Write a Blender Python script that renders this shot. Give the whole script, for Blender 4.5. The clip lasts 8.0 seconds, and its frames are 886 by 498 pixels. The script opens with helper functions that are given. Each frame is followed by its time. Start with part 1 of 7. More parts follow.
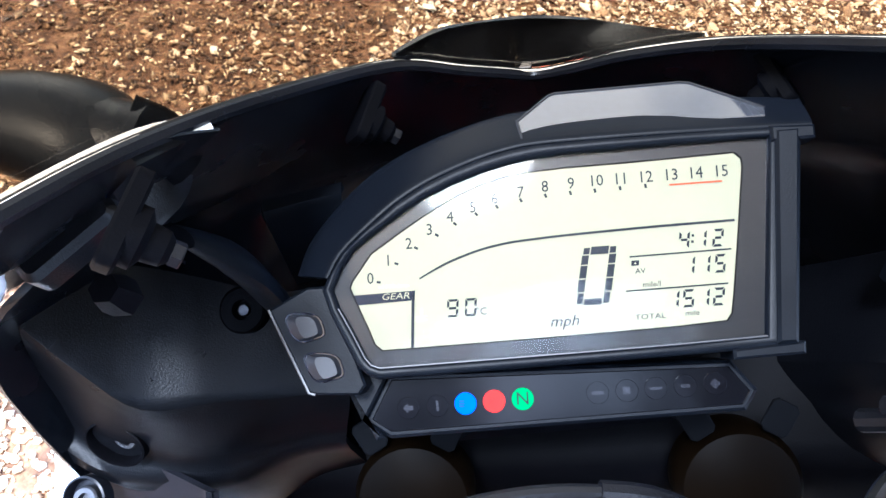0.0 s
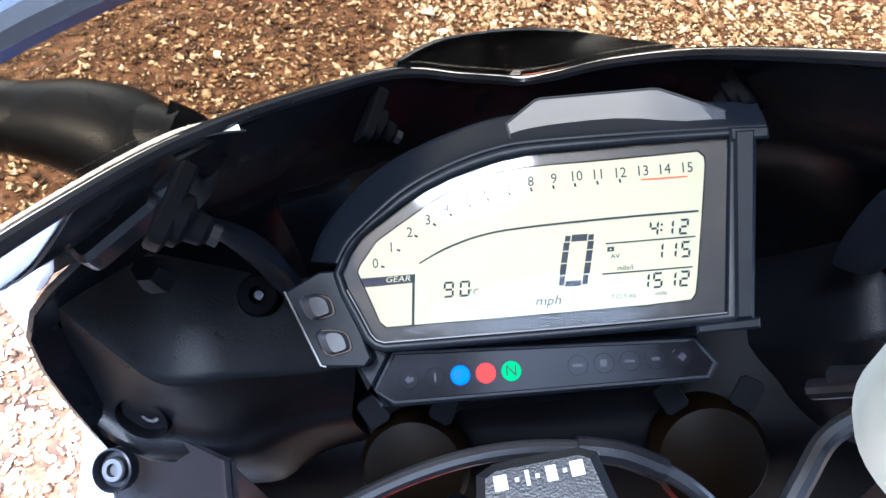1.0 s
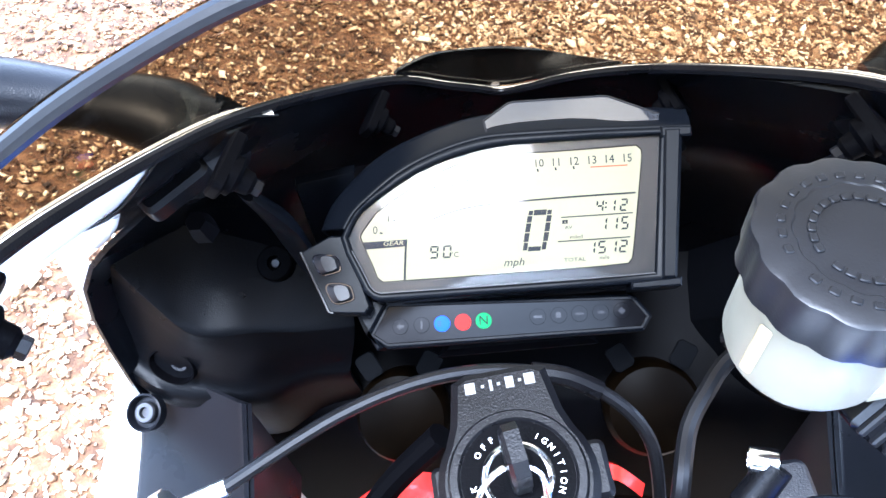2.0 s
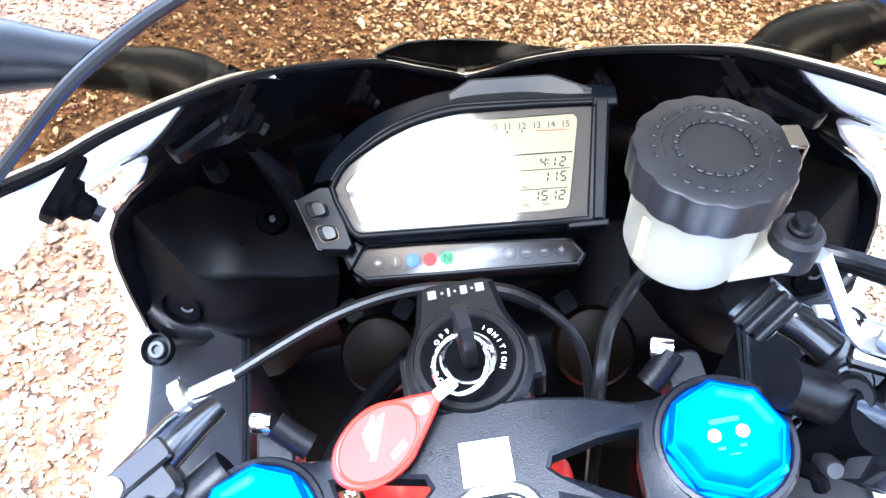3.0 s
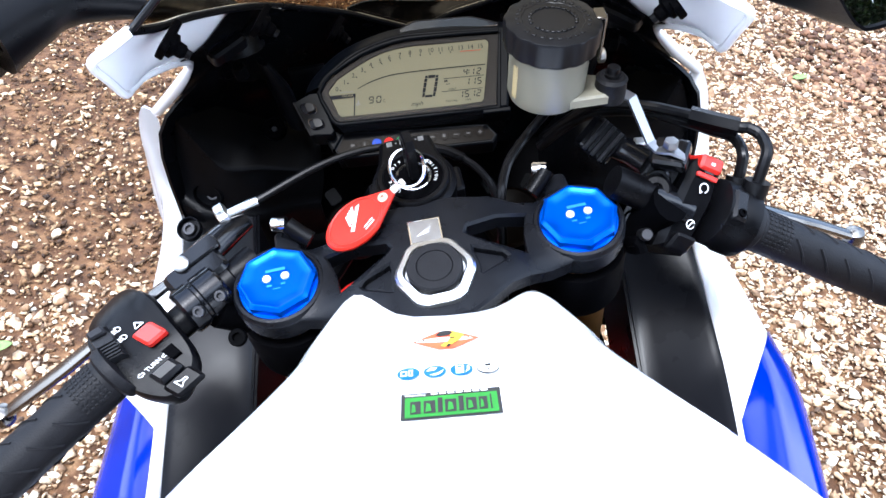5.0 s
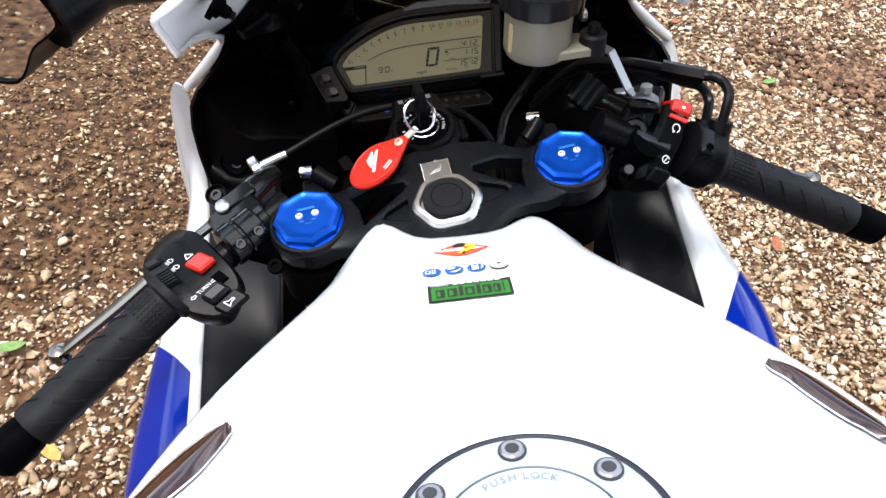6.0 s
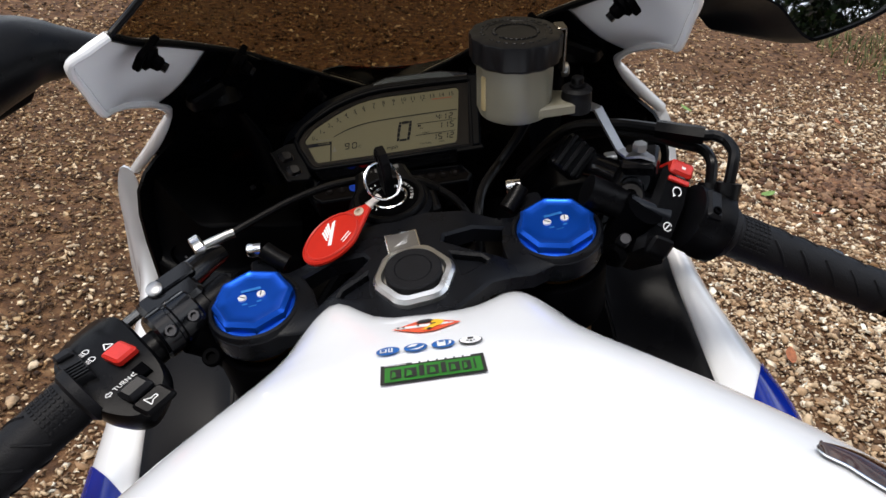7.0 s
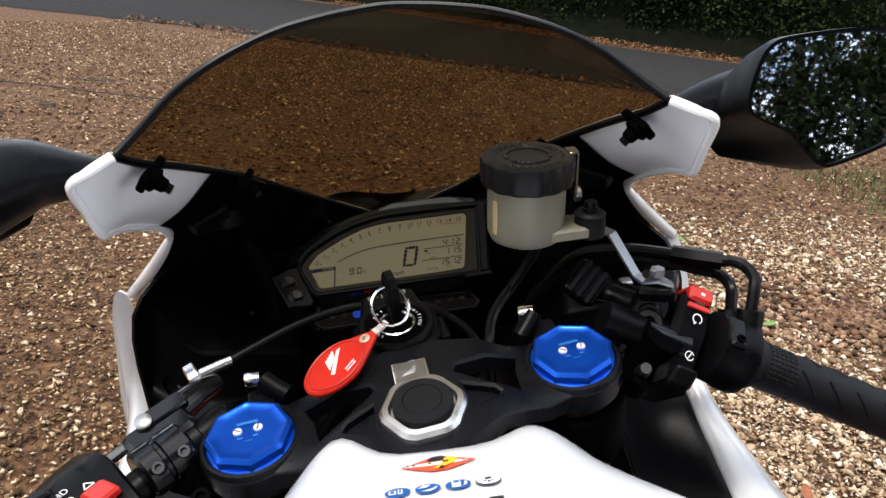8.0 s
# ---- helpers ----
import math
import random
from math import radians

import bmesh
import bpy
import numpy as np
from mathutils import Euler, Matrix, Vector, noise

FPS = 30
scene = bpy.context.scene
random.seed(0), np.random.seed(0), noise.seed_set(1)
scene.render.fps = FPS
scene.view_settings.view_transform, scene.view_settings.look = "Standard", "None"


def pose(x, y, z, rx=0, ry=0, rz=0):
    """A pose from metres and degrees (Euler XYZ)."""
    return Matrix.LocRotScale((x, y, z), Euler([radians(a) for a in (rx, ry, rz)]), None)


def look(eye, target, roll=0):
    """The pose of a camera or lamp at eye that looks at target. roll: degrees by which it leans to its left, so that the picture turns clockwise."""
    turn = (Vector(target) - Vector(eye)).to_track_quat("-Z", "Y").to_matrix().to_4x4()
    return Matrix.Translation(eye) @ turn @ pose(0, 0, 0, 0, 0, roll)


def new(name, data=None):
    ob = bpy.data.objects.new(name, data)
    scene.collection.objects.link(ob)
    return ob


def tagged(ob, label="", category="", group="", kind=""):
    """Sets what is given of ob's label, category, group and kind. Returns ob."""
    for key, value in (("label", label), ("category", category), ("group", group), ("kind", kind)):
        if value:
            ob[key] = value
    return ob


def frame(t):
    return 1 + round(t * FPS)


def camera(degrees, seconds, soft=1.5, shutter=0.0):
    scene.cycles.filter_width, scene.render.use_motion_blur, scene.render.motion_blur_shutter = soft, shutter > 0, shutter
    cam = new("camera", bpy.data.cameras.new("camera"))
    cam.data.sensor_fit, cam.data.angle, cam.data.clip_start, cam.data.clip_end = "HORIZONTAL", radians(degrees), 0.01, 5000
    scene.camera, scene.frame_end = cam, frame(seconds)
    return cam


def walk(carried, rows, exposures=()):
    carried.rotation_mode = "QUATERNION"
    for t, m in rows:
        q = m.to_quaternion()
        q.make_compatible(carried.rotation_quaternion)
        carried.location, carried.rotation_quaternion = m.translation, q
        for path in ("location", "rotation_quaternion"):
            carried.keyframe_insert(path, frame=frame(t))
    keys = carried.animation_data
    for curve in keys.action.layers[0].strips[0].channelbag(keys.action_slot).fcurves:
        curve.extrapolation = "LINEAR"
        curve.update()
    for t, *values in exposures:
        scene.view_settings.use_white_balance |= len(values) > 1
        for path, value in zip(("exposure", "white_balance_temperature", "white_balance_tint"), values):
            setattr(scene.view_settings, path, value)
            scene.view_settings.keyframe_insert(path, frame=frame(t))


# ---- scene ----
from mathutils.geometry import delaunay_2d_cdt

# ---- camera, path, light ----
cam = camera(59.0, 8.0)
# the parked motorcycle's own frame: it leans on its side stand
BIKE = pose(0, 0, -0.0684, 0, -11.0, 0) @ pose(0, 0, 0, 5.5, 0, 0)
PATH = [
    (0, (-0.2382, -0.0644, 1.0349), (-0.1489, 1.2518, -0.4683), 6.26),
    (0.5, (-0.2411, -0.0748, 1.0422), (-0.1334, 1.2447, -0.4569), 7.05),
    (1, (-0.2386, -0.0901, 1.0557), (-0.1474, 1.2319, -0.4422), 6.31),
    (2.5, (-0.2364, -0.1974, 1.1038), (-0.1156, 1.2101, -0.3119), 8.85),
    (3, (-0.2289, -0.2399, 1.1132), (-0.0935, 1.1913, -0.2772), 9.01),
    (3.5, (-0.2196, -0.2888, 1.1266), (-0.0767, 1.1629, -0.2417), 8.67),
    (4, (-0.2125, -0.3404, 1.1382), (-0.0565, 1.1305, -0.2079), 9.48),
    (4.5, (-0.2078, -0.3967, 1.1493), (-0.0395, 1.093, -0.1745), 9.18),
    (5.8, (-0.2425, -0.553, 1.1505), (0.0009, 0.9894, -0.0992), 8.32),
    (6, (-0.2424, -0.5621, 1.1447), (-0.008, 0.9896, -0.0952), 7.76),
    (6.5, (-0.2312, -0.5569, 1.1136), (-0.0065, 1.0443, -0.0635), 7.02),
    (7, (-0.208, -0.5141, 1.0699), (0.0022, 1.2241, 0.1033), 5.71),
    (7.5, (-0.2103, -0.4938, 1.0561), (-0.0054, 1.35, 0.3088), 5.54),
    (8, (-0.2147, -0.4932, 1.0576), (-0.0103, 1.3812, 0.3907), 5.63),
]
EXPOSURES = [(0.0, 4.5, 4850, 10), (1.0, 4.5, 4850, 10), (2.5, 4.55, 5000, 10), (3.5, 4.25, 5100, 10), (4.5, 3.2, 5200, 10), (6.0, 1.82, 6200, 10), (6.5, 1.42, 6400, 10), (7.0, 1.02, 6450, 10), (7.5, 1.08, 6500, 10), (8.0, 1.42, 6500, 10)]
walk(cam, [(t, look(eye, target, roll)) for t, eye, target, roll in PATH], EXPOSURES)

SUN_EL, SUN_AZ = 65.0, 216.0
world = bpy.data.worlds.new("sky")
scene.world = world
world.use_nodes = True
wn = world.node_tree.nodes
sky = wn.new("ShaderNodeTexSky")
sky.sky_type = "NISHITA"
sky.sun_disc = False
sky.sun_elevation, sky.sun_rotation = radians(SUN_EL), radians(SUN_AZ)
sky.dust_density = 3.0
# broken cloud over the blue
cn = wn.new("ShaderNodeTexNoise")
cn.inputs["Scale"].default_value, cn.inputs["Detail"].default_value = 2.6, 6
cr = wn.new("ShaderNodeValToRGB")
cr.color_ramp.elements[0].position, cr.color_ramp.elements[1].position = 0.42, 0.6
cm = wn.new("ShaderNodeMix")
cm.data_type = "RGBA"
cm.inputs["B"].default_value = (11.2, 11.6, 12.2, 1)
tc = wn.new("ShaderNodeTexCoord")
wl = world.node_tree.links
wl.new(tc.outputs["Generated"], cn.inputs["Vector"])
wl.new(cn.outputs["Fac"], cr.inputs["Fac"])
wl.new(cr.outputs["Color"], cm.inputs["Factor"])
wl.new(sky.outputs["Color"], cm.inputs["A"])
# hazy glow round the sun
sun_way = Vector((math.sin(radians(SUN_AZ)) * math.cos(radians(SUN_EL)), math.cos(radians(SUN_AZ)) * math.cos(radians(SUN_EL)), math.sin(radians(SUN_EL))))
gd = wn.new("ShaderNodeVectorMath")
gd.operation = "DOT_PRODUCT"
gd.inputs[1].default_value = sun_way
wl.new(tc.outputs["Generated"], gd.inputs[0])
gp = wn.new("ShaderNodeMapRange")
gp.interpolation_type = "SMOOTHERSTEP"
gp.inputs["From Min"].default_value, gp.inputs["From Max"].default_value = math.cos(radians(14)), 1.0
gp.inputs["To Min"].default_value, gp.inputs["To Max"].default_value = 1.0, 2.1
wl.new(gd.outputs["Value"], gp.inputs["Value"])
gm = wn.new("ShaderNodeMix")
gm.data_type, gm.blend_type = "RGBA", "MULTIPLY"
gm.inputs["Factor"].default_value = 1.0
wl.new(cm.outputs["Result"], gm.inputs["A"])
wl.new(gp.outputs["Result"], gm.inputs["B"])
wl.new(gm.outputs["Result"], wn["Background"].inputs["Color"])
wn["Background"].inputs["Strength"].default_value = 0.10

sun_data = bpy.data.lights.new("sun", "SUN")
sun_data.energy, sun_data.angle, sun_data.color = 0.8, radians(12), (1.0, 0.94, 0.85)
sun = new("sun", sun_data)
el, az = radians(SUN_EL), radians(SUN_AZ)
sun_dir = Vector((math.sin(az) * math.cos(el), math.cos(az) * math.cos(el), math.sin(el)))
sun.matrix_world = look(sun_dir * 20, (0, 0, 0))

# ---- materials ----
def mat(name, color, rough=0.5, metal=0.0, spec=0.5, coat=0.0, var=0.0, scale=40.0, bump=0.0, bscale=300.0, emit=None, estr=0.0, rvar=0.0):
    """A principled surface with noise in colour at two scales, in roughness and in relief."""
    m = bpy.data.materials.new(name)
    m.use_nodes = True
    nt = m.node_tree
    b = nt.nodes["Principled BSDF"]
    c = (*color, 1)
    b.inputs["Base Color"].default_value = c
    b.inputs["Roughness"].default_value = rough
    b.inputs["Metallic"].default_value = metal
    b.inputs["Specular IOR Level"].default_value = spec
    b.inputs["Coat Weight"].default_value = coat
    b.inputs["Coat Roughness"].default_value = 0.04
    if emit:
        b.inputs["Emission Color"].default_value = (*emit, 1)
        b.inputs["Emission Strength"].default_value = estr
    if var or bump or rvar:
        t = nt.nodes.new("ShaderNodeTexCoord")
    if var or rvar:
        n1 = nt.nodes.new("ShaderNodeTexNoise")
        n1.inputs["Scale"].default_value, n1.inputs["Detail"].default_value = scale, 8
        nt.links.new(t.outputs["Object"], n1.inputs["Vector"])
    if var:
        r = nt.nodes.new("ShaderNodeMapRange")
        r.inputs["From Min"].default_value, r.inputs["From Max"].default_value = 0.3, 0.7
        r.inputs["To Min"].default_value, r.inputs["To Max"].default_value = 1 - var, 1 + var
        mx = nt.nodes.new("ShaderNodeMix")
        mx.data_type, mx.blend_type = "RGBA", "MULTIPLY"
        mx.inputs["Factor"].default_value = 1
        mx.inputs["A"].default_value = c
        nt.links.new(n1.outputs["Fac"], r.inputs["Value"])
        nt.links.new(r.outputs["Result"], mx.inputs["B"])
        nt.links.new(mx.outputs["Result"], b.inputs["Base Color"])
    if rvar:
        r2 = nt.nodes.new("ShaderNodeMapRange")
        r2.inputs["From Min"].default_value, r2.inputs["From Max"].default_value = 0.3, 0.7
        r2.inputs["To Min"].default_value, r2.inputs["To Max"].default_value = max(0.02, rough - rvar), rough + rvar
        nt.links.new(n1.outputs["Fac"], r2.inputs["Value"])
        nt.links.new(r2.outputs["Result"], b.inputs["Roughness"])
    if bump:
        n2 = nt.nodes.new("ShaderNodeTexNoise")
        n2.inputs["Scale"].default_value, n2.inputs["Detail"].default_value = bscale, 3
        bp = nt.nodes.new("ShaderNodeBump")
        bp.inputs["Strength"].default_value, bp.inputs["Distance"].default_value = bump, 0.0006
        nt.links.new(t.outputs["Object"], n2.inputs["Vector"])
        nt.links.new(n2.outputs["Fac"], bp.inputs["Height"])
        nt.links.new(bp.outputs["Normal"], b.inputs["Normal"])
    return m


def ramp_mat(name, stops, rough, bump=0.0, bscale=60.0, island=True, scale=3.0, bdist=0.004, spec=0.3):
    """Colour picked from a ramp, per loose island or by noise."""
    m = bpy.data.materials.new(name)
    m.use_nodes = True
    nt = m.node_tree
    b = nt.nodes["Principled BSDF"]
    b.inputs["Roughness"].default_value = rough
    b.inputs["Specular IOR Level"].default_value = spec
    t = nt.nodes.new("ShaderNodeTexCoord")
    r = nt.nodes.new("ShaderNodeValToRGB")
    el_ = r.color_ramp.elements
    el_[0].position, el_[0].color = stops[0][0], (*stops[0][1], 1)
    el_[1].position, el_[1].color = stops[-1][0], (*stops[-1][1], 1)
    for p, c in stops[1:-1]:
        e = el_.new(p)
        e.color = (*c, 1)
    n = nt.nodes.new("ShaderNodeTexNoise")
    n.inputs["Scale"].default_value, n.inputs["Detail"].default_value = scale, 10
    nt.links.new(t.outputs["Object"], n.inputs["Vector"])
    if island:
        g = nt.nodes.new("ShaderNodeNewGeometry")
        nt.links.new(g.outputs["Random Per Island"], r.inputs["Fac"])
        mr = nt.nodes.new("ShaderNodeMapRange")
        mr.inputs["From Min"].default_value, mr.inputs["From Max"].default_value = 0.3, 0.7
        mr.inputs["To Min"].default_value, mr.inputs["To Max"].default_value = 0.5, 1.35
        mx = nt.nodes.new("ShaderNodeMix")
        mx.data_type, mx.blend_type = "RGBA", "MULTIPLY"
        mx.inputs["Factor"].default_value = 1
        nt.links.new(n.outputs["Fac"], mr.inputs["Value"])
        nt.links.new(r.outputs["Color"], mx.inputs["A"])
        nt.links.new(mr.outputs["Result"], mx.inputs["B"])
        nt.links.new(mx.outputs["Result"], b.inputs["Base Color"])
    else:
        nt.links.new(n.outputs["Fac"], r.inputs["Fac"])
        nt.links.new(r.outputs["Color"], b.inputs["Base Color"])
    if bump:
        n2 = nt.nodes.new("ShaderNodeTexNoise")
        n2.inputs["Scale"].default_value, n2.inputs["Detail"].default_value = bscale, 6
        bp = nt.nodes.new("ShaderNodeBump")
        bp.inputs["Strength"].default_value, bp.inputs["Distance"].default_value = bump, bdist
        nt.links.new(t.outputs["Object"], n2.inputs["Vector"])
        nt.links.new(n2.outputs["Fac"], bp.inputs["Height"])
        nt.links.new(bp.outputs["Normal"], b.inputs["Normal"])
    return m


def pane_mat(name, tint, gloss=0.03, rough=0.03):
    """A thin clear or tinted pane: see-through with a Fresnel gloss."""
    m = bpy.data.materials.new(name)
    m.use_nodes = True
    nt = m.node_tree
    nt.nodes.remove(nt.nodes["Principled BSDF"])
    tr = nt.nodes.new("ShaderNodeBsdfTransparent")
    tr.inputs["Color"].default_value = (*tint, 1)
    gl = nt.nodes.new("ShaderNodeBsdfGlossy")
    gl.inputs["Roughness"].default_value = rough
    lw = nt.nodes.new("ShaderNodeLayerWeight")
    lw.inputs["Blend"].default_value = 0.5
    pw = nt.nodes.new("ShaderNodeMath")
    pw.operation = "POWER"
    pw.inputs[1].default_value = 4.0
    fr = nt.nodes.new("ShaderNodeMapRange")
    fr.inputs["To Min"].default_value, fr.inputs["To Max"].default_value = gloss, 0.20
    nt.links.new(lw.outputs["Facing"], pw.inputs[0])
    nt.links.new(pw.outputs["Value"], fr.inputs["Value"])
    mx = nt.nodes.new("ShaderNodeMixShader")
    nt.links.new(fr.outputs["Result"], mx.inputs["Fac"])
    nt.links.new(tr.outputs["BSDF"], mx.inputs[1])
    nt.links.new(gl.outputs["BSDF"], mx.inputs[2])
    nt.links.new(mx.outputs["Shader"], nt.nodes["Material Output"].inputs["Surface"])
    return m


M_BLACK = mat("black_plastic", (0.0022, 0.0022, 0.0027), 0.33, spec=0.10, var=0.25, scale=30, bump=0.25, bscale=1400, rvar=0.08)
# darkest black: the shade of deep recesses is put into this colour
M_SHELL = mat("shaded_black_plastic", (0.0009, 0.0009, 0.0012), 0.5, spec=0.012, var=0.3, scale=18, bump=0.2, bscale=1200)
M_GREY = mat("charcoal_plastic", (0.0048, 0.005, 0.006), 0.38, spec=0.2, var=0.2, scale=25, bump=0.12, bscale=1500, rvar=0.06)
M_CAP = mat("grey_black_cap", (0.0042, 0.0045, 0.0056), 0.36, spec=0.2, var=0.2, scale=40, bump=0.1, bscale=900, rvar=0.05)
M_PAD = mat("matt_black_pad", (0.0012, 0.0013, 0.0017), 0.32, spec=0.06, var=0.2, scale=25, bump=0.3, bscale=1500, rvar=0.06)
M_INNER = mat("satin_black_shell", (0.0013, 0.0015, 0.0021), 0.25, spec=0.19, var=0.2, scale=18, bump=0.08, bscale=900, rvar=0.05)
M_PANEL = mat("satin_charcoal_panel", (0.0034, 0.0036, 0.0048), 0.30, spec=0.10, var=0.2, scale=14, bump=0.06, bscale=900, rvar=0.06)
M_CLAMP = mat("black_anodised_clamp", (0.0036, 0.0040, 0.0054), 0.30, spec=0.14, var=0.15, scale=60, bump=0.3, bscale=1800, rvar=0.06)
M_GLOSS = mat("gloss_black", (0.004, 0.004, 0.006), 0.03, spec=0.55, coat=0.0, rvar=0.01, scale=15)
M_SHEATH = mat("black_cable_sheath", (0.0035, 0.0035, 0.004), 0.32, spec=0.16, var=0.2, scale=60, bump=0.06, bscale=900)
M_VISOR = mat("polished_black_lens", (0.06, 0.062, 0.07), 0.03, metal=0.7, spec=0.9)
M_RUBBER = mat("black_rubber", (0.005, 0.005, 0.006), 0.55, spec=0.16, var=0.3, scale=50, bump=0.5, bscale=900)
M_WHITE = mat("white_paint", (0.80, 0.81, 0.82), 0.22, coat=0.7, var=0.03, scale=8, rvar=0.05)
M_BLUE = mat("blue_paint", (0.002, 0.014, 0.20), 0.10, spec=0.3, var=0.08, scale=10)
M_RED = mat("red_paint", (0.52, 0.018, 0.012), 0.22, coat=0.6, var=0.08, scale=12)
M_REDBTN = mat("red_plastic", (0.52, 0.020, 0.012), 0.35, var=0.1, scale=90)
M_FOB = mat("red_fob_plastic", (0.44, 0.016, 0.007), 0.36, spec=0.25, var=0.08, scale=60)
M_ANO = mat("blue_anodised", (0.003, 0.080, 0.53), 0.34, metal=0.75, spec=0.6, var=0.06, scale=40, rvar=0.05)
M_HOOD = mat("blue_black_hood_plastic", (0.0015, 0.0019, 0.0029), 0.40, spec=0.055, var=0.15, scale=25, bump=0.12, bscale=1500, rvar=0.06)
M_MASK = mat("dark_brown_mask", (0.0045, 0.0040, 0.0040), 0.4, spec=0.06, var=0.1, scale=30)
M_LAMPMARK = mat("unlit_lamp_mark", (0.007, 0.007, 0.009), 0.2, spec=0.1)
M_SILVER = mat("brushed_steel", (0.66, 0.66, 0.65), 0.3, metal=1.0, var=0.05, scale=90, rvar=0.03)
M_LEVER = mat("polished_lever", (0.16, 0.15, 0.135), 0.24, metal=1.0, var=0.08, scale=60, rvar=0.04)
M_STEEL = mat("dull_steel", (0.34, 0.34, 0.34), 0.35, metal=1.0, var=0.1, scale=90, rvar=0.05)
M_ETCHBLUE = mat("etched_blue", (0.04, 0.24, 0.70), 0.4, metal=0.6)
M_SCREW = mat("bright_zinc_screw", (0.72, 0.72, 0.72), 0.45, metal=0.35, var=0.05, scale=200)
M_BOLT = mat("grey_steel_bolt", (0.30, 0.29, 0.30), 0.32, metal=1.0, var=0.12, scale=150, rvar=0.06)
M_DSTEEL = mat("dark_steel", (0.045, 0.045, 0.048), 0.5, metal=1.0, var=0.15, scale=120, rvar=0.05)
M_PERCH = mat("glossy_black_casting", (0.0026, 0.0027, 0.0034), 0.16, spec=0.34, var=0.2, scale=40, bump=0.05, bscale=700, rvar=0.04)
M_GREYPRINT = mat("grey_print", (0.09, 0.09, 0.09), 0.5)
M_CHROME = mat("bright_chrome", (0.8, 0.8, 0.8), 0.12, metal=1.0, rvar=0.04, scale=80)
M_ALU = mat("cast_aluminium", (0.5, 0.5, 0.5), 0.42, metal=0.9, var=0.12, scale=120, bump=0.2, bscale=900)
M_GOLD = mat("gold_fork_tube", (0.55, 0.26, 0.06), 0.28, metal=1.0, var=0.1, scale=40)
# brown taken almost to black: the shade under the dash is in the colour
M_BROWN = mat("shaded_brown_cover", (0.0009, 0.0005, 0.0002), 0.40, spec=0.015, var=0.3, scale=40)
M_RES = mat("translucent_white_plastic", (0.190, 0.178, 0.132), 0.35, var=0.06, scale=40)
M_FLUID = mat("brake_fluid_sight", (0.36, 0.29, 0.15), 0.3, var=0.1, scale=60)
M_LCD = mat("lcd_backing", (0.114, 0.108, 0.070), 0.6, spec=0.05, var=0.02, scale=20, emit=(1.0, 0.90, 0.60), estr=0.006)
M_SEG = mat("lcd_dark_segment", (0.007, 0.0075, 0.010), 0.6, spec=0.05)
M_SEG2 = mat("lcd_grey_segment", (0.10, 0.10, 0.10), 0.5)
M_NAVY = mat("lcd_navy_band", (0.006, 0.007, 0.012), 0.6, spec=0.03)
M_REDLINE = mat("lcd_red_line", (0.26, 0.03, 0.012), 0.6, spec=0.03)
M_PRINT = mat("white_print", (0.75, 0.75, 0.75), 0.5)
M_LAMPB = mat("blue_lamp", (0.002, 0.025, 0.15), 0.3, spec=0.05, emit=(0.0, 0.075, 1.0), estr=0.07)
M_LAMPR = mat("red_lamp", (0.05, 0.001, 0.001), 0.3, spec=0.02, emit=(1.0, 0.02, 0.012), estr=0.17)
M_LAMPG = mat("green_lamp", (0.002, 0.06, 0.015), 0.3, spec=0.05, emit=(0.0, 0.45, 0.08), estr=0.05)
M_WINDOW = mat("dark_lamp_window", (0.0015, 0.0015, 0.002), 0.10, spec=0.06)
M_LAMPOFF = mat("unlit_lamp", (0.0018, 0.0018, 0.0024), 0.10, spec=0.06)
M_SCREEN = pane_mat("smoked_screen", (0.49, 0.425, 0.33))
M_COVER = pane_mat("clear_cover", (0.97, 0.97, 0.96), gloss=0.0095)
M_TRIM = mat("brown_gloss_trim", (0.030, 0.010, 0.005), 0.08, coat=0.5, var=0.4, scale=60)
M_BUTTON = mat("grey_button", (0.0085, 0.0085, 0.010), 0.4, spec=0.2, var=0.1, scale=60)
M_EDGE = mat("screen_edge_glint", (0.62, 0.60, 0.56), 0.3, var=0.1, scale=60)
M_MIRROR = mat("mirror_glass", (0.85, 0.87, 0.88), 0.015, metal=1.0)
M_ORANGE = mat("orange_sticker", (0.72, 0.10, 0.04), 0.4)
M_YELLOW = mat("yellow_sticker", (0.85, 0.5, 0.03), 0.4)
M_STKBLUE = mat("blue_sticker", (0.012, 0.10, 0.34), 0.4)
M_STKBLACK = mat("black_sticker", (0.02, 0.02, 0.02), 0.4)
M_GREEN = mat("green_label", (0.026, 0.17, 0.022), 0.4, var=0.1, scale=60)
M_ETCH = mat("etched_grey", (0.24, 0.26, 0.28), 0.5, metal=0.4)

# ---- mesh tools ----
def mesh(name, verts, faces, material, smooth=35):
    me = bpy.data.meshes.new(name)
    me.from_pydata([tuple(v) for v in verts], [], faces)
    bm = bmesh.new()
    bm.from_mesh(me)
    bmesh.ops.recalc_face_normals(bm, faces=bm.faces)
    bm.to_mesh(me)
    bm.free()
    me.materials.append(material)
    if smooth:
        me.polygons.foreach_set("use_smooth", [True] * len(me.polygons))
        me.set_sharp_from_angle(angle=radians(smooth))
    return me


def part(name, vf, material, parent, label="", m=None, smooth=35):
    """Links verts and faces as one mesh object under a thing or a part."""
    v, f = vf
    if m is not None:
        v = [m @ Vector(p) for p in v]
    ob = new(name, mesh(name, v, f, material, smooth))
    ob.parent = parent
    return tagged(ob, label)


def join(*vfs):
    V, F = [], []
    for v, f in vfs:
        o = len(V)
        V += [Vector(p) for p in v]
        F += [tuple(i + o for i in q) for q in f]
    return V, F


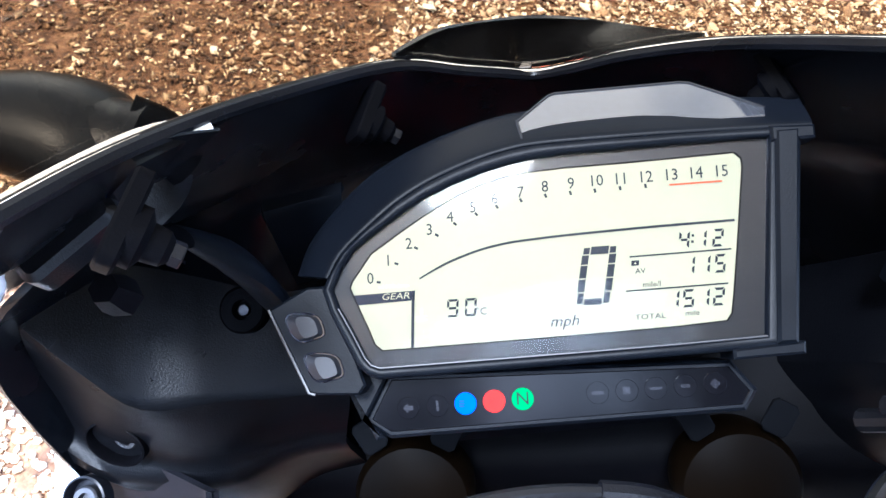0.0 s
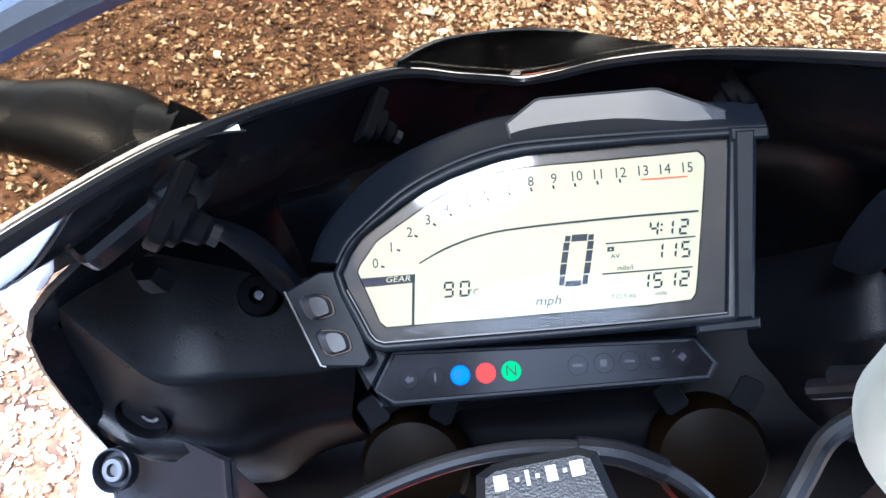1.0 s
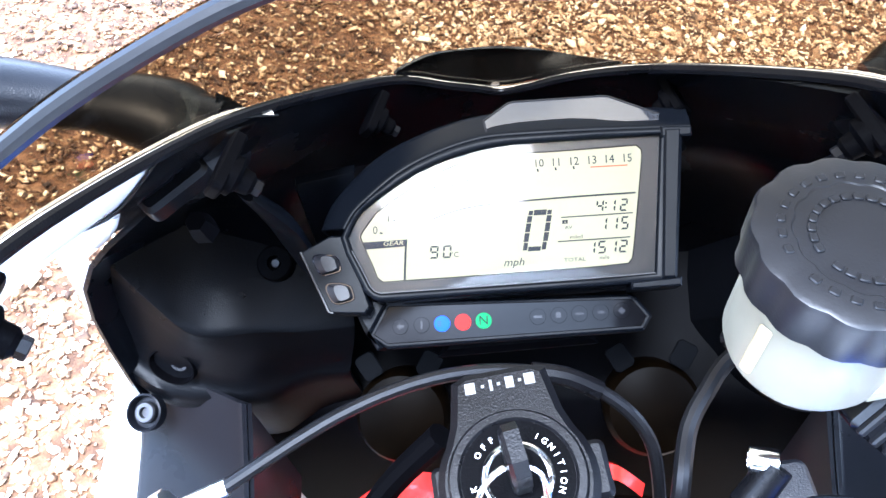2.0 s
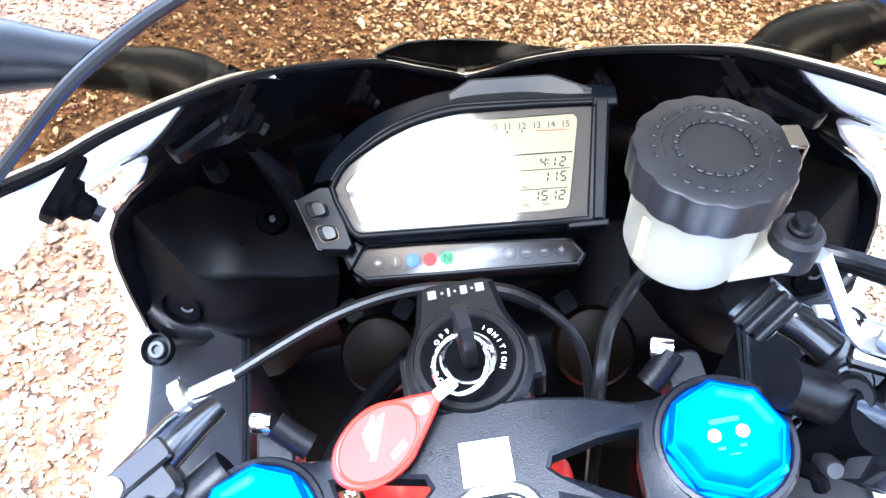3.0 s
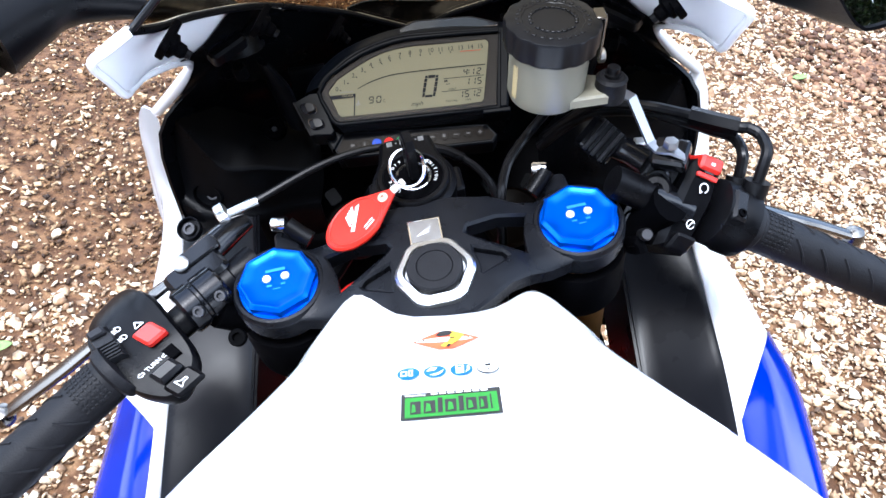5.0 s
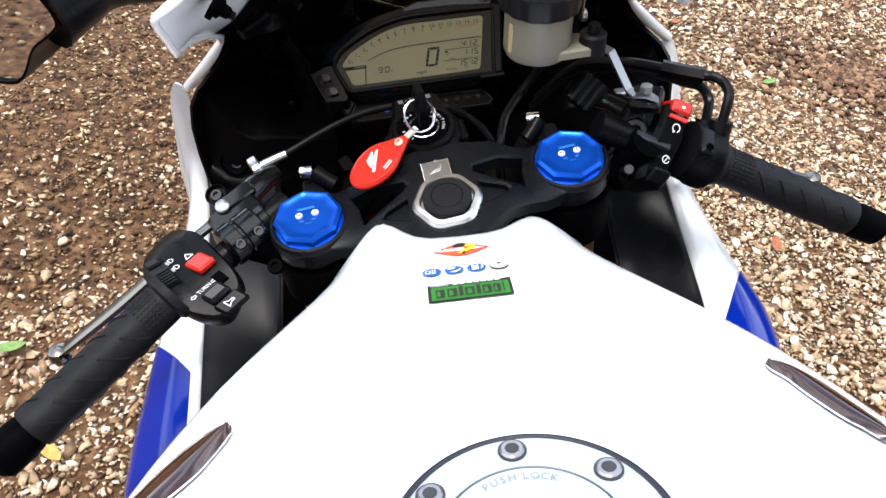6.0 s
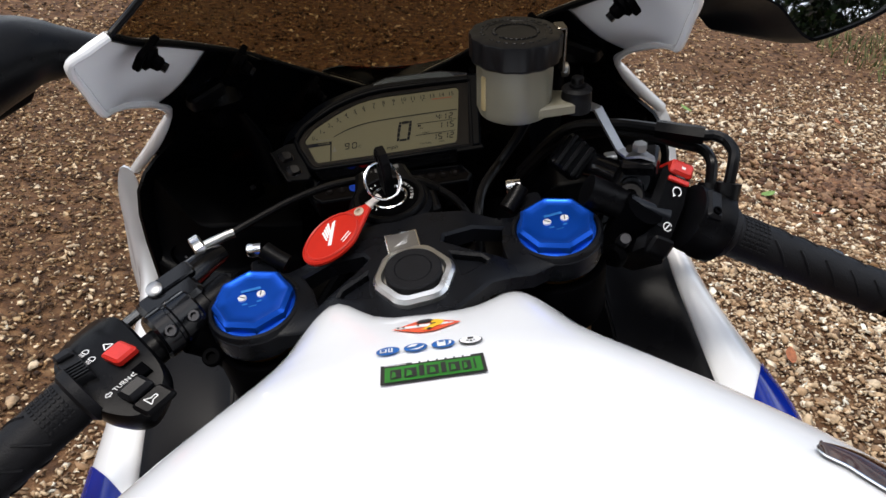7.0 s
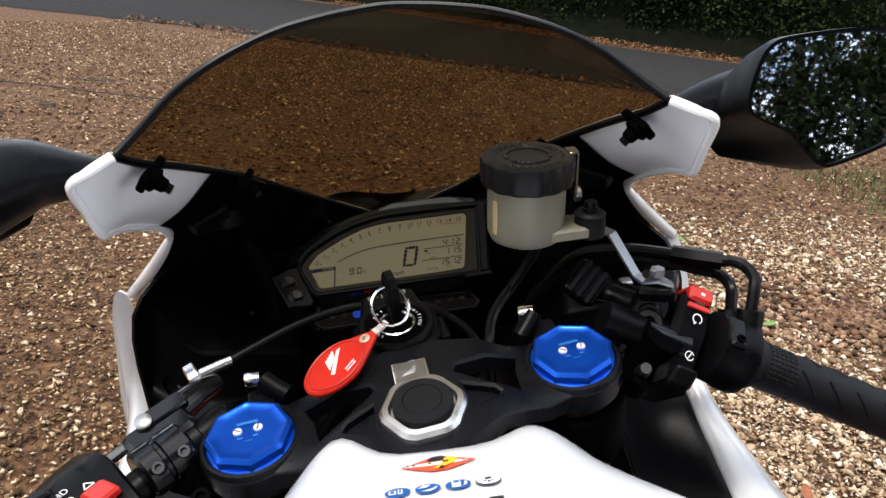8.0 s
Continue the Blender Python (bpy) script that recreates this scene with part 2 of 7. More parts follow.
def moved(vf, m):
    return [m @ Vector(p) for p in vf[0]], vf[1]


def axes(o, x, zhint):
    X = Vector(x).normalized()
    Y = Vector(zhint).cross(X).normalized()
    Z = X.cross(Y)
    return Matrix(((X[0], Y[0], Z[0], o[0]), (X[1], Y[1], Z[1], o[1]), (X[2], Y[2], Z[2], o[2]), (0, 0, 0, 1)))


def catmull(pts, n=6, closed=False):
    P = [Vector(p) for p in pts]
    out = []
    k = len(P)
    for i in range(k if closed else k - 1):
        a, b, c, d = (P[(i - 1) % k], P[i], P[(i + 1) % k], P[(i + 2) % k]) if closed else (P[max(i - 1, 0)], P[i], P[i + 1], P[min(i + 2, k - 1)])
        for j in range(n):
            t = j / n
            out.append(0.5 * (2 * b + (c - a) * t + (2 * a - 5 * b + 4 * c - d) * t * t + (3 * b - a - 3 * c + d) * t ** 3))
    if not closed:
        out.append(P[-1])
    return out


def tube(pts, r, seg=12, n=6, flat=1.0):
    """A round tube along a smooth line; r may be one radius or one for each point."""
    P = catmull(pts, n) if n > 1 else [Vector(p) for p in pts]
    k = len(P)
    if not isinstance(r, (int, float)):
        rr = [r[min(int(i / (k - 1) * (len(r) - 1)), len(r) - 2)] * (1 - (i / (k - 1) * (len(r) - 1) - min(int(i / (k - 1) * (len(r) - 1)), len(r) - 2))) + r[min(int(i / (k - 1) * (len(r) - 1)), len(r) - 2) + 1] * (i / (k - 1) * (len(r) - 1) - min(int(i / (k - 1) * (len(r) - 1)), len(r) - 2)) for i in range(k)]
    else:
        rr = [r] * k
    V, F = [], []
    up = Vector((0.13, 0.21, 0.97))
    for i, p in enumerate(P):
        d = (P[min(i + 1, k - 1)] - P[max(i - 1, 0)]).normalized()
        s = d.cross(up).normalized()
        u = s.cross(d)
        up = u
        for j in range(seg):
            a = 2 * math.pi * j / seg
            V.append(p + (s * math.cos(a) + u * math.sin(a) * flat) * rr[i])
    for i in range(k - 1):
        for j in range(seg):
            a, b = i * seg + j, i * seg + (j + 1) % seg
            F.append((a, b, b + seg, a + seg))
    F.append(tuple(reversed(range(seg))))
    F.append(tuple(range((k - 1) * seg, k * seg)))
    return V, F


def lathe(profile, seg=32, sides=None, phase=0.0):
    """Turned about z: (radius, z) pairs from the bottom to the top; sides: radius factors round the turn."""
    V, F = [], []
    for r, z in profile:
        for j in range(seg):
            a = 2 * math.pi * j / seg + phase
            q = r * (sides(a) if sides else 1)
            V.append(Vector((q * math.cos(a), q * math.sin(a), z)))
    for i in range(len(profile) - 1):
        for j in range(seg):
            a, b = i * seg + j, i * seg + (j + 1) % seg
            F.append((a, b, b + seg, a + seg))
    F.append(tuple(reversed(range(seg))))
    F.append(tuple(range((len(profile) - 1) * seg, len(profile) * seg)))
    return V, F


def inset(poly, c, ccw=True):
    n = len(poly)
    out = []
    for i in range(n):
        a, b, d = Vector(poly[i - 1]), Vector(poly[i]), Vector(poly[(i + 1) % n])
        e1, e2 = (b - a).normalized(), (d - b).normalized()
        n1, n2 = Vector((-e1.y, e1.x)), Vector((-e2.y, e2.x))
        nn = n1 + n2
        k = max(nn.length_squared, 0.6)
        out.append(b + nn * (2 / k) * c)
    return out


def area(poly):
    return 0.5 * sum(poly[i - 1][0] * poly[i][1] - poly[i][0] * poly[i - 1][1] for i in range(len(poly)))


def within(p, poly):
    c = False
    for i in range(len(poly)):
        a, b = poly[i - 1], poly[i]
        if (a[1] > p[1]) != (b[1] > p[1]) and p[0] < (b[0] - a[0]) * (p[1] - a[1]) / (b[1] - a[1]) + a[0]:
            c = not c
    return c


def plate(outer, z0, z1, c=0.001, holes=()):
    """A flat plate with chamfered upper edges, and holes right through it."""
    from_outer = [Vector((p[0], p[1])) for p in outer]
    if area(from_outer) < 0:
        from_outer.reverse()
    loops = [from_outer]
    for h in holes:
        h = [Vector((p[0], p[1])) for p in h]
        if area(h) > 0:
            h.reverse()
        loops.append(h)
    tops = [inset(l, c) for l in loops]
    V, F = [], []
    for l, tp in zip(loops, tops):
        n, o = len(l), len(V)
        V += [Vector((p.x, p.y, z0)) for p in l] + [Vector((p.x, p.y, z1 - c)) for p in l] + [Vector((p.x, p.y, z1)) for p in tp]
        for i in range(n):
            j = (i + 1) % n
            F += [(o + i, o + j, o + n + j, o + n + i), (o + n + i, o + n + j, o + 2 * n + j, o + 2 * n + i)]
    if not holes:
        n = len(from_outer)
        F += [tuple(reversed(range(n))), tuple(range(2 * n, 3 * n))]
    else:
        for level in (0, 2):
            pts, idx, edges, off = [], [], [], 0
            for l, tp in zip(loops, tops):
                n = len(l)
                s = len(pts)
                pts += list(l if level == 0 else tp)
                idx += [off + level * n + i for i in range(n)]
                edges += [(s + i, s + (i + 1) % n) for i in range(n)]
                off += 3 * n
            res = delaunay_2d_cdt(pts, edges, [], 1, 1e-7)
            inner = loops[1:] if level == 0 else tops[1:]
            for f in res[2]:
                if all(res[3][q] for q in f):
                    mid = sum((Vector(res[0][q]) for q in f), Vector((0, 0))) / len(f)
                    if within(mid, loops[0]) and not any(within(mid, h) for h in inner):
                        F.append(tuple(idx[res[3][q][0]] for q in f))
    return V, F


def rbox(x0, x1, y0, y1, z0, z1, r=0.004, c=0.001, seg=4):
    """A box with rounded corners in plan and chamfered upper and lower edges."""
    out = []
    for cx, cy, a0 in ((x1 - r, y1 - r, 0), (x0 + r, y1 - r, 90), (x0 + r, y0 + r, 180), (x1 - r, y0 + r, 270)):
        for j in range(seg + 1):
            a = radians(a0 + 90 * j / seg)
            out.append(Vector((cx + r * math.cos(a), cy + r * math.sin(a))))
    n = len(out)
    ins = inset(out, c)
    V = [Vector((p.x, p.y, z0)) for p in ins] + [Vector((p.x, p.y, z0 + c)) for p in out] + [Vector((p.x, p.y, z1 - c)) for p in out] + [Vector((p.x, p.y, z1)) for p in ins]
    F = [(k * n + i, k * n + (i + 1) % n, (k + 1) * n + (i + 1) % n, (k + 1) * n + i) for k in range(3) for i in range(n)]
    return V, F + [tuple(reversed(range(n))), tuple(range(3 * n, 4 * n))]


def sheet(rows, thick=0.003, nu=5, nv=3, way=None):
    """A smooth skin through rows of points, with thickness; way: the side on which the thickness lies."""
    R = [catmull(r, nu) for r in rows]
    cols = list(zip(*R))
    cols = [catmull(c, nv) for c in cols]
    w, h = len(cols), len(cols[0])
    G = [[cols[i][j] for i in range(w)] for j in range(h)]
    N = []
    for j in range(h):
        row = []
        for i in range(w):
            du = G[j][min(i + 1, w - 1)] - G[j][max(i - 1, 0)]
            dv = G[min(j + 1, h - 1)][i] - G[max(j - 1, 0)][i]
            nn = du.cross(dv)
            row.append(nn.normalized() if nn.length > 1e-12 else Vector((0, 0, 1)))
        N.append(row)
    s = 1
    if way is not None:
        s = 1 if sum(n.dot(Vector(way)) for r in N for n in r) > 0 else -1
    V = [G[j][i] for j in range(h) for i in range(w)] + [G[j][i] + N[j][i] * thick * s for j in range(h) for i in range(w)]
    k = w * h
    F = []
    for j in range(h - 1):
        for i in range(w - 1):
            a = j * w + i
            F += [(a, a + 1, a + w + 1, a + w), (k + a + w, k + a + w + 1, k + a + 1, k + a)]
    rim = [j for j in range(w)] + [j * w + w - 1 for j in range(1, h)] + [(h - 1) * w + i for i in range(w - 2, -1, -1)] + [j * w for j in range(h - 2, 0, -1)]
    for i in range(len(rim)):
        a, b = rim[i], rim[(i + 1) % len(rim)]
        F.append((b, a, a + k, b + k))
    return V, F


def text(body, size, depth=0.0003, align="CENTER", shear=0.0):
    """The characters as a thin mesh in the xy plane, centred."""
    cu = bpy.data.curves.new("lettering", "FONT")
    cu.body, cu.size, cu.align_x, cu.align_y, cu.extrude, cu.shear = body, size, align, "CENTER", depth, shear
    cu.resolution_u = 2
    ob = bpy.data.objects.new("lettering", cu)
    scene.collection.objects.link(ob)
    me = bpy.data.meshes.new_from_object(ob.evaluated_get(bpy.context.evaluated_depsgraph_get()))
    vf = [v.co.copy() for v in me.vertices], [tuple(p.vertices) for p in me.polygons]
    bpy.data.objects.remove(ob)
    bpy.data.curves.remove(cu)
    bpy.data.meshes.remove(me)
    return vf


def disc(r, z0, z1, seg=20, c=0.0004):
    return lathe([(r, z0), (r, z1 - c), (r - c, z1)], seg)


def quad(pts, z):
    return [Vector((p[0], p[1], z)) for p in pts], [tuple(range(len(pts)))]


def bar_strip(a, b, w, z):
    """A flat stroke between two points of a panel."""
    a, b = Vector(a), Vector(b)
    d = (b - a).normalized()
    n = Vector((-d.y, d.x)) * w / 2
    return quad([a - n, b - n, b + n, a + n], z)


def rounded(poly):
    """An outline with its corners cut twice."""
    for _ in range(2):
        poly = [(a[0] * w + b[0] * (1 - w), a[1] * w + b[1] * (1 - w)) for a, b in zip(poly, poly[1:] + poly[:1]) for w in (0.78, 0.22)]
    return poly


def socket_bolt(r, h):
    """A cap-head bolt with a hexagon socket."""
    prof = [(r, 0), (r, h - r * 0.15), (r * 0.88, h), (r * 0.52, h), (r * 0.5, h - r * 0.5)]
    return lathe(prof, 18)


# ---- the motorcycle ----
def empty(name, m, label, category):
    ob = new(name)
    ob.matrix_world = m
    return tagged(ob, label, category)


# the fairing sits a little askew on the machine
FAIR = pose(0, 0.1, 0.95) @ pose(0, 0, 0, 0, 1.0, 1.0) @ pose(0, -0.1, -0.95)


def settle(make, m):
    """Builds parts and moves them all by m."""
    before = set(bpy.data.objects)
    make()
    for ob in bpy.data.objects:
        if ob not in before and ob.data:
            ob.data.transform(m)


bike = empty("motorcycle", BIKE, "white and blue sports motorcycle leaning on its side stand on gravel", "motorcycle")

# windscreen and cowl curves, right-hand half, from the rear corner to the middle
LIP = [(0.155, 0.040, 1.0615), (0.149, 0.068, 1.047), (0.142, 0.100, 1.034), (0.129, 0.145, 1.013), (0.115, 0.182, 0.994)]
RIM = [(0.155, 0.040, 1.0615), (0.149, 0.045, 1.066), (0.140, 0.050, 1.073), (0.122, 0.055, 1.088), (0.106, 0.060, 1.098), (0.088, 0.067, 1.106), (0.062, 0.076, 1.114), (0.038, 0.081, 1.118), (0.018, 0.084, 1.120), (0.000, 0.085, 1.121)]


# the screen's foot dips in the middle, a little off the machine's axis
LIP_MIDDLE = [(-0.095, 0.226, 0.966), (-0.064, 0.277, 0.930), (-0.037, 0.291, 0.912), (-0.022, 0.300, 0.901), (-0.009, 0.3050, 0.894), (0.007, 0.299, 0.901), (0.028, 0.286, 0.917), (0.056, 0.265, 0.9365), (0.085, 0.224, 0.967)]


def both(half):
    return [(-x, y, z) for x, y, z in half] + [p for p in reversed(half[:-1])]


def make_windscreen():
    lip, rim = [(-x, y, z) for x, y, z in LIP[:5]] + LIP_MIDDLE + LIP[4::-1], both(RIM)
    mid = []
    for a, b, k in zip(lip, rim, range(len(lip))):
        s = math.sin(math.pi * k / (len(lip) - 1))
        mid.append(((a[0] + b[0]) / 2 * (1 + 0.10 * s), (a[1] + b[1]) / 2 + 0.012 * s, (a[2] + b[2]) / 2 + 0.022 * s))
    ob = part("windscreen", sheet([lip, mid, rim], 0.0025, 5, 5, (0, 1, 1)), M_SCREEN, bike, "smoked brown transparent windscreen", smooth=60)
    ob.visible_shadow = False
    part("rim_seal", tube(rim, 0.0022, 10, 5), M_SHEATH, ob, "black edge trim")
    part("lower_seal", tube([(x, y - 0.001, z + 0.001) for x, y, z in lip], 0.0026, 8, 5), M_BLACK, ob)
    # pale bead paints the highlight along the screen's lower edge
    part("edge_glint", tube([(x, y - 0.0015, z + 0.0034) for x, y, z in lip], 0.0006, 6, 5), M_EDGE, ob, "pale bead painting the highlight on the screen's lower edge")
    for s in (-1, 1):
        for p in ((0.144, 0.060, 1.041), (0.1102, 0.150, 0.998), (0.073, 0.250, 0.928)):
            o = Vector((p[0] * s, p[1], p[2]))
            m = axes(o, (0.3 * s, -0.9, -0.2), (-0.55 * s, -0.55, -0.65)) @ Matrix.Scale(0.8, 4)
            bolt = part("screen_fastener", join(lathe([(0.0095, 0), (0.0095, 0.004), (0.006, 0.006), (0.0055, 0.011), (0.0035, 0.013)], 16), moved(rbox(-0.018, 0.012, -0.009, 0.009, -0.005, 0.001, 0.004), Matrix())), M_SHELL, ob, m=m)
            part("bolt_head", disc(0.004, 0.013, 0.0165, 6), M_BLACK, bolt, m=m)


settle(make_windscreen, FAIR)


def make_cowl():
    for s, nm in ((1, "right"), (-1, "left")):
        def sd(rows):
            return [[(x * s, y, z) for x, y, z in r] for r in rows]
        top = [LIP[0], LIP[1], LIP[2], LIP[3], LIP[4], (0.104, 0.198, 0.981)]
        mid = [(0.1660, 0.033, 1.057), (0.167, 0.064, 1.031), (0.160, 0.100, 1.011), (0.153, 0.142, 0.990), (0.157, 0.176, 0.962), (0.160, 0.205, 0.935)]
        low = [(0.1767, 0.0275, 1.051), (0.1807, 0.061, 1.009), (0.1805, 0.100, 0.9965), (0.1750, 0.145, 0.976), (0.1765, 0.174, 0.955), (0.212, 0.197, 0.908)]
        cowl = part("upper_cowl", sheet(sd([top, mid, low]), 0.004, 5, 4, (s, 0.4, 0)), M_WHITE, bike, "white fairing wing behind the windscreen", smooth=60)
        part("cowl_edge", tube([(x * s, y, z) for x, y, z in [LIP[0], (0.1660, 0.0325, 1.057), (0.1765, 0.0275, 1.0515), (0.1790, 0.044, 1.030), (0.1808, 0.061, 1.009), (0.1812, 0.075, 1.004), (0.1805, 0.100, 0.9960), (0.1750, 0.145, 0.9755), (0.1765, 0.174, 0.954), (0.198, 0.187, 0.926), (0.2248, 0.1998, 0.898)]], 0.0028, 10, 5), M_WHITE, cowl)
        part("rolled_edge", tube([(x * s, y, z) for x, y, z in [(0.1765, 0.174, 0.954), (0.186, 0.180, 0.941), (0.200, 0.188, 0.924), (0.2240, 0.1990, 0.8985)]], [0.0026, 0.0044, 0.0050, 0.0046], 12, 6), M_WHITE, cowl)
        # black liner on the inner face, leaving a white margin outside
        grid = sheet(sd([top, mid, low]), 0.004, 5, 4, (s, 0.4, 0))[0][:26 * 9]
        rows = [[grid[j * 26 + i] + Vector((-0.0022 * s, -0.0009, 0)) for i in range(15 - (1 if j > 4 else 0), 26)] for j in range(8)]
        rows[7] = [a.lerp(grid[8 * 26 + i] + Vector((-0.0022 * s, -0.0009, 0)), 0.62) for a, i in zip(rows[7], range(14, 26))]
        n_ = min(len(r) for r in rows)
        part("inner_liner", sheet([r[len(r) - n_:] for r in rows], 0.0008, 1, 1, (s, 0.4, 0)), M_INNER, cowl, "black inner liner of the wing", smooth=60)
        # black inner shell from the screen's foot down to the steering head
        a = [(0.116, 0.176, 0.992)] + [(x * s, y - 0.0015, z - 0.0015) for x, y, z in (LIP_MIDDLE[:3:-1] if s > 0 else LIP_MIDDLE[:5])]
        b = [(0.172, 0.190, 0.935), (0.142, 0.226, 0.915), (0.100, 0.272, 0.895), (0.060, 0.300, 0.87), (0.025, 0.315, 0.85), (0.0, 0.32, 0.84)]
        c = [(0.222, 0.184, 0.885), (0.190, 0.235, 0.86), (0.130, 0.290, 0.83), (0.075, 0.315, 0.80), (0.03, 0.325, 0.78), (0.0, 0.33, 0.77)]
        d = [(0.224, 0.17, 0.80), (0.19, 0.23, 0.74), (0.13, 0.27, 0.70), (0.075, 0.28, 0.68), (0.03, 0.28, 0.66), (0.0, 0.28, 0.65)]
        part("inner_shell", sheet(sd([a, b, c, d]), 0.003, 4, 4, (s * 0.5, 1, 0)), M_INNER, bike, "black inner fairing shell", smooth=60)


settle(make_cowl, FAIR)

# opaque black foot of the screen, bridging the dip in the middle
ARCH = [(-0.0655, 0.276, 0.9365), (-0.0502, 0.292, 0.932), (-0.033, 0.305, 0.9241), (-0.0126, 0.313, 0.9175), (0.0124, 0.305, 0.9198), (0.0312, 0.289, 0.927), (0.047, 0.274, 0.9345)]
FOOT = [(-0.0660, 0.275, 0.9350), (-0.050, 0.289, 0.9185), (-0.034, 0.296, 0.9085), (-0.0135, 0.3060, 0.8970), (0.006, 0.299, 0.9055), (0.027, 0.287, 0.9190), (0.047, 0.273, 0.9335)]
part("nose_panel", sheet([FOOT, [tuple((Vector(a) + Vector(b)) / 2 + Vector((0, 0.003, 0.003)) * math.sin(math.pi * k / 6)) for k, (a, b) in enumerate(zip(FOOT, ARCH))], ARCH], 0.002, 5, 4, (0, 1, 0.6)), M_PERCH, bike, "gloss black panel at the foot of the windscreen", smooth=60)
part("nose_tab", moved(rbox(-0.004, 0.004, -0.0015, 0.0015, -0.001, 0.001, 0.0012, 0.0004), axes((-0.0175, 0.3055, 0.8985), (1, 0, 0), (0, -0.5, 0.85))), M_DSTEEL, bike, "small bright tab")


def make_side(s):
    """Side fairing with its inner pads, on one side."""
    def sd(rows):
        return [[(x * s, y, z) for x, y, z in r] for r in rows]
    if s < 0:
        edge = [(0.2342, 0.2001, 0.9008), (0.237, 0.198, 0.855), (0.2401, 0.1943, 0.8091), (0.242, 0.155, 0.772), (0.244, 0.038, 0.730), (0.240, -0.070, 0.702), (0.215, -0.180, 0.700)]
        wide, lift = (0.010, 0.011, 0.012, 0.016, 0.026, 0.036, 0.046), 0.0
    else:
        edge = [(0.2155, 0.1996, 0.8953), (0.216, 0.196, 0.850), (0.2155, 0.178, 0.815), (0.2164, 0.1269, 0.7817), (0.2225, 0.050, 0.748), (0.2225, -0.010, 0.733), (0.205, -0.180, 0.720)]
        wide, lift = (0.010, 0.011, 0.012, 0.015, 0.029, 0.037, 0.037), -0.007
    out1 = [(x + k, y + 0.001, z - d) for (x, y, z), k, d in zip(edge, wide, (0.002, 0.003, 0.003, 0.003, 0.004, 0.008, 0.02))]
    out2 = [(x + k + ((0.016, 0.016, 0.018, 0.024, 0.036, 0.044, 0.044) if s < 0 else (0.016, 0.016, 0.018, 0.022, 0.030, 0.034, 0.034))[n_], y + 0.012, z - 0.055) for n_, ((x, y, z), k) in enumerate(zip(edge, wide))]
    out3 = [(x + k + 0.034, y + 0.03, z - 0.20) for (x, y, z), k in zip(edge, wide)]
    out4 = [(x - 0.01, y + 0.05, 0.40) for x, y, z in edge]
    inn = [(x - 0.003, y, z - 0.012) for x, y, z in edge]
    side = part("side_fairing", sheet(sd([inn, edge, out1, out2, out3, out4]), 0.003, 5, 4, (-s, 0, 0)), M_WHITE, bike, "white side fairing panel", smooth=50)
    # blue flash on the outer face, cut out by planes
    skin = sheet(sd([edge, out1, out2, out3]), 0.003, 8, 8, (-s, 0, 0))
    for cuts in (FLASH_L, FLASH_LOW) if s < 0 else (FLASH_R,):
        bm = bmesh.new()
        vs = [bm.verts.new(q) for q in skin[0][:len(skin[0]) // 2]]
        for f in skin[1]:
            if max(f) < len(vs):
                bm.faces.new([vs[q] for q in f])
        for co, no in cuts:
            bmesh.ops.bisect_plane(bm, geom=bm.verts[:] + bm.edges[:] + bm.faces[:], plane_co=co, plane_no=no, clear_outer=True)
        bmesh.ops.recalc_face_normals(bm, faces=bm.faces)
        bm.normal_update()
        up = 1 if sum(f.normal.x * s for f in bm.faces) > 0 else -1
        bm.verts.index_update()
        flat = [v.co + v.normal * up * 0.0012 for v in bm.verts], [tuple(v.index for v in f.verts) for f in bm.faces]
        bm.free()
        part("blue_flash", flat, M_BLUE, side, "glossy blue graphic panel", smooth=60)
    # padded inner lid with a soft ridge that bends down from its outer corner
    back = [(0.209, 0.214, 0.8995), (0.197, 0.225, 0.8875), (0.18, 0.229, 0.8755), (0.159, 0.228, 0.8665), (0.13, 0.223, 0.8595), (0.106, 0.229, 0.8535)]
    ridge = [(0.2135, 0.1925, 0.8965), (0.1985, 0.184, 0.873), (0.1815, 0.178, 0.8515), (0.153, 0.182, 0.8445), (0.125, 0.1866, 0.8366), (0.101, 0.1926, 0.8306)]
    rd0 = [(x, y + 0.0035, z + 0.0012) for x, y, z in ridge]
    rd1 = [(x, y - 0.0015, z - 0.0035) for x, y, z in ridge]
    rd2 = [(0.22, 0.1905, 0.875), (0.204, 0.181, 0.852), (0.186, 0.1755, 0.836), (0.154, 0.1735, 0.829), (0.127, 0.181, 0.823), (0.103, 0.187, 0.817)]
    low = [(0.231, 0.186, 0.8295), (0.217, 0.176, 0.8205), (0.194, 0.1705, 0.8145), (0.162, 0.167, 0.8105), (0.131, 0.177, 0.8085), (0.107, 0.183, 0.8025)]
    hem = [(0.228, 0.17, 0.8145), (0.212, 0.163, 0.8055), (0.189, 0.16, 0.7995), (0.159, 0.162, 0.7955), (0.132, 0.174, 0.7955), (0.108, 0.18, 0.7895)]
    und = [(x - 0.004, y + 0.012, z - 0.075) for x, y, z in hem]
    shift = [[(x + lift, y - lift * 0.4 + (0.03 if k == 5 and s > 0 else 0), z + lift * 0.3 - (0.06 if k == 5 and s > 0 else 0)) for k, (x, y, z) in enumerate(r)] for r in (back, rd0, rd1, rd2, low, hem, und)]
    pad = part("inner_pad", sheet(sd(shift), 0.004, 4, 3, (0, 0.5, -1)), M_PAD, bike, "ridged charcoal plastic pad inside the fairing", smooth=60)
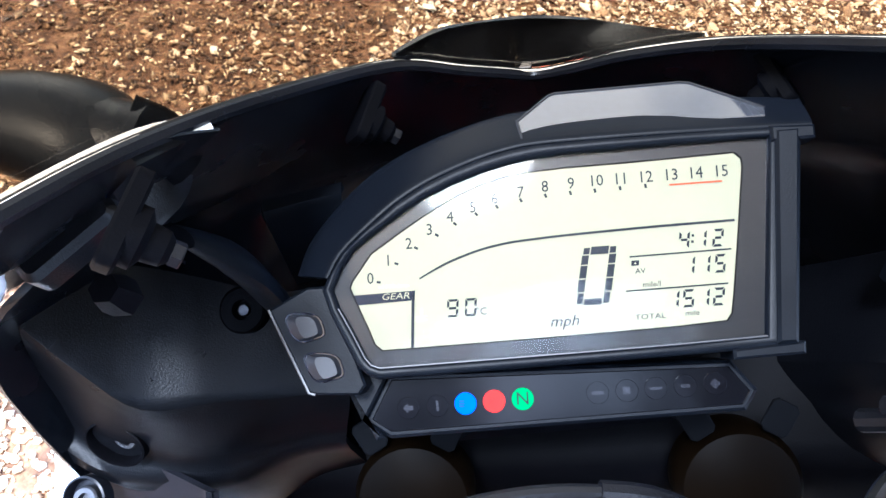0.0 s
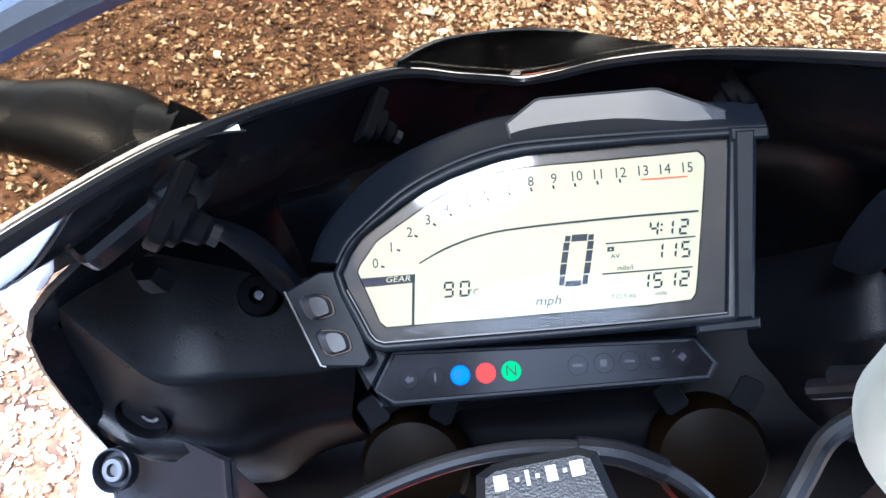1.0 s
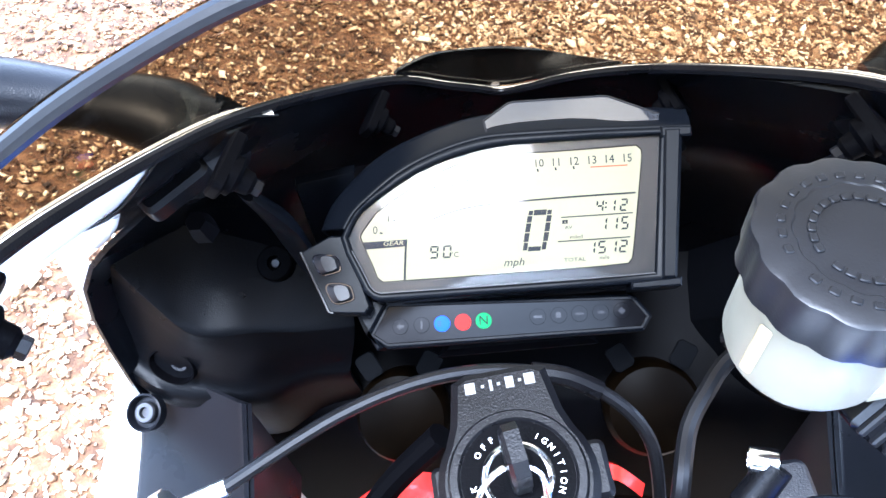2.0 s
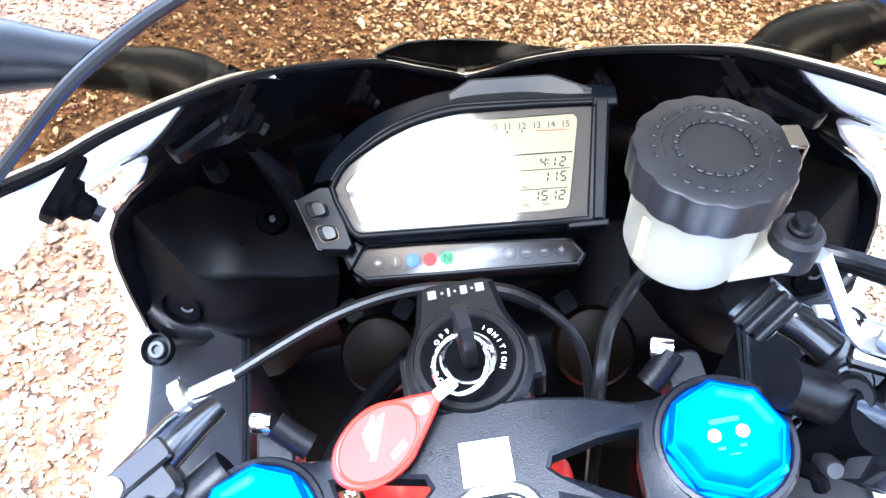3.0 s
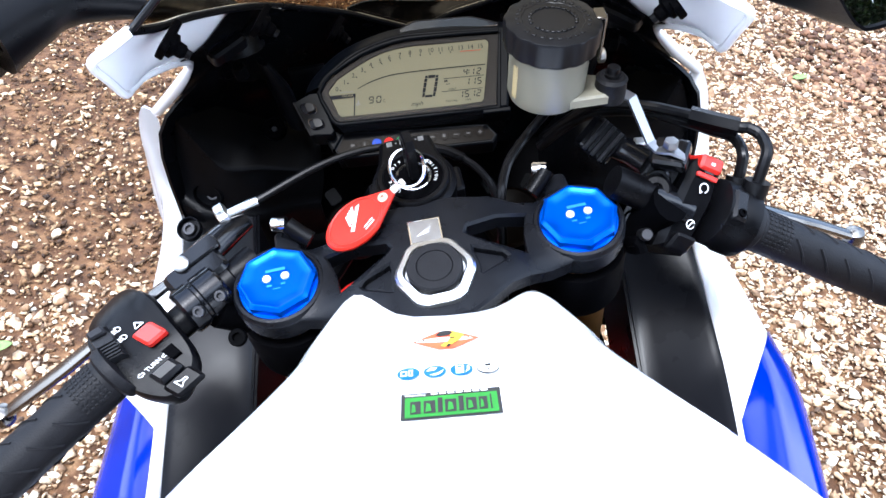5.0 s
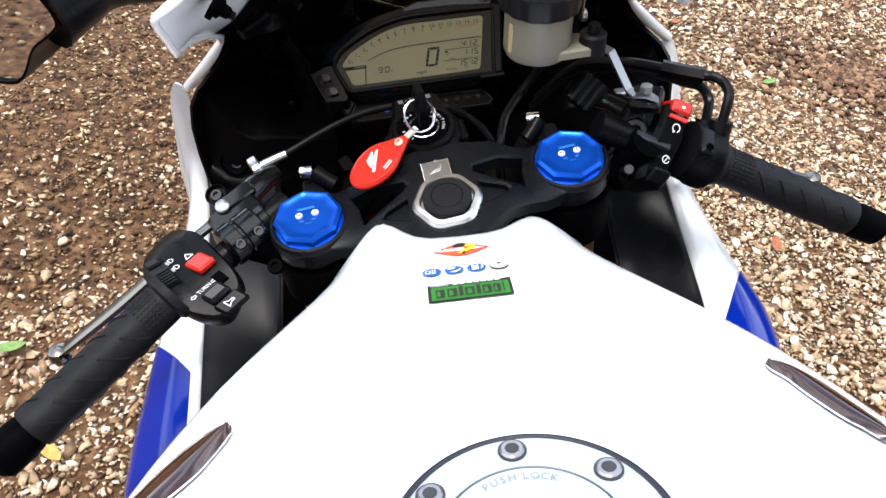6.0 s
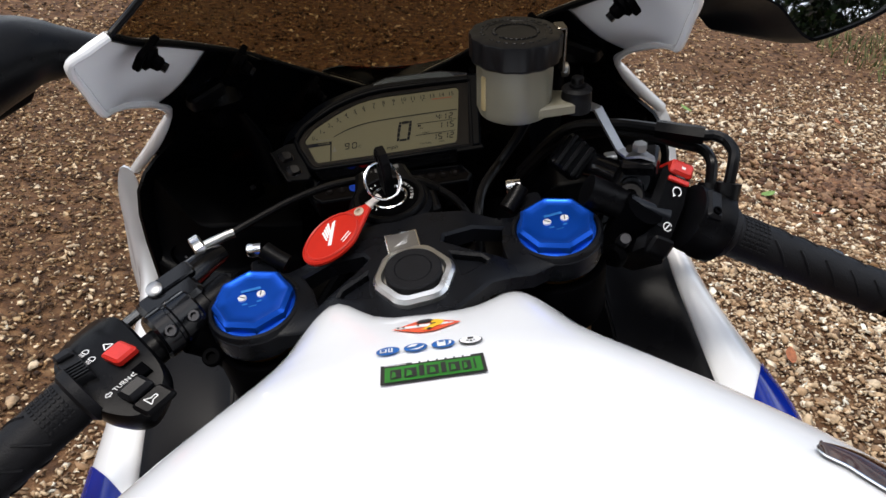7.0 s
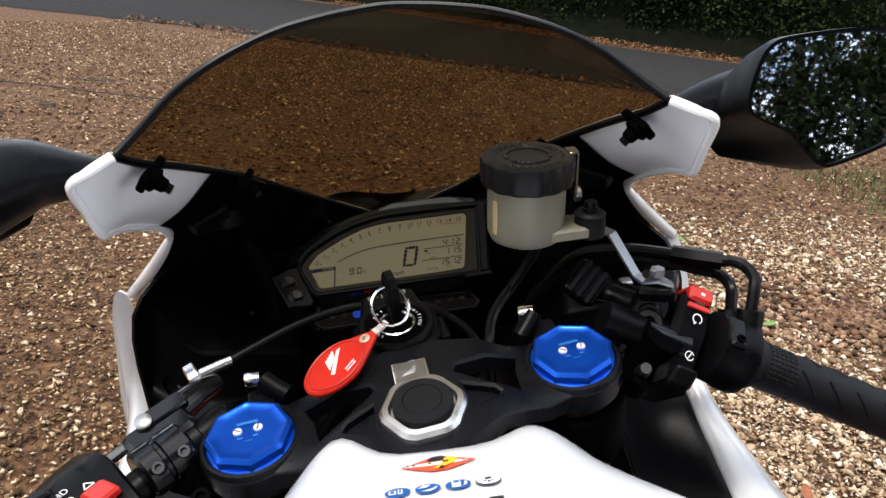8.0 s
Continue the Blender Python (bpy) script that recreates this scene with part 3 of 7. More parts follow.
    m = axes(((0.2029 + lift) * s, 0.1725 - lift * 0.4, 0.8255), (1, 0.35 * s, 0.35 * s), (-0.10 * s, -0.80, 0.60)) @ Matrix.Diagonal((1.15, 0.8, 1, 1))
    part("recess", lathe([(0.0118, -0.010), (0.0120, 0.0010), (0.0112, 0.0014), (0.0106, 0.0004), (0.0100, -0.007), (0.001, -0.007)], 28), M_SHELL, pad, "deep round bolt recess", m=m)
    part("pad_bolt", socket_bolt(0.0046, 0.004), M_DSTEEL, pad, m=m @ Matrix.Translation((0.002, 0.001, -0.0068)))
    # grommet and post beside the instrument
    m = axes((0.1404 * s, 0.2149, 0.8595), (1, 0, 0), (0, -0.5, 0.85))
    g = part("grommet", lathe([(0.0100, -0.010), (0.0100, 0.003), (0.009, 0.004), (0.0042, 0.004), (0.0040, 0.0)], 24), M_SHELL, bike, m=m)
    part("grommet_pin", disc(0.0026, -0.002, 0.0020, 10), M_DSTEEL, g, m=m)
    part("stay", tube([(0.118 * s, 0.205, 0.868), (0.120 * s, 0.204, 0.888), (0.123 * s, 0.200, 0.915), (0.1285 * s, 0.190, 0.944)], [0.010, 0.013, 0.014, 0.006], 12, 5, 0.4), M_HOOD, bike, "black bracket stay")
    blk = part("mount_block", moved(rbox(-0.016, 0.015, -0.007, 0.007, -0.007, 0.006, 0.004, 0.002), axes((0.147 * s, 0.172, 0.970), (0.65 * s, -0.55, -0.15), (0, -0.4, 0.9))), M_BLACK, bike, "black mirror mount block")
    part("mount_bolt", lathe([(0.006, -0.010), (0.006, -0.004), (0.0045, 0.002)], 6), M_SHELL, blk, m=axes((0.139 * s, 0.162, 0.958), (1, 0, 0), (0, -0.3, 0.9)))
    # lower inner panel beside the tank, with a crease and a folded inner flange
    o_ = [(x - 0.003, y - 0.004, z - 0.004) for x, y, z in edge[2:]]
    i_ = [(0.1594, 0.1528, 0.8088), (0.166, 0.100, 0.752), (0.170, 0.010, 0.704), (0.165, -0.080, 0.690), (0.150, -0.180, 0.685)]
    w_ = [(0.152, 0.150, 0.72), (0.158, 0.085, 0.67), (0.160, 0.005, 0.62), (0.156, -0.085, 0.61), (0.146, -0.180, 0.61)]
    if s > 0:
        i_, w_ = ([(x - 0.012, y, z) for x, y, z in r] for r in (i_, w_))
    m_, n_ = ([tuple(Vector(a).lerp(Vector(b), k) + Vector((0, 0, 0.003))) for a, b in zip(o_, i_)] for k in (0.12, 0.9))
    pan = part("inner_panel", sheet(sd([o_, m_, n_, i_, w_]), 0.003, 5, 4, (0, 0, -1)), M_PANEL, bike, "charcoal inner side panel with a socket bolt", smooth=45)
    m = axes(((0.2235 + lift) * s, 0.1560, 0.8035), (1, 0, 0.1), (-0.12 * s, -0.45, 0.85))
    part("recess", lathe([(0.0105, -0.006), (0.0107, 0.0012), (0.0098, 0.0016), (0.0092, 0.0004), (0.0088, -0.004), (0.001, -0.004)], 28), M_PANEL, pan, "round bolt recess", m=m)
    part("panel_bolt", socket_bolt(0.0062, 0.004), M_DSTEEL, pan, "steel socket bolt", m=m @ Matrix.Translation((0, 0, -0.0035)))


# planes that bound the blue graphics: a point, and the side that is cut away
FLASH_L = (((-0.250, 0, 0.72), (1, 0, 0)), ((-0.2535, 0.0103, 0.72), (0.735, 0.678, 0)), ((-0.2465, -0.0432, 0.72), (0.89, -0.456, 0)))
FLASH_LOW = (((-0.250, 0, 0.72), (1, 0, 0)), ((-0.2225, -0.0555, 0.72), (-0.89, 0.456, 0)))
FLASH_R = (((0.254, 0.0278, 0.7579), (-0.868, 0.497, 0)),)
make_side(1)
make_side(-1)

# ---- instrument ----
DASH = Matrix.Translation((-0.0012, 0.1692, 0.8988)) @ pose(0, 0, 0, 29.56, 0, 0)
# outline of the display, and of the raised frame round it: inner and outer edge
LCD = [(-0.0707, 0.0013), (-0.0731, 0.0034), (-0.0751, 0.0089), (-0.0783, 0.0166), (-0.0807, 0.0228), (-0.0798, 0.0250), (-0.0731, 0.0338), (-0.0641, 0.0396), (-0.0542, 0.0456), (-0.0443, 0.0507), (-0.0346, 0.0546), (-0.0250, 0.0569), (-0.0155, 0.0580), (-0.0061, 0.0584), (0.0124, 0.0585), (0.0308, 0.0588), (0.0492, 0.0592), (0.0512, 0.0572), (0.0513, 0.0544), (0.0484, 0.0350), (0.0449, 0.0133), (0.0437, 0.0070), (0.0420, 0.0048), (0.0263, 0.0038), (-0.0100, 0.0027), (-0.0377, 0.0020)]
BEZ_IN = [(-0.0711, -0.0045), (-0.0470, -0.0039), (-0.0107, -0.0030), (0.0248, -0.0020), (0.0530, -0.0009), (0.0600, 0.0632), (0.0302, 0.0633), (0.0121, 0.0630), (-0.0061, 0.0628), (-0.0153, 0.0623), (-0.0247, 0.0609), (-0.0341, 0.0587), (-0.0437, 0.0556), (-0.0533, 0.0516), (-0.0630, 0.0460), (-0.0728, 0.0396), (-0.0787, 0.0353), (-0.0831, 0.0299), (-0.0865, 0.0226), (-0.0843, 0.0159), (-0.0799, 0.0073), (-0.0760, -0.0010), (-0.0740, -0.0034)]
BEZ = [(-0.0715, -0.0082), (-0.0107, -0.0066), (0.0624, -0.0046), (0.0700, 0.0650), (0.0690, 0.0662), (0.0304, 0.0666), (0.0033, 0.0668), (-0.0150, 0.0666), (-0.0244, 0.0655), (-0.0339, 0.0633), (-0.0434, 0.0602), (-0.0531, 0.0562), (-0.0628, 0.0508), (-0.0726, 0.0434), (-0.0826, 0.0346), (-0.0877, 0.0264), (-0.0897, 0.0222), (-0.0872, 0.0142), (-0.0835, 0.0062), (-0.0790, -0.0034), (-0.0752, -0.0070)]


def seg_digit(ch, w, h, t, slant):
    """A seven-segment figure, its lower left corner at the origin."""
    on = {"0": "abcdef", "1": "bc", "2": "abged", "4": "fgbc", "5": "afgcd", "9": "abcdfg"}[ch]
    g = t * 0.28
    out = []

    def sl(p):
        return (p[0] + slant * p[1], p[1])
    y0, y1, y2 = 0, h / 2, h
    bars = {"a": [(g, y2), (w - g, y2), (w - t, y2 - t), (t, y2 - t)], "d": [(t, t), (w - t, t), (w - g, 0), (g, 0)],
            "g": [(g + t / 2, y1), (t, y1 + t / 2), (w - t, y1 + t / 2), (w - g - t / 2, y1), (w - t, y1 - t / 2), (t, y1 - t / 2)],
            "f": [(0, y2 - g), (t, y2 - t - g), (t, y1 + t / 2 + g), (0, y1 + g)], "b": [(w, y2 - g), (w, y1 + g), (w - t, y1 + t / 2 + g), (w - t, y2 - t - g)],
            "e": [(0, y1 - g), (t, y1 - t / 2 - g), (t, t + g), (0, g)], "c": [(w, y1 - g), (w, g), (w - t, t + g), (w - t, y1 - t / 2 - g)]}
    for k in on:
        out.append(quad([sl(p) for p in bars[k]], 0))
    return join(*out)


def seg_text(s, x, y, h, w, t, step, slant=0.16):
    vfs = []
    for ch in s:
        if ch == ":":
            for yy in (0.3, 0.65):
                vfs.append(quad([(x - step * 0.25 + slant * yy * h, y + yy * h), (x - step * 0.25 + t + slant * yy * h, y + yy * h), (x - step * 0.25 + t + slant * yy * h, y + yy * h + t), (x - step * 0.25 + slant * yy * h, y + yy * h + t)], 0))
            continue
        vfs.append(moved(seg_digit(ch, w, h, t, slant), Matrix.Translation((x, y, 0))))
        x += step
    return join(*vfs)


def make_instrument():
    V, F = plate(inset([Vector(p) for p in BEZ], 0.0015), -0.048, -0.004, 0.004)
    clus = part("instrument_panel", (V, F), M_BLACK, bike, "black digital instrument cluster with a lit green neutral lamp", m=DASH)
    # hood that falls away behind the raised frame
    arc = [(-0.0877, 0.0264), (-0.0826, 0.0346), (-0.0726, 0.0434), (-0.0628, 0.0508), (-0.0531, 0.0562), (-0.0434, 0.0602), (-0.0339, 0.0633), (-0.0244, 0.0655), (-0.0150, 0.0666), (0.0033, 0.0668), (0.0304, 0.0666), (0.0735, 0.0655)]
    out = [(-0.1030, 0.0294), (-0.0985, 0.0402), (-0.0905, 0.0500), (-0.0790, 0.0610), (-0.0666, 0.0690), (-0.0520, 0.0752), (-0.0400, 0.0790), (-0.0300, 0.0815), (-0.0190, 0.0830), (0.0030, 0.0838), (0.0304, 0.0836), (0.0755, 0.0800)]
    r0 = [(x, y, 0.0044) for x, y in arc]
    r1 = [(a[0] * 0.86 + b[0] * 0.14, a[1] * 0.86 + b[1] * 0.14, 0.0036) for a, b in zip(arc, out)]
    r2 = [(a[0] * 0.35 + b[0] * 0.65, a[1] * 0.35 + b[1] * 0.65, -0.0050) for a, b in zip(arc, out)]
    r3 = [(x, y, -0.0130) for x, y in out]
    r4 = [(x * 1.02, y + 0.001, -0.034) for x, y in out]
    part("hood", sheet([r0, r1, r2, r3, r4], 0.002, 3, 3, (0, -0.2, -1)), M_HOOD, clus, "charcoal shroud", m=DASH, smooth=50)
    part("bezel", plate(BEZ, -0.010, 0.0050, 0.0009, [BEZ_IN]), M_HOOD, clus, "charcoal display frame", m=DASH, smooth=50)
    # paler bead: the frame's glint is put in as colour
    part("bezel_lip", tube([(x, y, 0.0050) for x, y in BEZ_IN[19:] + BEZ_IN[:5]], 0.00035, 6, 1), M_BUTTON, clus, "paler bead standing for the shine on the frame's edge", m=DASH)
    part("display", quad(LCD, 0.0004), M_LCD, clus, "cream backlit liquid-crystal display", m=DASH, smooth=0)
    part("display_mask", plate(inset([Vector(p) for p in BEZ_IN], -0.0006), -0.0030, 0.0012, 0.0004, [LCD]), M_MASK, clus, "dark brown mask round the display", m=DASH)
    cov = part("display_cover", quad(inset([Vector(p) for p in BEZ_IN], -0.0002), 0.0028), M_COVER, clus, "clear cover", m=DASH, smooth=0)
    cov.visible_shadow = False
    part("underside_strip", ([Vector(p) for p in ((-0.0705, -0.0086, -0.0125), (0.0480, -0.0055, -0.0125), (0.0600, -0.0051, 0.0030), (-0.0740, -0.0084, 0.0030))], [(0, 1, 2, 3)]), M_VISOR, clus, "polished ledge above the warning lamps", m=DASH, smooth=0)
    Z = 0.0008
    T = Matrix.Translation((0, 0, Z))
    for nm, args in (("clock_figure", ("4:12", 0.0288, 0.0287, 0.0058, 0.0034, 0.0008, 0.0054)), ("average_figure", ("115", 0.0297, 0.0202, 0.0060, 0.0034, 0.0008, 0.0049)), ("distance_figure", ("1512", 0.0236, 0.0096, 0.0058, 0.0036, 0.0008, 0.0048)), ("temperature_figure", ("90", -0.0486, 0.0109, 0.0060, 0.0039, 0.0008, 0.0061, 0.10))):
        part(nm, seg_text(*args), M_SEG, clus, "dark seven-segment figure", m=DASH @ T, smooth=0)
    # large speed figure, each stroke broken into blocks
    blocks = []
    w, h, t, sl = 0.0112, 0.0192, 0.0023, 0.21
    for x0, x1, y0, y1 in ((0.0003, t, 0.0005, 0.0040), (0.0, t, 0.0044, 0.0085), (0.0, t, 0.0089, 0.0130), (0.0, t, 0.0134, 0.0164), (0.0003, t, 0.0168, 0.0189), (w - t, w - 0.0003, 0.0005, 0.0040), (w - t, w, 0.0044, 0.0085), (w - t, w, 0.0089, 0.0130), (w - t, w, 0.0134, 0.0164), (w - t, w - 0.0003, 0.0168, 0.0189), (t + 0.0004, w - t - 0.0004, h - 0.0026, h), (t + 0.0004, w - t - 0.0004, 0.0, 0.0021)):
        blocks.append(quad([(-0.0058 + x + sl * y, 0.0122 + y) for x, y in ((x0, y0), (x1, y0), (x1, y1), (x0, y1))], Z))
    part("speed_figure", join(*blocks), M_SEG, clus, "large dark speed figure", m=DASH, smooth=0)
    nums = [(-0.0738, 0.0255), (-0.0674, 0.0312), (-0.0600, 0.0365), (-0.0527, 0.0408), (-0.0454, 0.0447), (-0.0375, 0.0474), (-0.0300, 0.0498), (-0.0212, 0.0513), (-0.0129, 0.0526), (-0.0042, 0.0530), (0.0041, 0.0533), (0.0122, 0.0533), (0.0203, 0.0533), (0.0286, 0.0534), (0.0365, 0.0534), (0.0447, 0.0534)]
    ticks = [(-0.0710, 0.0242), (-0.0646, 0.0301), (-0.0576, 0.0350), (-0.0503, 0.0389), (-0.0439, 0.0423), (-0.0365, 0.0451), (-0.0294, 0.0471), (-0.0212, 0.0487), (-0.0129, 0.0496), (-0.0046, 0.0499), (0.0035, 0.0501), (0.0118, 0.0503), (0.0201, 0.0504)]
    for i, p in enumerate(nums):
        bits = [moved(text(str(i), 0.0055, 0.0, shear=0.0), Matrix.Translation((p[0], p[1], Z)) @ Matrix.Diagonal((0.92, 1, 1, 1)))]
        if i < len(ticks):
            u = Vector(ticks[i])
            d = Vector((math.sin(radians(6 + 70 * (1 - i / 12) ** 1.4)), -math.cos(radians(6 + 70 * (1 - i / 12) ** 1.4)))) * 0.0007
            bits.append(bar_strip(u - d, u + d, 0.0008, Z))
        part("scale_number", join(*bits), M_SEG, clus, m=DASH, smooth=0)
    cur = catmull([(x, y, 0) for x, y in ((-0.0570, 0.0245), (-0.0513, 0.0274), (-0.0455, 0.0299), (-0.0359, 0.0329), (-0.0264, 0.0346), (-0.0170, 0.0353), (-0.0077, 0.0358), (0.0108, 0.0364), (0.0290, 0.0368), (0.0475, 0.0370))], 4)
    cur = [Vector((q.x, q.y)) for q in cur]
    part("power_curve", join(*[bar_strip(a, b, 0.0005 + 0.0003 * min(1, (k + 1) / 8), Z) for k, (a, b) in enumerate(zip(cur, cur[1:]))]), M_SEG, clus, "thin dark curve across the display", m=DASH, smooth=0)
    for a, b, w_ in (((0.0130, 0.0272), (0.0456, 0.0277), 0.0005), ((0.0109, 0.0160), (0.0436, 0.0166), 0.0005), ((-0.0594, 0.0200), (-0.0606, 0.0014), 0.0010)):
        part("divider_line", bar_strip(a, b, w_, Z), M_SEG, clus, m=DASH, smooth=0)
    part("gear_band", quad([(-0.0783, 0.0168), (-0.0590, 0.0174), (-0.0587, 0.0206), (-0.0800, 0.0202)], Z), M_NAVY, clus, m=DASH, smooth=0)
    part("gear_text", moved(text("GEAR", 0.0034, 0.0, shear=0.2), Matrix.Translation((-0.0655, 0.0190, Z + 0.0002)) @ Matrix.Diagonal((1.15, 0.9, 1, 1))), M_LCD, clus, m=DASH, smooth=0)
    part("red_line", bar_strip((0.0278, 0.0502), (0.0448, 0.0502), 0.0005, Z), M_REDLINE, clus, "thin red rev limit line", m=DASH, smooth=0)
    words = [("mph", 0.0052, (-0.0098, 0.0074), 0.3, 1.05), ("TOTAL", 0.0025, (0.0181, 0.0073), 0, 1.25), ("mile", 0.0025, (0.0314, 0.0077), 0.1, 1.1), ("AV", 0.0024, (0.0161, 0.0223), 0, 1.1), ("mile/l", 0.0026, (0.0193, 0.0178), 0.1, 1.05), ("°C", 0.0036, (-0.0368, 0.0122), 0, 1.0), ("x1000r/min", 0.0019, (-0.0659, 0.0225), 0, 1.2)]
    for b, sz, p, sh, wd in words:
        part("unit_word", moved(text(b, sz, 0.0, shear=sh), Matrix.Translation((*p, Z)) @ Matrix.Diagonal((wd, 1, 1, 1))), M_SEG2 if sz < 0.0021 else M_SEG, clus, m=DASH, smooth=0)
    part("trip_symbol", plate([(0.0133, 0.0242), (0.0158, 0.0242), (0.0160, 0.0259), (0.0135, 0.0259)], Z - 0.0001, Z, 0.0, [[(0.0142, 0.0247), (0.0151, 0.0247), (0.0147, 0.0255)]]), M_SEG, clus, m=DASH, smooth=0)
    part("coolant_symbol", join(bar_strip((-0.0570, 0.0112), (-0.0568, 0.0144), 0.0007, Z), bar_strip((-0.0588, 0.0104), (-0.0552, 0.0106), 0.0005, Z), bar_strip((-0.0588, 0.0116), (-0.0552, 0.0118), 0.0004, Z)), M_SEG2, clus, m=DASH, smooth=0)
    # raised block at the display's end
    part("end_block", plate([(0.0555, -0.0035), (0.0618, -0.0035), (0.0690, 0.0648), (0.0615, 0.0648)], 0.0030, 0.0068, 0.0010), M_HOOD, clus, "blue-black end block", m=DASH)
    part("end_rail", plate([(0.0600, 0.0610), (0.0738, 0.0612), (0.0738, 0.0655), (0.0600, 0.0662)], -0.004, 0.0062, 0.0008), M_HOOD, clus, m=DASH)
    part("end_foot", plate([(0.0420, -0.0078), (0.0640, -0.0070), (0.0642, -0.0030), (0.0420, -0.0045)], -0.012, 0.0058, 0.0008), M_HOOD, clus, m=DASH)
    visor = DASH @ Matrix.Translation((0, 0.0675, 0.0040)) @ pose(0, 0, 0, -38.5, 0, 0)
    part("visor_plate", plate([(-0.0195, 0.0020), (0.0605, 0.0042), (0.0612, 0.0085), (0.0400, 0.0262), (0.0365, 0.0270), (-0.0065, 0.0268), (-0.0090, 0.0258), (-0.0208, 0.0120)], -0.006, 0.0, 0.0006), M_VISOR, clus, "gloss black plate reflecting the sky", m=visor)
    part("visor_rim", tube([(-0.0195, 0.0020, 0.0), (-0.0208, 0.0120, 0.0), (-0.0090, 0.0258, 0.0), (-0.0065, 0.0268, 0.0), (0.0365, 0.0270, 0.0), (0.0400, 0.0262, 0.0), (0.0612, 0.0085, 0.0)], 0.0005, 6, 1), M_BUTTON, clus, m=visor)
    # two push buttons on a slanting panel
    pan = part("button_panel", plate([(-0.1098, 0.0171), (-0.0960, 0.0240), (-0.0885, 0.0240), (-0.0770, -0.0100), (-0.0796, -0.0133), (-0.0940, -0.0125), (-0.0966, -0.0118)], -0.020, 0.0006, 0.0008), M_HOOD, clus, m=DASH)
    part("panel_edge", tube([(-0.1098, 0.0171, 0.0004), (-0.0966, -0.0118, 0.0004), (-0.0945, -0.0124, 0.0004)], 0.0006, 6, 1), M_BUTTON, pan, m=DASH)
    for c in ((-0.0972, 0.0106), (-0.0912, -0.0032)):
        foot = rounded([(-0.0076, 0.0049), (0.0046, 0.0040), (0.0066, -0.0024), (0.0050, -0.0038), (-0.0032, -0.0054)])
        top = rounded([(-0.0030, 0.0036), (0.0038, 0.0032), (0.0056, -0.0022), (0.0042, -0.0032), (-0.0002, -0.0042)])
        part("button_well", plate([(x * 1.13, y * 1.13) for x, y in foot], -0.001, 0.0010, 0.0003), M_GLOSS, pan, m=DASH @ Matrix.Translation((*c, 0)))
        n_ = len(foot)
        bv = [Vector((x, y, 0.0008)) for x, y in foot] + [Vector((x * 0.98, y * 0.98, 0.0014)) for x, y in foot] + [Vector((x, y, 0.0040)) for x, y in top]
        bf = [(r * n_ + i, r * n_ + (i + 1) % n_, (r + 1) * n_ + (i + 1) % n_, (r + 1) * n_ + i) for r in range(2) for i in range(n_)] + [tuple(range(2 * n_, 3 * n_))]
        part("push_button", (bv, bf), M_BUTTON, pan, "grey push button", m=DASH @ Matrix.Translation((*c, 0)), smooth=25)
    # warning lamp bar, set back under the display
    IB = [(-0.0779, -0.0226), (-0.0712, -0.0273), (0.0476, -0.0234), (0.0504, -0.0190), (0.0441, -0.0107), (-0.0704, -0.0094)]
    part("telltale_bar", plate(inset([Vector(p) for p in IB], -0.0022), -0.034, -0.0118, 0.0012), M_HOOD, clus, m=DASH)
    part("telltale_wing", plate([(-0.0930, 0.0010), (-0.0800, -0.0040), (-0.0720, -0.0085), (-0.0725, -0.0095), (-0.0800, -0.0225), (-0.0735, -0.0290), (-0.0765, -0.0300)], -0.034, -0.0105, 0.001), M_HOOD, clus, m=DASH)
    part("telltale_window", plate(IB, -0.0125, -0.0113, 0.0003), M_WINDOW, clus, "dark glossy warning lamp window", m=DASH)
    us = (-0.0649, -0.0547, -0.0449, -0.0350, -0.0252, 0.0002, 0.0100, 0.0196, 0.0294, 0.0391)
    for i, u in enumerate(us):
        v = -0.0193 + (u + 0.0649) * 0.031
        mt = {2: M_LAMPB, 3: M_LAMPR, 4: M_LAMPG}.get(i, M_LAMPOFF)
        lab = {2: "lit blue main beam lamp", 3: "lit red warning lamp", 4: "lit green neutral lamp"}.get(i, "")
        lamp = part("indicator_lamp", disc(0.0038, 0, 0.0005, 24, 0.0001), mt, clus, lab, m=DASH @ Matrix.Translation((u, v, -0.0113)))
        mark = {0: quad([(-0.0018, 0.0), (0.0, 0.0018), (0.0, 0.0008), (0.0018, 0.0008), (0.0018, -0.0008), (0.0, -0.0008), (0.0, -0.0018)], 0), 1: bar_strip((0, -0.0018), (0, 0.0018), 0.0009, 0), 2: join(*[bar_strip((-0.0022, y), (-0.0004, y), 0.0003, 0) for y in (-0.0009, 0.0, 0.0009)]), 3: bar_strip((-0.0018, 0), (-0.0010, 0), 0.0005, 0), 5: bar_strip((-0.0020, 0), (0.0020, 0), 0.0012, 0), 6: quad([(-0.0014, -0.0012), (0.0010, -0.0012), (0.0010, 0.0014), (-0.0014, 0.0014)], 0), 7: bar_strip((-0.0020, 0), (0.0020, 0), 0.0009, 0), 8: bar_strip((-0.0015, 0), (0.0015, 0), 0.0012, 0), 9: quad([(0, -0.0018), (0.0018, 0), (0, 0.0018), (-0.0018, 0)], 0), 4: moved(text("N", 0.0062, 0.0), Matrix())}[i]
        part("letter" if i == 4 else "lamp_symbol", mark, M_SEG if i in (3, 4) else M_LAMPMARK, lamp, m=DASH @ Matrix.Translation((u, v, -0.0107)), smooth=0)
    part("cluster_foot", plate([(-0.05, -0.034), (0.03, -0.030), (0.022, -0.018), (-0.04, -0.018)], -0.06, -0.03, 0.003), M_SHELL, clus, m=DASH)
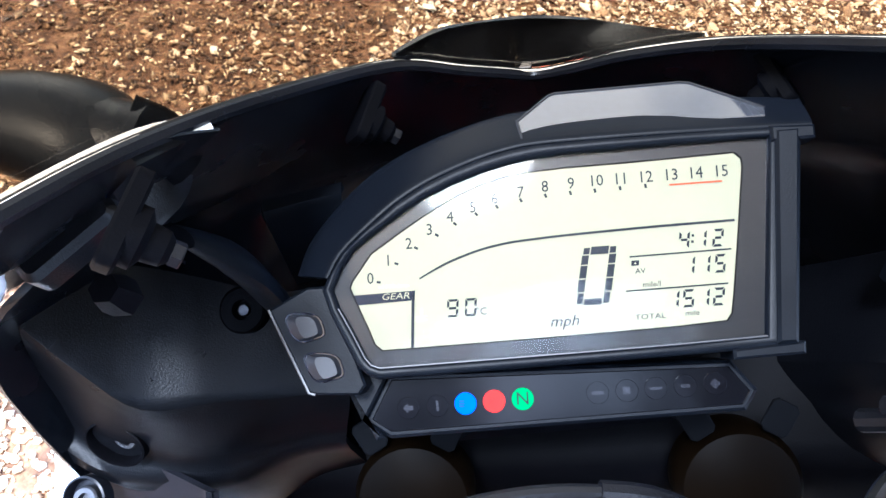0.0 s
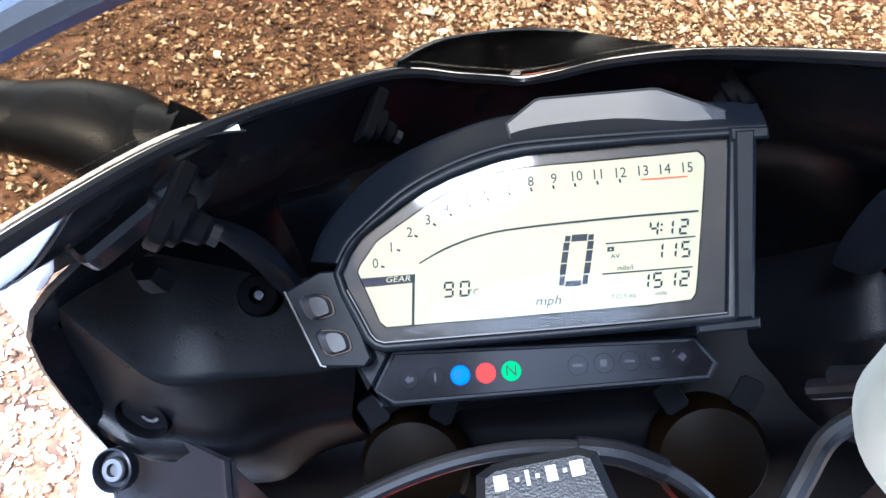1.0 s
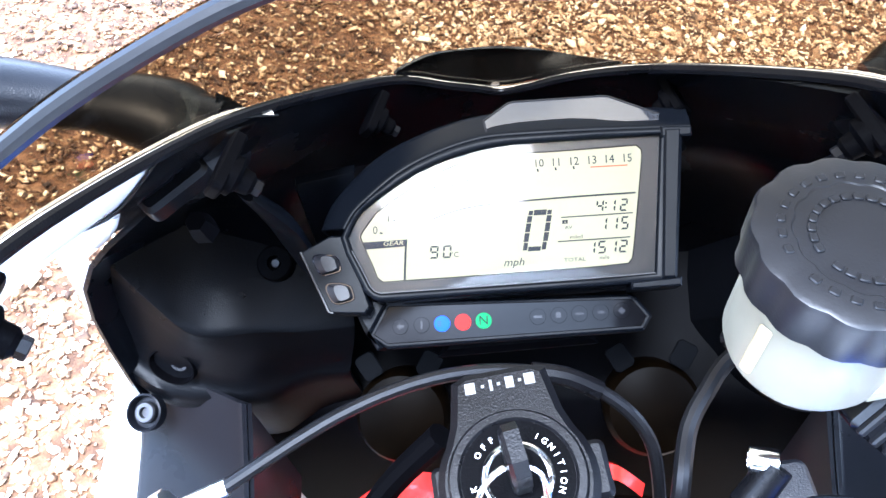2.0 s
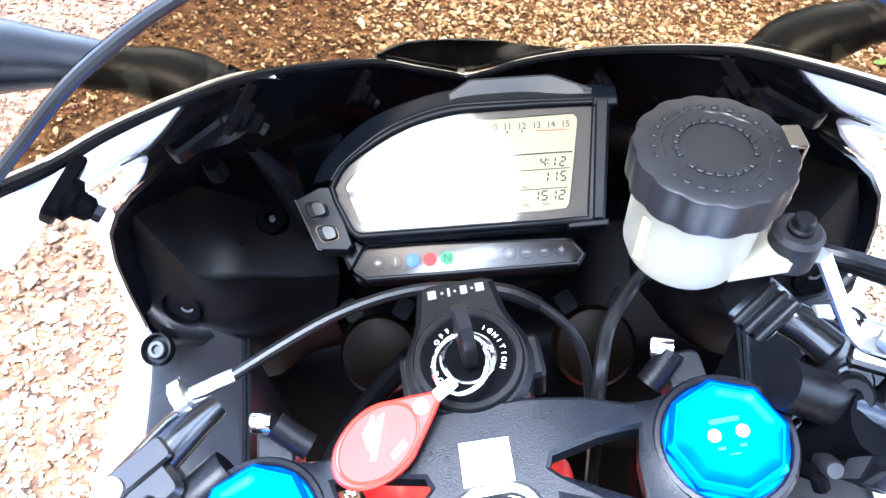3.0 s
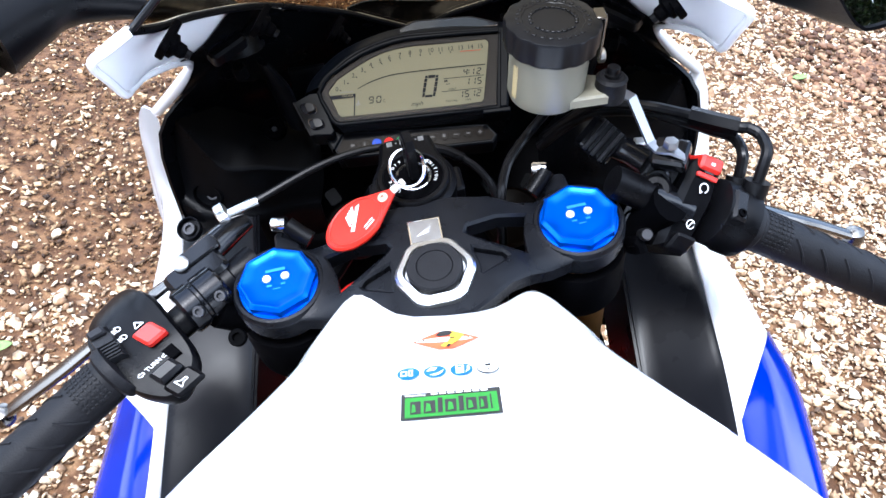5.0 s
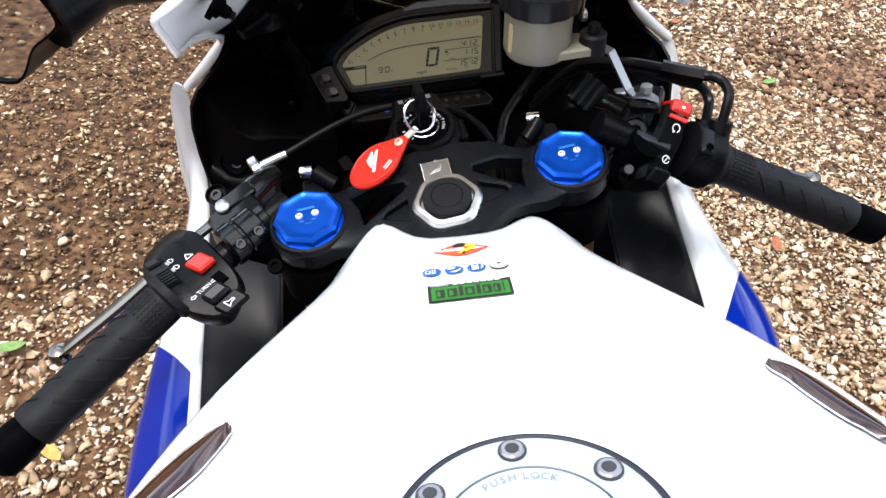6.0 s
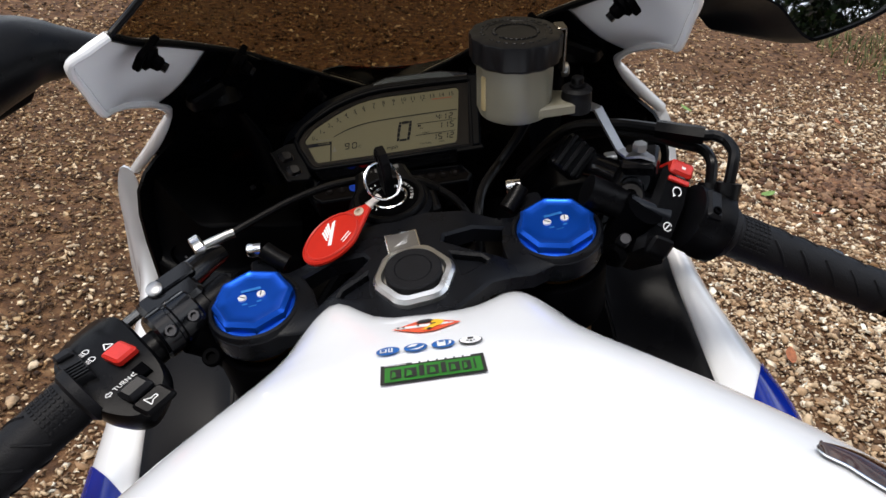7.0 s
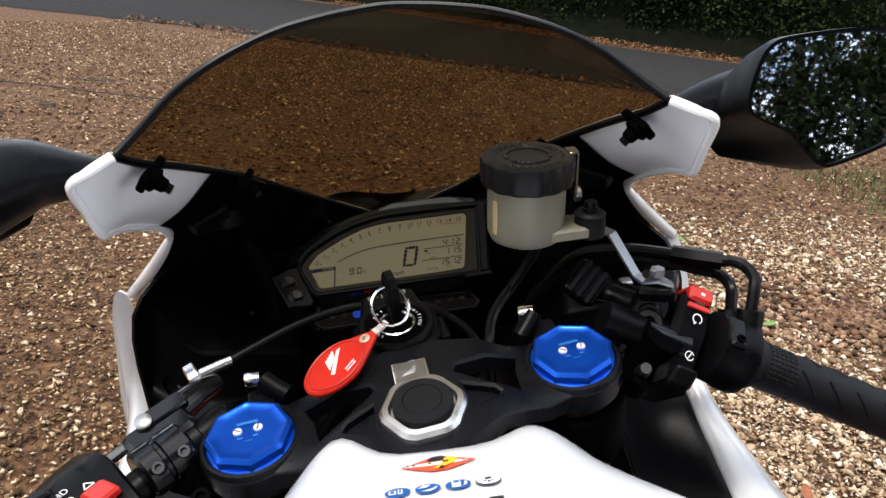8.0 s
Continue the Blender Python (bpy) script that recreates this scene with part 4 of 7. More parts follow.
    # arched stay and boxy bracket behind the hood
    part("rear_bracket", sheet([[(-0.119, 0.230, 0.911), (-0.105, 0.237, 0.907), (-0.090, 0.240, 0.907)], [(-0.117, 0.222, 0.907), (-0.104, 0.229, 0.903), (-0.090, 0.232, 0.903)], [(-0.117, 0.222, 0.865), (-0.104, 0.228, 0.861), (-0.090, 0.230, 0.862)]], 0.003, 4, 3, (0, 0, -1)), M_HOOD, clus)


make_instrument()

# ---- steering: top clamp, fork caps, stem nut ----
STEER = Matrix.Translation((-0.005, 0.0150, 0.8983)) @ pose(0, 0, 0, 8, -1.3, 0) @ pose(0, 0, 0, 0, 0, 8.4)


def gull(vf):
    out = []
    for p in vf[0]:
        t = min(1, max(0, (abs(p[0]) - 0.034) / 0.045))
        t = t * t * (3 - 2 * t)
        out.append(Vector((p[0], p[1], p[2] + 0.015 * (1 - t) - 0.004 * t)))
    return out, vf[1]


def arc_pts(cx, cy, r, a0, a1, n):
    return [(cx + r * math.cos(radians(a0 + (a1 - a0) * i / n)), cy + r * math.sin(radians(a0 + (a1 - a0) * i / n))) for i in range(n + 1)]


def make_clamp():
    half = [(0.0, 0.0330), (0.022, 0.0320), (0.046, 0.0290), (0.066, 0.0270), (0.078, 0.0275)] + arc_pts(0.1027, 0.002, 0.0315, 118, -112, 18) + [(0.075, -0.0310), (0.060, -0.0350), (0.045, -0.0430), (0.033, -0.0520), (0.018, -0.0600), (0.0, -0.0620)]
    outer = half + [(-x, y) for x, y in reversed(half[1:-1])]
    hole = [(0.0250, 0.0005), (0.0270, 0.0050), (0.0480, 0.0105), (0.0600, 0.0135), (0.0685, 0.0150), (0.0640, 0.0), (0.0625, -0.0165), (0.0560, -0.0150), (0.0290, -0.0035)]
    tri = [(0.0275, -0.0125), (0.0450, -0.0185), (0.0480, -0.0215), (0.0460, -0.0245), (0.0290, -0.0330), (0.0262, -0.0310)]
    cut = [hole, [(-x, y) for x, y in hole], tri, [(-x, y) for x, y in tri]]
    clamp = part("top_clamp", gull(plate(outer, -0.013, 0.0, 0.0018, cut)), M_CLAMP, bike, "satin black fork top clamp with cut-outs", m=STEER)
    for s in (-1, 1):
        part("pocket_floor", gull(quad([(x * s * 1.0, y) for x, y in inset([Vector(p) for p in tri], -0.0006)], -0.006)), M_CLAMP, clamp, m=STEER, smooth=0)
        # fork cap
        m = STEER @ Matrix.Translation((0.1027 * s, 0.0025, -0.005))
        oct_ = lambda a: 1.0 / max(math.cos((a % (math.pi / 4)) - math.pi / 8), 0.9)
        cap = part("fork_cap", join(lathe([(0.0266, -0.004), (0.0266, 0.0030), (0.0258, 0.0036)], 48), lathe([(0.0245, 0.0030), (0.0245, 0.0085), (0.0225, 0.0106), (0.0215, 0.0106), (0.0205, 0.0098), (0.0150, 0.0094), (0.001, 0.0092)], 48, oct_)), M_ANO, bike, "blue anodised octagonal fork cap with a dished top", m=m)
        for du in (-0.006, 0.0062):
            part("adjuster", lathe([(0.0028, 0.0085), (0.0028, 0.0104), (0.0024, 0.0108)], 14), M_SCREW, cap, "steel slotted adjuster screw", m=m @ Matrix.Translation((du, 0.0008, 0)))
            part("slot", moved(rbox(-0.0022, 0.0022, -0.0003, 0.0003, 0.0107, 0.0111, 0.0002, 0.0001), Matrix.Translation((du, 0.0008, 0)) @ pose(0, 0, 0, 0, 0, 20 + du * 9000)), M_STKBLACK, cap, m=m)
        for x0, x1, y0, y1 in ((-0.0065, 0.0065, 0.0055, 0.0078), (-0.0065, -0.0030, -0.0058, -0.0044), (0.0030, 0.0060, -0.0058, -0.0044), (-0.0025, 0.0025, -0.0085, -0.0078)):
            part("print_bar", quad([(x0, y0), (x1, y0), (x1, y1), (x0, y1)], 0.0100), M_ETCHBLUE, cap, m=m, smooth=0)
        # fork tube below
        part("fork_tube", lathe([(0.0255, -0.62), (0.0255, -0.008)], 32), M_GOLD, bike, "gold fork outer tube", m=m)
        part("clamp_collar", lathe([(0.0306, -0.017), (0.0312, -0.014), (0.0312, 0.0015), (0.0300, 0.0036), (0.0280, 0.0040), (0.0272, 0.0034), (0.0270, 0.0005)], 40), M_CLAMP, clamp, m=m)
        # pinch bolt ahead of the cap
        lug = part("pinch_lug", moved(rbox(-0.008, 0.010, -0.010, 0.012, -0.02, 0.002, 0.004, 0.0015), Matrix.Translation((0.0955 * s, 0.036, -0.006))), M_CLAMP, clamp, m=STEER)
        part("pinch_bolt", lathe([(0.0052, 0), (0.0052, 0.009), (0.0046, 0.010), (0.0028, 0.010), (0.0026, 0.006)], 18), M_CHROME, clamp, "bright pinch bolt", m=STEER @ axes((0.092 * s, 0.045, 0.006), (0, 0.3, 1), (-0.75 if s < 0 else -0.5, 0.35, 0.5)))
        part("pinch_boss", tube([STEER @ Vector((0.0915 * s, 0.0445, 0.0055)), STEER @ Vector((0.085 * s, 0.039, 0.001)), STEER @ Vector((0.078 * s, 0.034, -0.003))], 0.0062, 12, 2), M_BLACK, clamp)
    # stem nut
    m = STEER @ Matrix.Translation((0.0, -0.0275, 0.014))
    hexa = lambda a: 1.0 / max(math.cos((a % (math.pi / 3)) - math.pi / 6), 0.93)
    nut = part("stem_nut", lathe([(0.0240, -0.006), (0.0240, 0.0045), (0.0222, 0.0070), (0.0190, 0.0074), (0.0179, 0.0060), (0.0178, 0.004)], 48, hexa, 0.3), M_SILVER, bike, "bright steel hexagon stem nut", m=m)
    part("nut_washer", lathe([(0.0290, -0.003), (0.0290, -0.0002), (0.0282, 0.0004)], 40), M_CLAMP, nut, m=m)
    part("stem_plug", lathe([(0.0178, 0.003), (0.0178, 0.0095), (0.0168, 0.0105), (0.0118, 0.0105), (0.0114, 0.0099), (0.0108, 0.0105), (0.001, 0.0106)], 40), M_RUBBER, nut, "black rubber stem plug", m=m)
    # badge
    mb = STEER @ Matrix.Translation((-0.0005, 0.0068, 0.0152)) @ pose(0, 0, 0, 0, 0, -2)
    badge = part("badge", plate([(-0.0108, -0.0095), (0.0108, -0.0095), (0.0108, 0.0095), (-0.0108, 0.0095)], -0.0002, 0.0008, 0.0003), M_CHROME, bike, "square silver badge with a wing shape", m=mb)
    part("badge_face", quad([(-0.0098, -0.0085), (0.0098, -0.0085), (0.0098, 0.0085), (-0.0098, 0.0085)], 0.001), M_STEEL, badge, m=mb, smooth=0)
    part("wing_mark", join(*[quad([(-0.006 + 0.001 * k, -0.004 + 0.0006 * k), (0.002 + 0.0008 * k, -0.002 + 0.0022 * k), (0.003 + 0.0008 * k, -0.0012 + 0.0022 * k), (-0.0055 + 0.001 * k, -0.0034 + 0.0006 * k)], 0.0013) for k in range(4)]), M_PRINT, badge, m=mb, smooth=0)
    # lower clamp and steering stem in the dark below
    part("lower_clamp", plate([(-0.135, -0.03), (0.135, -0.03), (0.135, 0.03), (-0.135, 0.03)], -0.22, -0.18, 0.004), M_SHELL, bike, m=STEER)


make_clamp()


# ---- ignition switch ----
def make_ignition():
    m = STEER @ Matrix.Translation((0.0, 0.054, 0.0))
    body = arc_pts(0, 0, 0.0295, -60, 35, 10) + [(0.0215, 0.024), (0.0185, 0.041), (0.013, 0.0435), (-0.013, 0.0435), (-0.0185, 0.041), (-0.0215, 0.024)] + arc_pts(0, 0, 0.0295, 145, 240, 10)
    sw = part("ignition_switch", plate(body, -0.03, 0.0135, 0.003), M_BLACK, bike, "black ignition switch with white lettering", m=m)
    for s in (-1, 1):
        part("ear", moved(rbox(0.024 * s - 0.008, 0.024 * s + 0.010, -0.010, 0.012, -0.02, 0.006, 0.003, 0.002), Matrix()), M_BLACK, sw, m=m)
    part("rim", lathe([(0.0252, 0.013), (0.0252, 0.0165), (0.0242, 0.0180), (0.0216, 0.0180), (0.0206, 0.0172), (0.0130, 0.0168), (0.0128, 0.012)], 48), M_BLACK, sw, m=m)
    part("face", lathe([(0.0205, 0.0166), (0.0205, 0.0175), (0.0132, 0.0175), (0.0130, 0.0160)], 48), M_SHELL, sw, m=m)
    part("lock_barrel", lathe([(0.0103, 0.010), (0.0103, 0.0150), (0.0094, 0.0158), (0.001, 0.0160)], 40), M_LEVER, sw, "bright steel lock barrel", m=m)
    part("lock_ring", lathe([(0.0127, 0.012), (0.0127, 0.0176), (0.0120, 0.0180), (0.0108, 0.0170), (0.0105, 0.013)], 40), M_CHROME, sw, m=m)
    letters = []
    for word, a0, step in (("IGNITION", 54, -11.5), ("OFF", 142, -13), ("LOCK", 225, -13)):
        for i, ch in enumerate(word):
            a = a0 + step * i
            letters.append(moved(text(ch, 0.0032, 0.0), pose(0.0160 * math.cos(radians(a)), 0.0160 * math.sin(radians(a)), 0.0179, 0, 0, a - 90)))
    letters.append(moved(rbox(-0.0004, 0.0004, -0.0018, 0.0018, 0, 0.0002, 0.0003, 0.0001), pose(0, 0.0170, 0.0178)))
    part("lettering", join(*letters), M_PRINT, sw, "white printed words", m=m, smooth=0)
    for x, y0, w, h in ((-0.0135, 0.0345, 0.0040, 0.0045), (-0.0040, 0.0345, 0.0012, 0.0045), (0.0022, 0.0345, 0.0032, 0.0045), (0.0095, 0.0345, 0.0040, 0.0045), (-0.0072, 0.0362, 0.0012, 0.0012), (-0.0010, 0.0362, 0.0012, 0.0012), (0.0072, 0.0362, 0.0012, 0.0012)):
        part("mark_bar", quad([(x, y0), (x + w, y0), (x + w, y0 + h), (x, y0 + h)], 0.0138), M_GREYPRINT, sw, m=m, smooth=0)


make_ignition()


# ---- handlebars ----
HEADR = axes((0.225, 0.030, 0.873), (1, -0.10, -0.55), (0.25, -0.42, 0.80))
BARR = Matrix.Translation((0.002, 0.006, -0.002)) @ HEADR @ Matrix.Translation((-0.017, 0, 0))
PODR = Matrix.Translation((-0.003, 0, 0.001)) @ HEADR @ Matrix.Translation((-0.0556, 0.0003, 0.0046)) @ pose(0, 0, 0, 18, 0, 0) @ Matrix.Translation((0.057, -0.004, -0.0219))
BARL = axes((-0.2035, -0.0535, 0.8857), (-1, -0.85, -0.36), (-0.25, -0.42, 0.80))
PODL = axes((-0.205, -0.035, 0.872), (-1, -0.80, -0.30), (-0.25, -0.42, 0.80))


def along(vf):
    """Turned about z, laid along the bar."""
    return [Vector((p[2], p[0], p[1])) for p in vf[0]], vf[1]


def make_grip(m, s):
    m = m @ Matrix.Diagonal((1.12, 0.93, 0.93, 1) if s > 0 else (1, 0.93, 0.93, 1))
    grip = part("grip", along(lathe([(0.0165, 0.004), (0.0168, 0.012), (0.0166, 0.05), (0.0172, 0.085), (0.0166, 0.112), (0.0172, 0.114), (0.0180, 0.118), (0.0172, 0.124), (0.0120, 0.125)], 32)), M_RUBBER, bike, "black rubber handlebar grip with moulded slashes", m=m)
    part("flange", along(lathe([(0.0200, -0.002), (0.0205, 0.001), (0.0200, 0.004), (0.0175, 0.006)], 36)), M_RUBBER, grip, m=m)
    ridge = []
    for k in range(5):
        for a in (40, 130, 220, 310):
            c = [Vector((0.030 + 0.019 * k + t * 0.014, 0.0170 * math.cos(radians(a + (t - 0.5) * 55)), 0.0170 * math.sin(radians(a + (t - 0.5) * 55)))) for t in (0, 0.33, 0.67, 1)]
            ridge.append(tube(c, 0.0009, 5, 2))
    part("slash_ribs", join(*ridge), M_RUBBER, grip, m=m)
    knurl = []
    for i in range(6):
        for a in range(30, 151, 12):
            x = 0.010 + i * 0.0032
            knurl.append(moved(rbox(x - 0.0012, x + 0.0012, -0.0012, 0.0012, 0.0164, 0.0174, 0.0004, 0.0003, 1), pose(0, 0, 0, a - 90, 0, 0)))
    part("knurled_patch", join(*knurl), M_RUBBER, grip, m=m)["kind"] = "stuff"
    part("bar_end", along(lathe([(0.011, 0.120), (0.0155, 0.127), (0.0165, 0.135), (0.0160, 0.152), (0.0120, 0.156)], 24)), M_SHELL, grip, "black bar-end weight", m=m)


def make_right_controls():
    m = BARR
    make_grip(m, 1)
    part("handlebar", along(lathe([(0.011, -0.020), (0.011, 0.12)], 24)), M_BLACK, bike, "black clip-on handlebar tube", m=m)
    part("bar_root", along(lathe([(0.0115, -0.112), (0.0115, -0.060)], 24)), M_BLACK, bike, "black clip-on bar root", m=PODR @ Matrix.Translation((0, 0.002, 0.002)))
    pod_poly = [(-0.0700, -0.029), (-0.0460, -0.029), (-0.0450, 0.010), (-0.0465, 0.032), (-0.0500, 0.036), (-0.0650, 0.036), (-0.0690, 0.030)]

    def curl(vf):
        """The thumb end of the pod bends down."""
        return [Vector((p[0], p[1], p[2] - 0.8 * max(0, -0.013 - p[1]))) for p in vf[0]], vf[1]

    pod = part("switch_pod", curl(plate(pod_poly, -0.022, 0.0215, 0.004)), M_BLACK, bike, "black right-hand switch housing", m=PODR)
    part("engine_switch", rbox(-0.0655, -0.0485, 0.0285, 0.0385, 0.002, 0.0245, 0.002, 0.002), M_REDBTN, pod, "red engine stop switch", m=PODR)
    part("switch_mark", join(bar_strip((-0.0585, 0.0335), (-0.0555, 0.0335), 0.0018, 0.0247)), M_PRINT, pod, "faded white mark", m=PODR, smooth=0)
    part("stop_mark", bar_strip((-0.0600, 0.0277), (-0.0530, 0.0277), 0.0012, 0.0222), M_STKBLACK, pod, m=PODR, smooth=0)
    part("switch_bar", rbox(-0.0650, -0.0490, 0.0232, 0.0266, 0.020, 0.0228, 0.001, 0.0006), M_REDBTN, pod, "red stripe", m=PODR)
    arc = arc_pts(-0.0565, 0.0170, 0.0032, -60, 240, 12)
    part("run_symbol", join(*[bar_strip(a, b, 0.0008, 0.0219) for a, b in zip(arc, arc[1:])], quad([(-0.0585, 0.0125), (-0.0565, 0.0143), (-0.0592, 0.0148)], 0.0219)), M_PRINT, pod, "white open ring symbol", m=PODR, smooth=0)
    arc = arc_pts(-0.0575, -0.0090, 0.0030, 20, 350, 14)
    part("start_symbol", join(*[bar_strip(a, b, 0.0006, 0.0219) for a, b in zip(arc, arc[1:])], bar_strip((-0.0588, -0.0112), (-0.0572, -0.0088), 0.0006, 0.0219), bar_strip((-0.0578, -0.0092), (-0.0562, -0.0068), 0.0006, 0.0219)), M_PRINT, pod, "white start symbol", m=PODR, smooth=0)
    part("start_button", curl(moved(rbox(-0.0645, -0.0480, -0.0285, -0.0165, 0.010, 0.0255, 0.003, 0.002), Matrix())), M_BLACK, pod, "black start button", m=PODR)
    th = part("throttle_housing", along(lathe([(0.019, -0.030), (0.0232, -0.028), (0.0240, -0.016), (0.0252, -0.014), (0.0252, -0.004), (0.0225, -0.002), (0.019, -0.001)], 36)), M_BLACK, bike, "black throttle cable housing", m=m)
    part("cover_plate", rbox(-0.0265, -0.0155, -0.012, 0.010, 0.014, 0.0248, 0.002, 0.002), M_GREY, th, m=m)
    part("cover_screw", socket_bolt(0.003, 0.0022), M_SHELL, th, m=m @ Matrix.Translation((-0.0210, -0.007, 0.0242)))
    for a, b in (((0.2100, 0.0330, 0.880), (0.2170, 0.0440, 0.908)), ((0.2020, 0.0420, 0.879), (0.2095, 0.0560, 0.901))):
        a, b = Vector(a), Vector(b)
        boss = part("cable_boss", tube([a, a.lerp(b, 0.5), b], [0.0115, 0.0090, 0.0078], 14, 4), M_BLACK, th)
        d = (b - a).normalized()
        part("collar", tube([b - d * 0.004, b + d * 0.004], 0.0086, 14, 1), M_SHEATH, boss)
    # master cylinder and clip-on clamp
    low_, top_ = Vector((0.1378, 0.0422, 0.8855)), Vector((0.1527, 0.0530, 0.9120))
    m = axes((low_ + top_) / 2, top_ - low_, (-0.10, -0.80, 0.60))
    body = rounded([(-0.034, -0.004), (-0.032, -0.011), (-0.014, -0.0135), (0.006, -0.012), (0.026, -0.0145), (0.034, -0.010), (0.035, 0.008), (0.030, 0.0135), (0.010, 0.0125), (-0.012, 0.0145), (-0.030, 0.012)])
    mc = part("master_cylinder", plate(body, -0.024, -0.001, 0.004), M_PERCH, bike, "black front brake master cylinder", m=m)
    for x in (-0.0162, 0.0162):
        part("bolt_boss", lathe([(0.0085, -0.006), (0.0085, 0.0005), (0.0075, 0.0015), (0.0055, 0.0015), (0.0052, -0.001), (0.001, -0.001)], 24), M_PERCH, mc, m=m @ Matrix.Translation((x, 0, 0)))
        part("clamp_bolt", socket_bolt(0.0048, 0.003), M_DSTEEL, mc, m=m @ Matrix.Translation((x, 0, -0.0012)))
    part("bracket_lug", rbox(-0.013, 0.011, -0.010, 0.010, -0.012, 0.0, 0.003, 0.002), M_PERCH, mc, m=axes((0.1585, 0.0535, 0.9375), (0.85, -0.45, 0.1), (0.0, -0.45, 0.90)))
    part("piston_body", tube([(0.150, 0.066, 0.915), (0.140, 0.080, 0.915), (0.128, 0.090, 0.915)], [0.0105, 0.0095, 0.0085], 16, 4), M_PERCH, mc)
    part("bar_clamp", tube([(0.146, 0.046, 0.902), (0.158, 0.044, 0.897), (0.172, 0.041, 0.890)], [0.0135, 0.0125, 0.0125], 20, 3), M_PERCH, mc)
    part("clamp_nipple", lathe([(0.0045, 0), (0.0045, 0.012), (0.0035, 0.014)], 14), M_DSTEEL, mc, m=axes((0.1405, 0.030, 0.884), (1, 0, 0), (0.25, -0.65, 0.7)))
    cm2 = axes((0.1194, 0.0855, 0.924), (0.72, -0.30, -0.62), (-0.35, -0.55, 0.75))
    con = part("switch_connector", moved(rbox(-0.012, 0.012, -0.013, 0.013, -0.014, 0.006, 0.003, 0.002), Matrix()), M_PERCH, mc, "charcoal brake switch connector with ribs", m=cm2)
    for k in range(3):
        part("rib", moved(rbox(-0.0015, 0.0015, -0.0125, 0.0125, 0.005, 0.0085, 0.0008, 0.0008, 2), Matrix.Translation((-0.008 + 0.007 * k, 0, 0))), M_GREY, con, m=cm2)
    part("lever_pivot", lathe([(0.009, -0.012), (0.010, -0.010), (0.010, 0.008), (0.008, 0.010), (0.004, 0.010), (0.004, 0.008)], 20), M_BLACK, mc, m=axes((0.150, 0.050, 0.905), (1, 0, 0), (0.1, -0.55, 0.8)))
    co = part("clip_on_clamp", moved(lathe([(0.033, -0.075), (0.0345, -0.070), (0.0345, -0.035), (0.033, -0.030)], 36), STEER @ Matrix.Translation((0.1027, 0.0025, 0.0))), M_SHELL, bike, "black clip-on clamp round the fork")
    part("clip_arm", tube([(0.135, 0.045, 0.865), (0.150, 0.042, 0.892), (0.158, 0.036, 0.907)], 0.014, 12, 4), M_SHELL, co)
    part("lock_pin", tube([(0.131, 0.030, 0.878), (0.136, 0.024, 0.884), (0.139, 0.020, 0.878)], 0.004, 8, 3), M_SHELL, co)
    # brake lever
    lev = part("brake_lever", tube([(0.150, 0.078, 0.893), (0.180, 0.096, 0.872), (0.225, 0.108, 0.838), (0.278, 0.111, 0.810), (0.310, 0.108, 0.798), (0.340, 0.103, 0.787)], [0.009, 0.009, 0.009, 0.0095, 0.009, 0.008], 12, 5, 0.55), M_LEVER, bike, "polished aluminium brake lever")
    part("lever_ball", lathe([(0.002, -0.009), (0.0075, -0.006), (0.0092, 0), (0.0075, 0.006), (0.002, 0.009)], 16), M_LEVER, lev, m=Matrix.Translation((0.342, 0.1025, 0.786)))


make_right_controls()


def housing(poly, c, rings):
    """A moulded box: one outline lofted through rings of (height, scale, slip in y)."""
    n_ = len(poly)
    V = [Vector((c[0] + (x - c[0]) * k_, c[1] + (y - c[1]) * k_ + dy, z)) for z, k_, dy in rings for x, y in poly]
    F = [[r * n_ + i, r * n_ + (i + 1) % n_, (r + 1) * n_ + (i + 1) % n_, (r + 1) * n_ + i] for r in range(len(rings) - 1) for i in range(n_)]
    F += [list(range(n_))[::-1], [(len(rings) - 1) * n_ + i for i in range(n_)]]
    return V, F


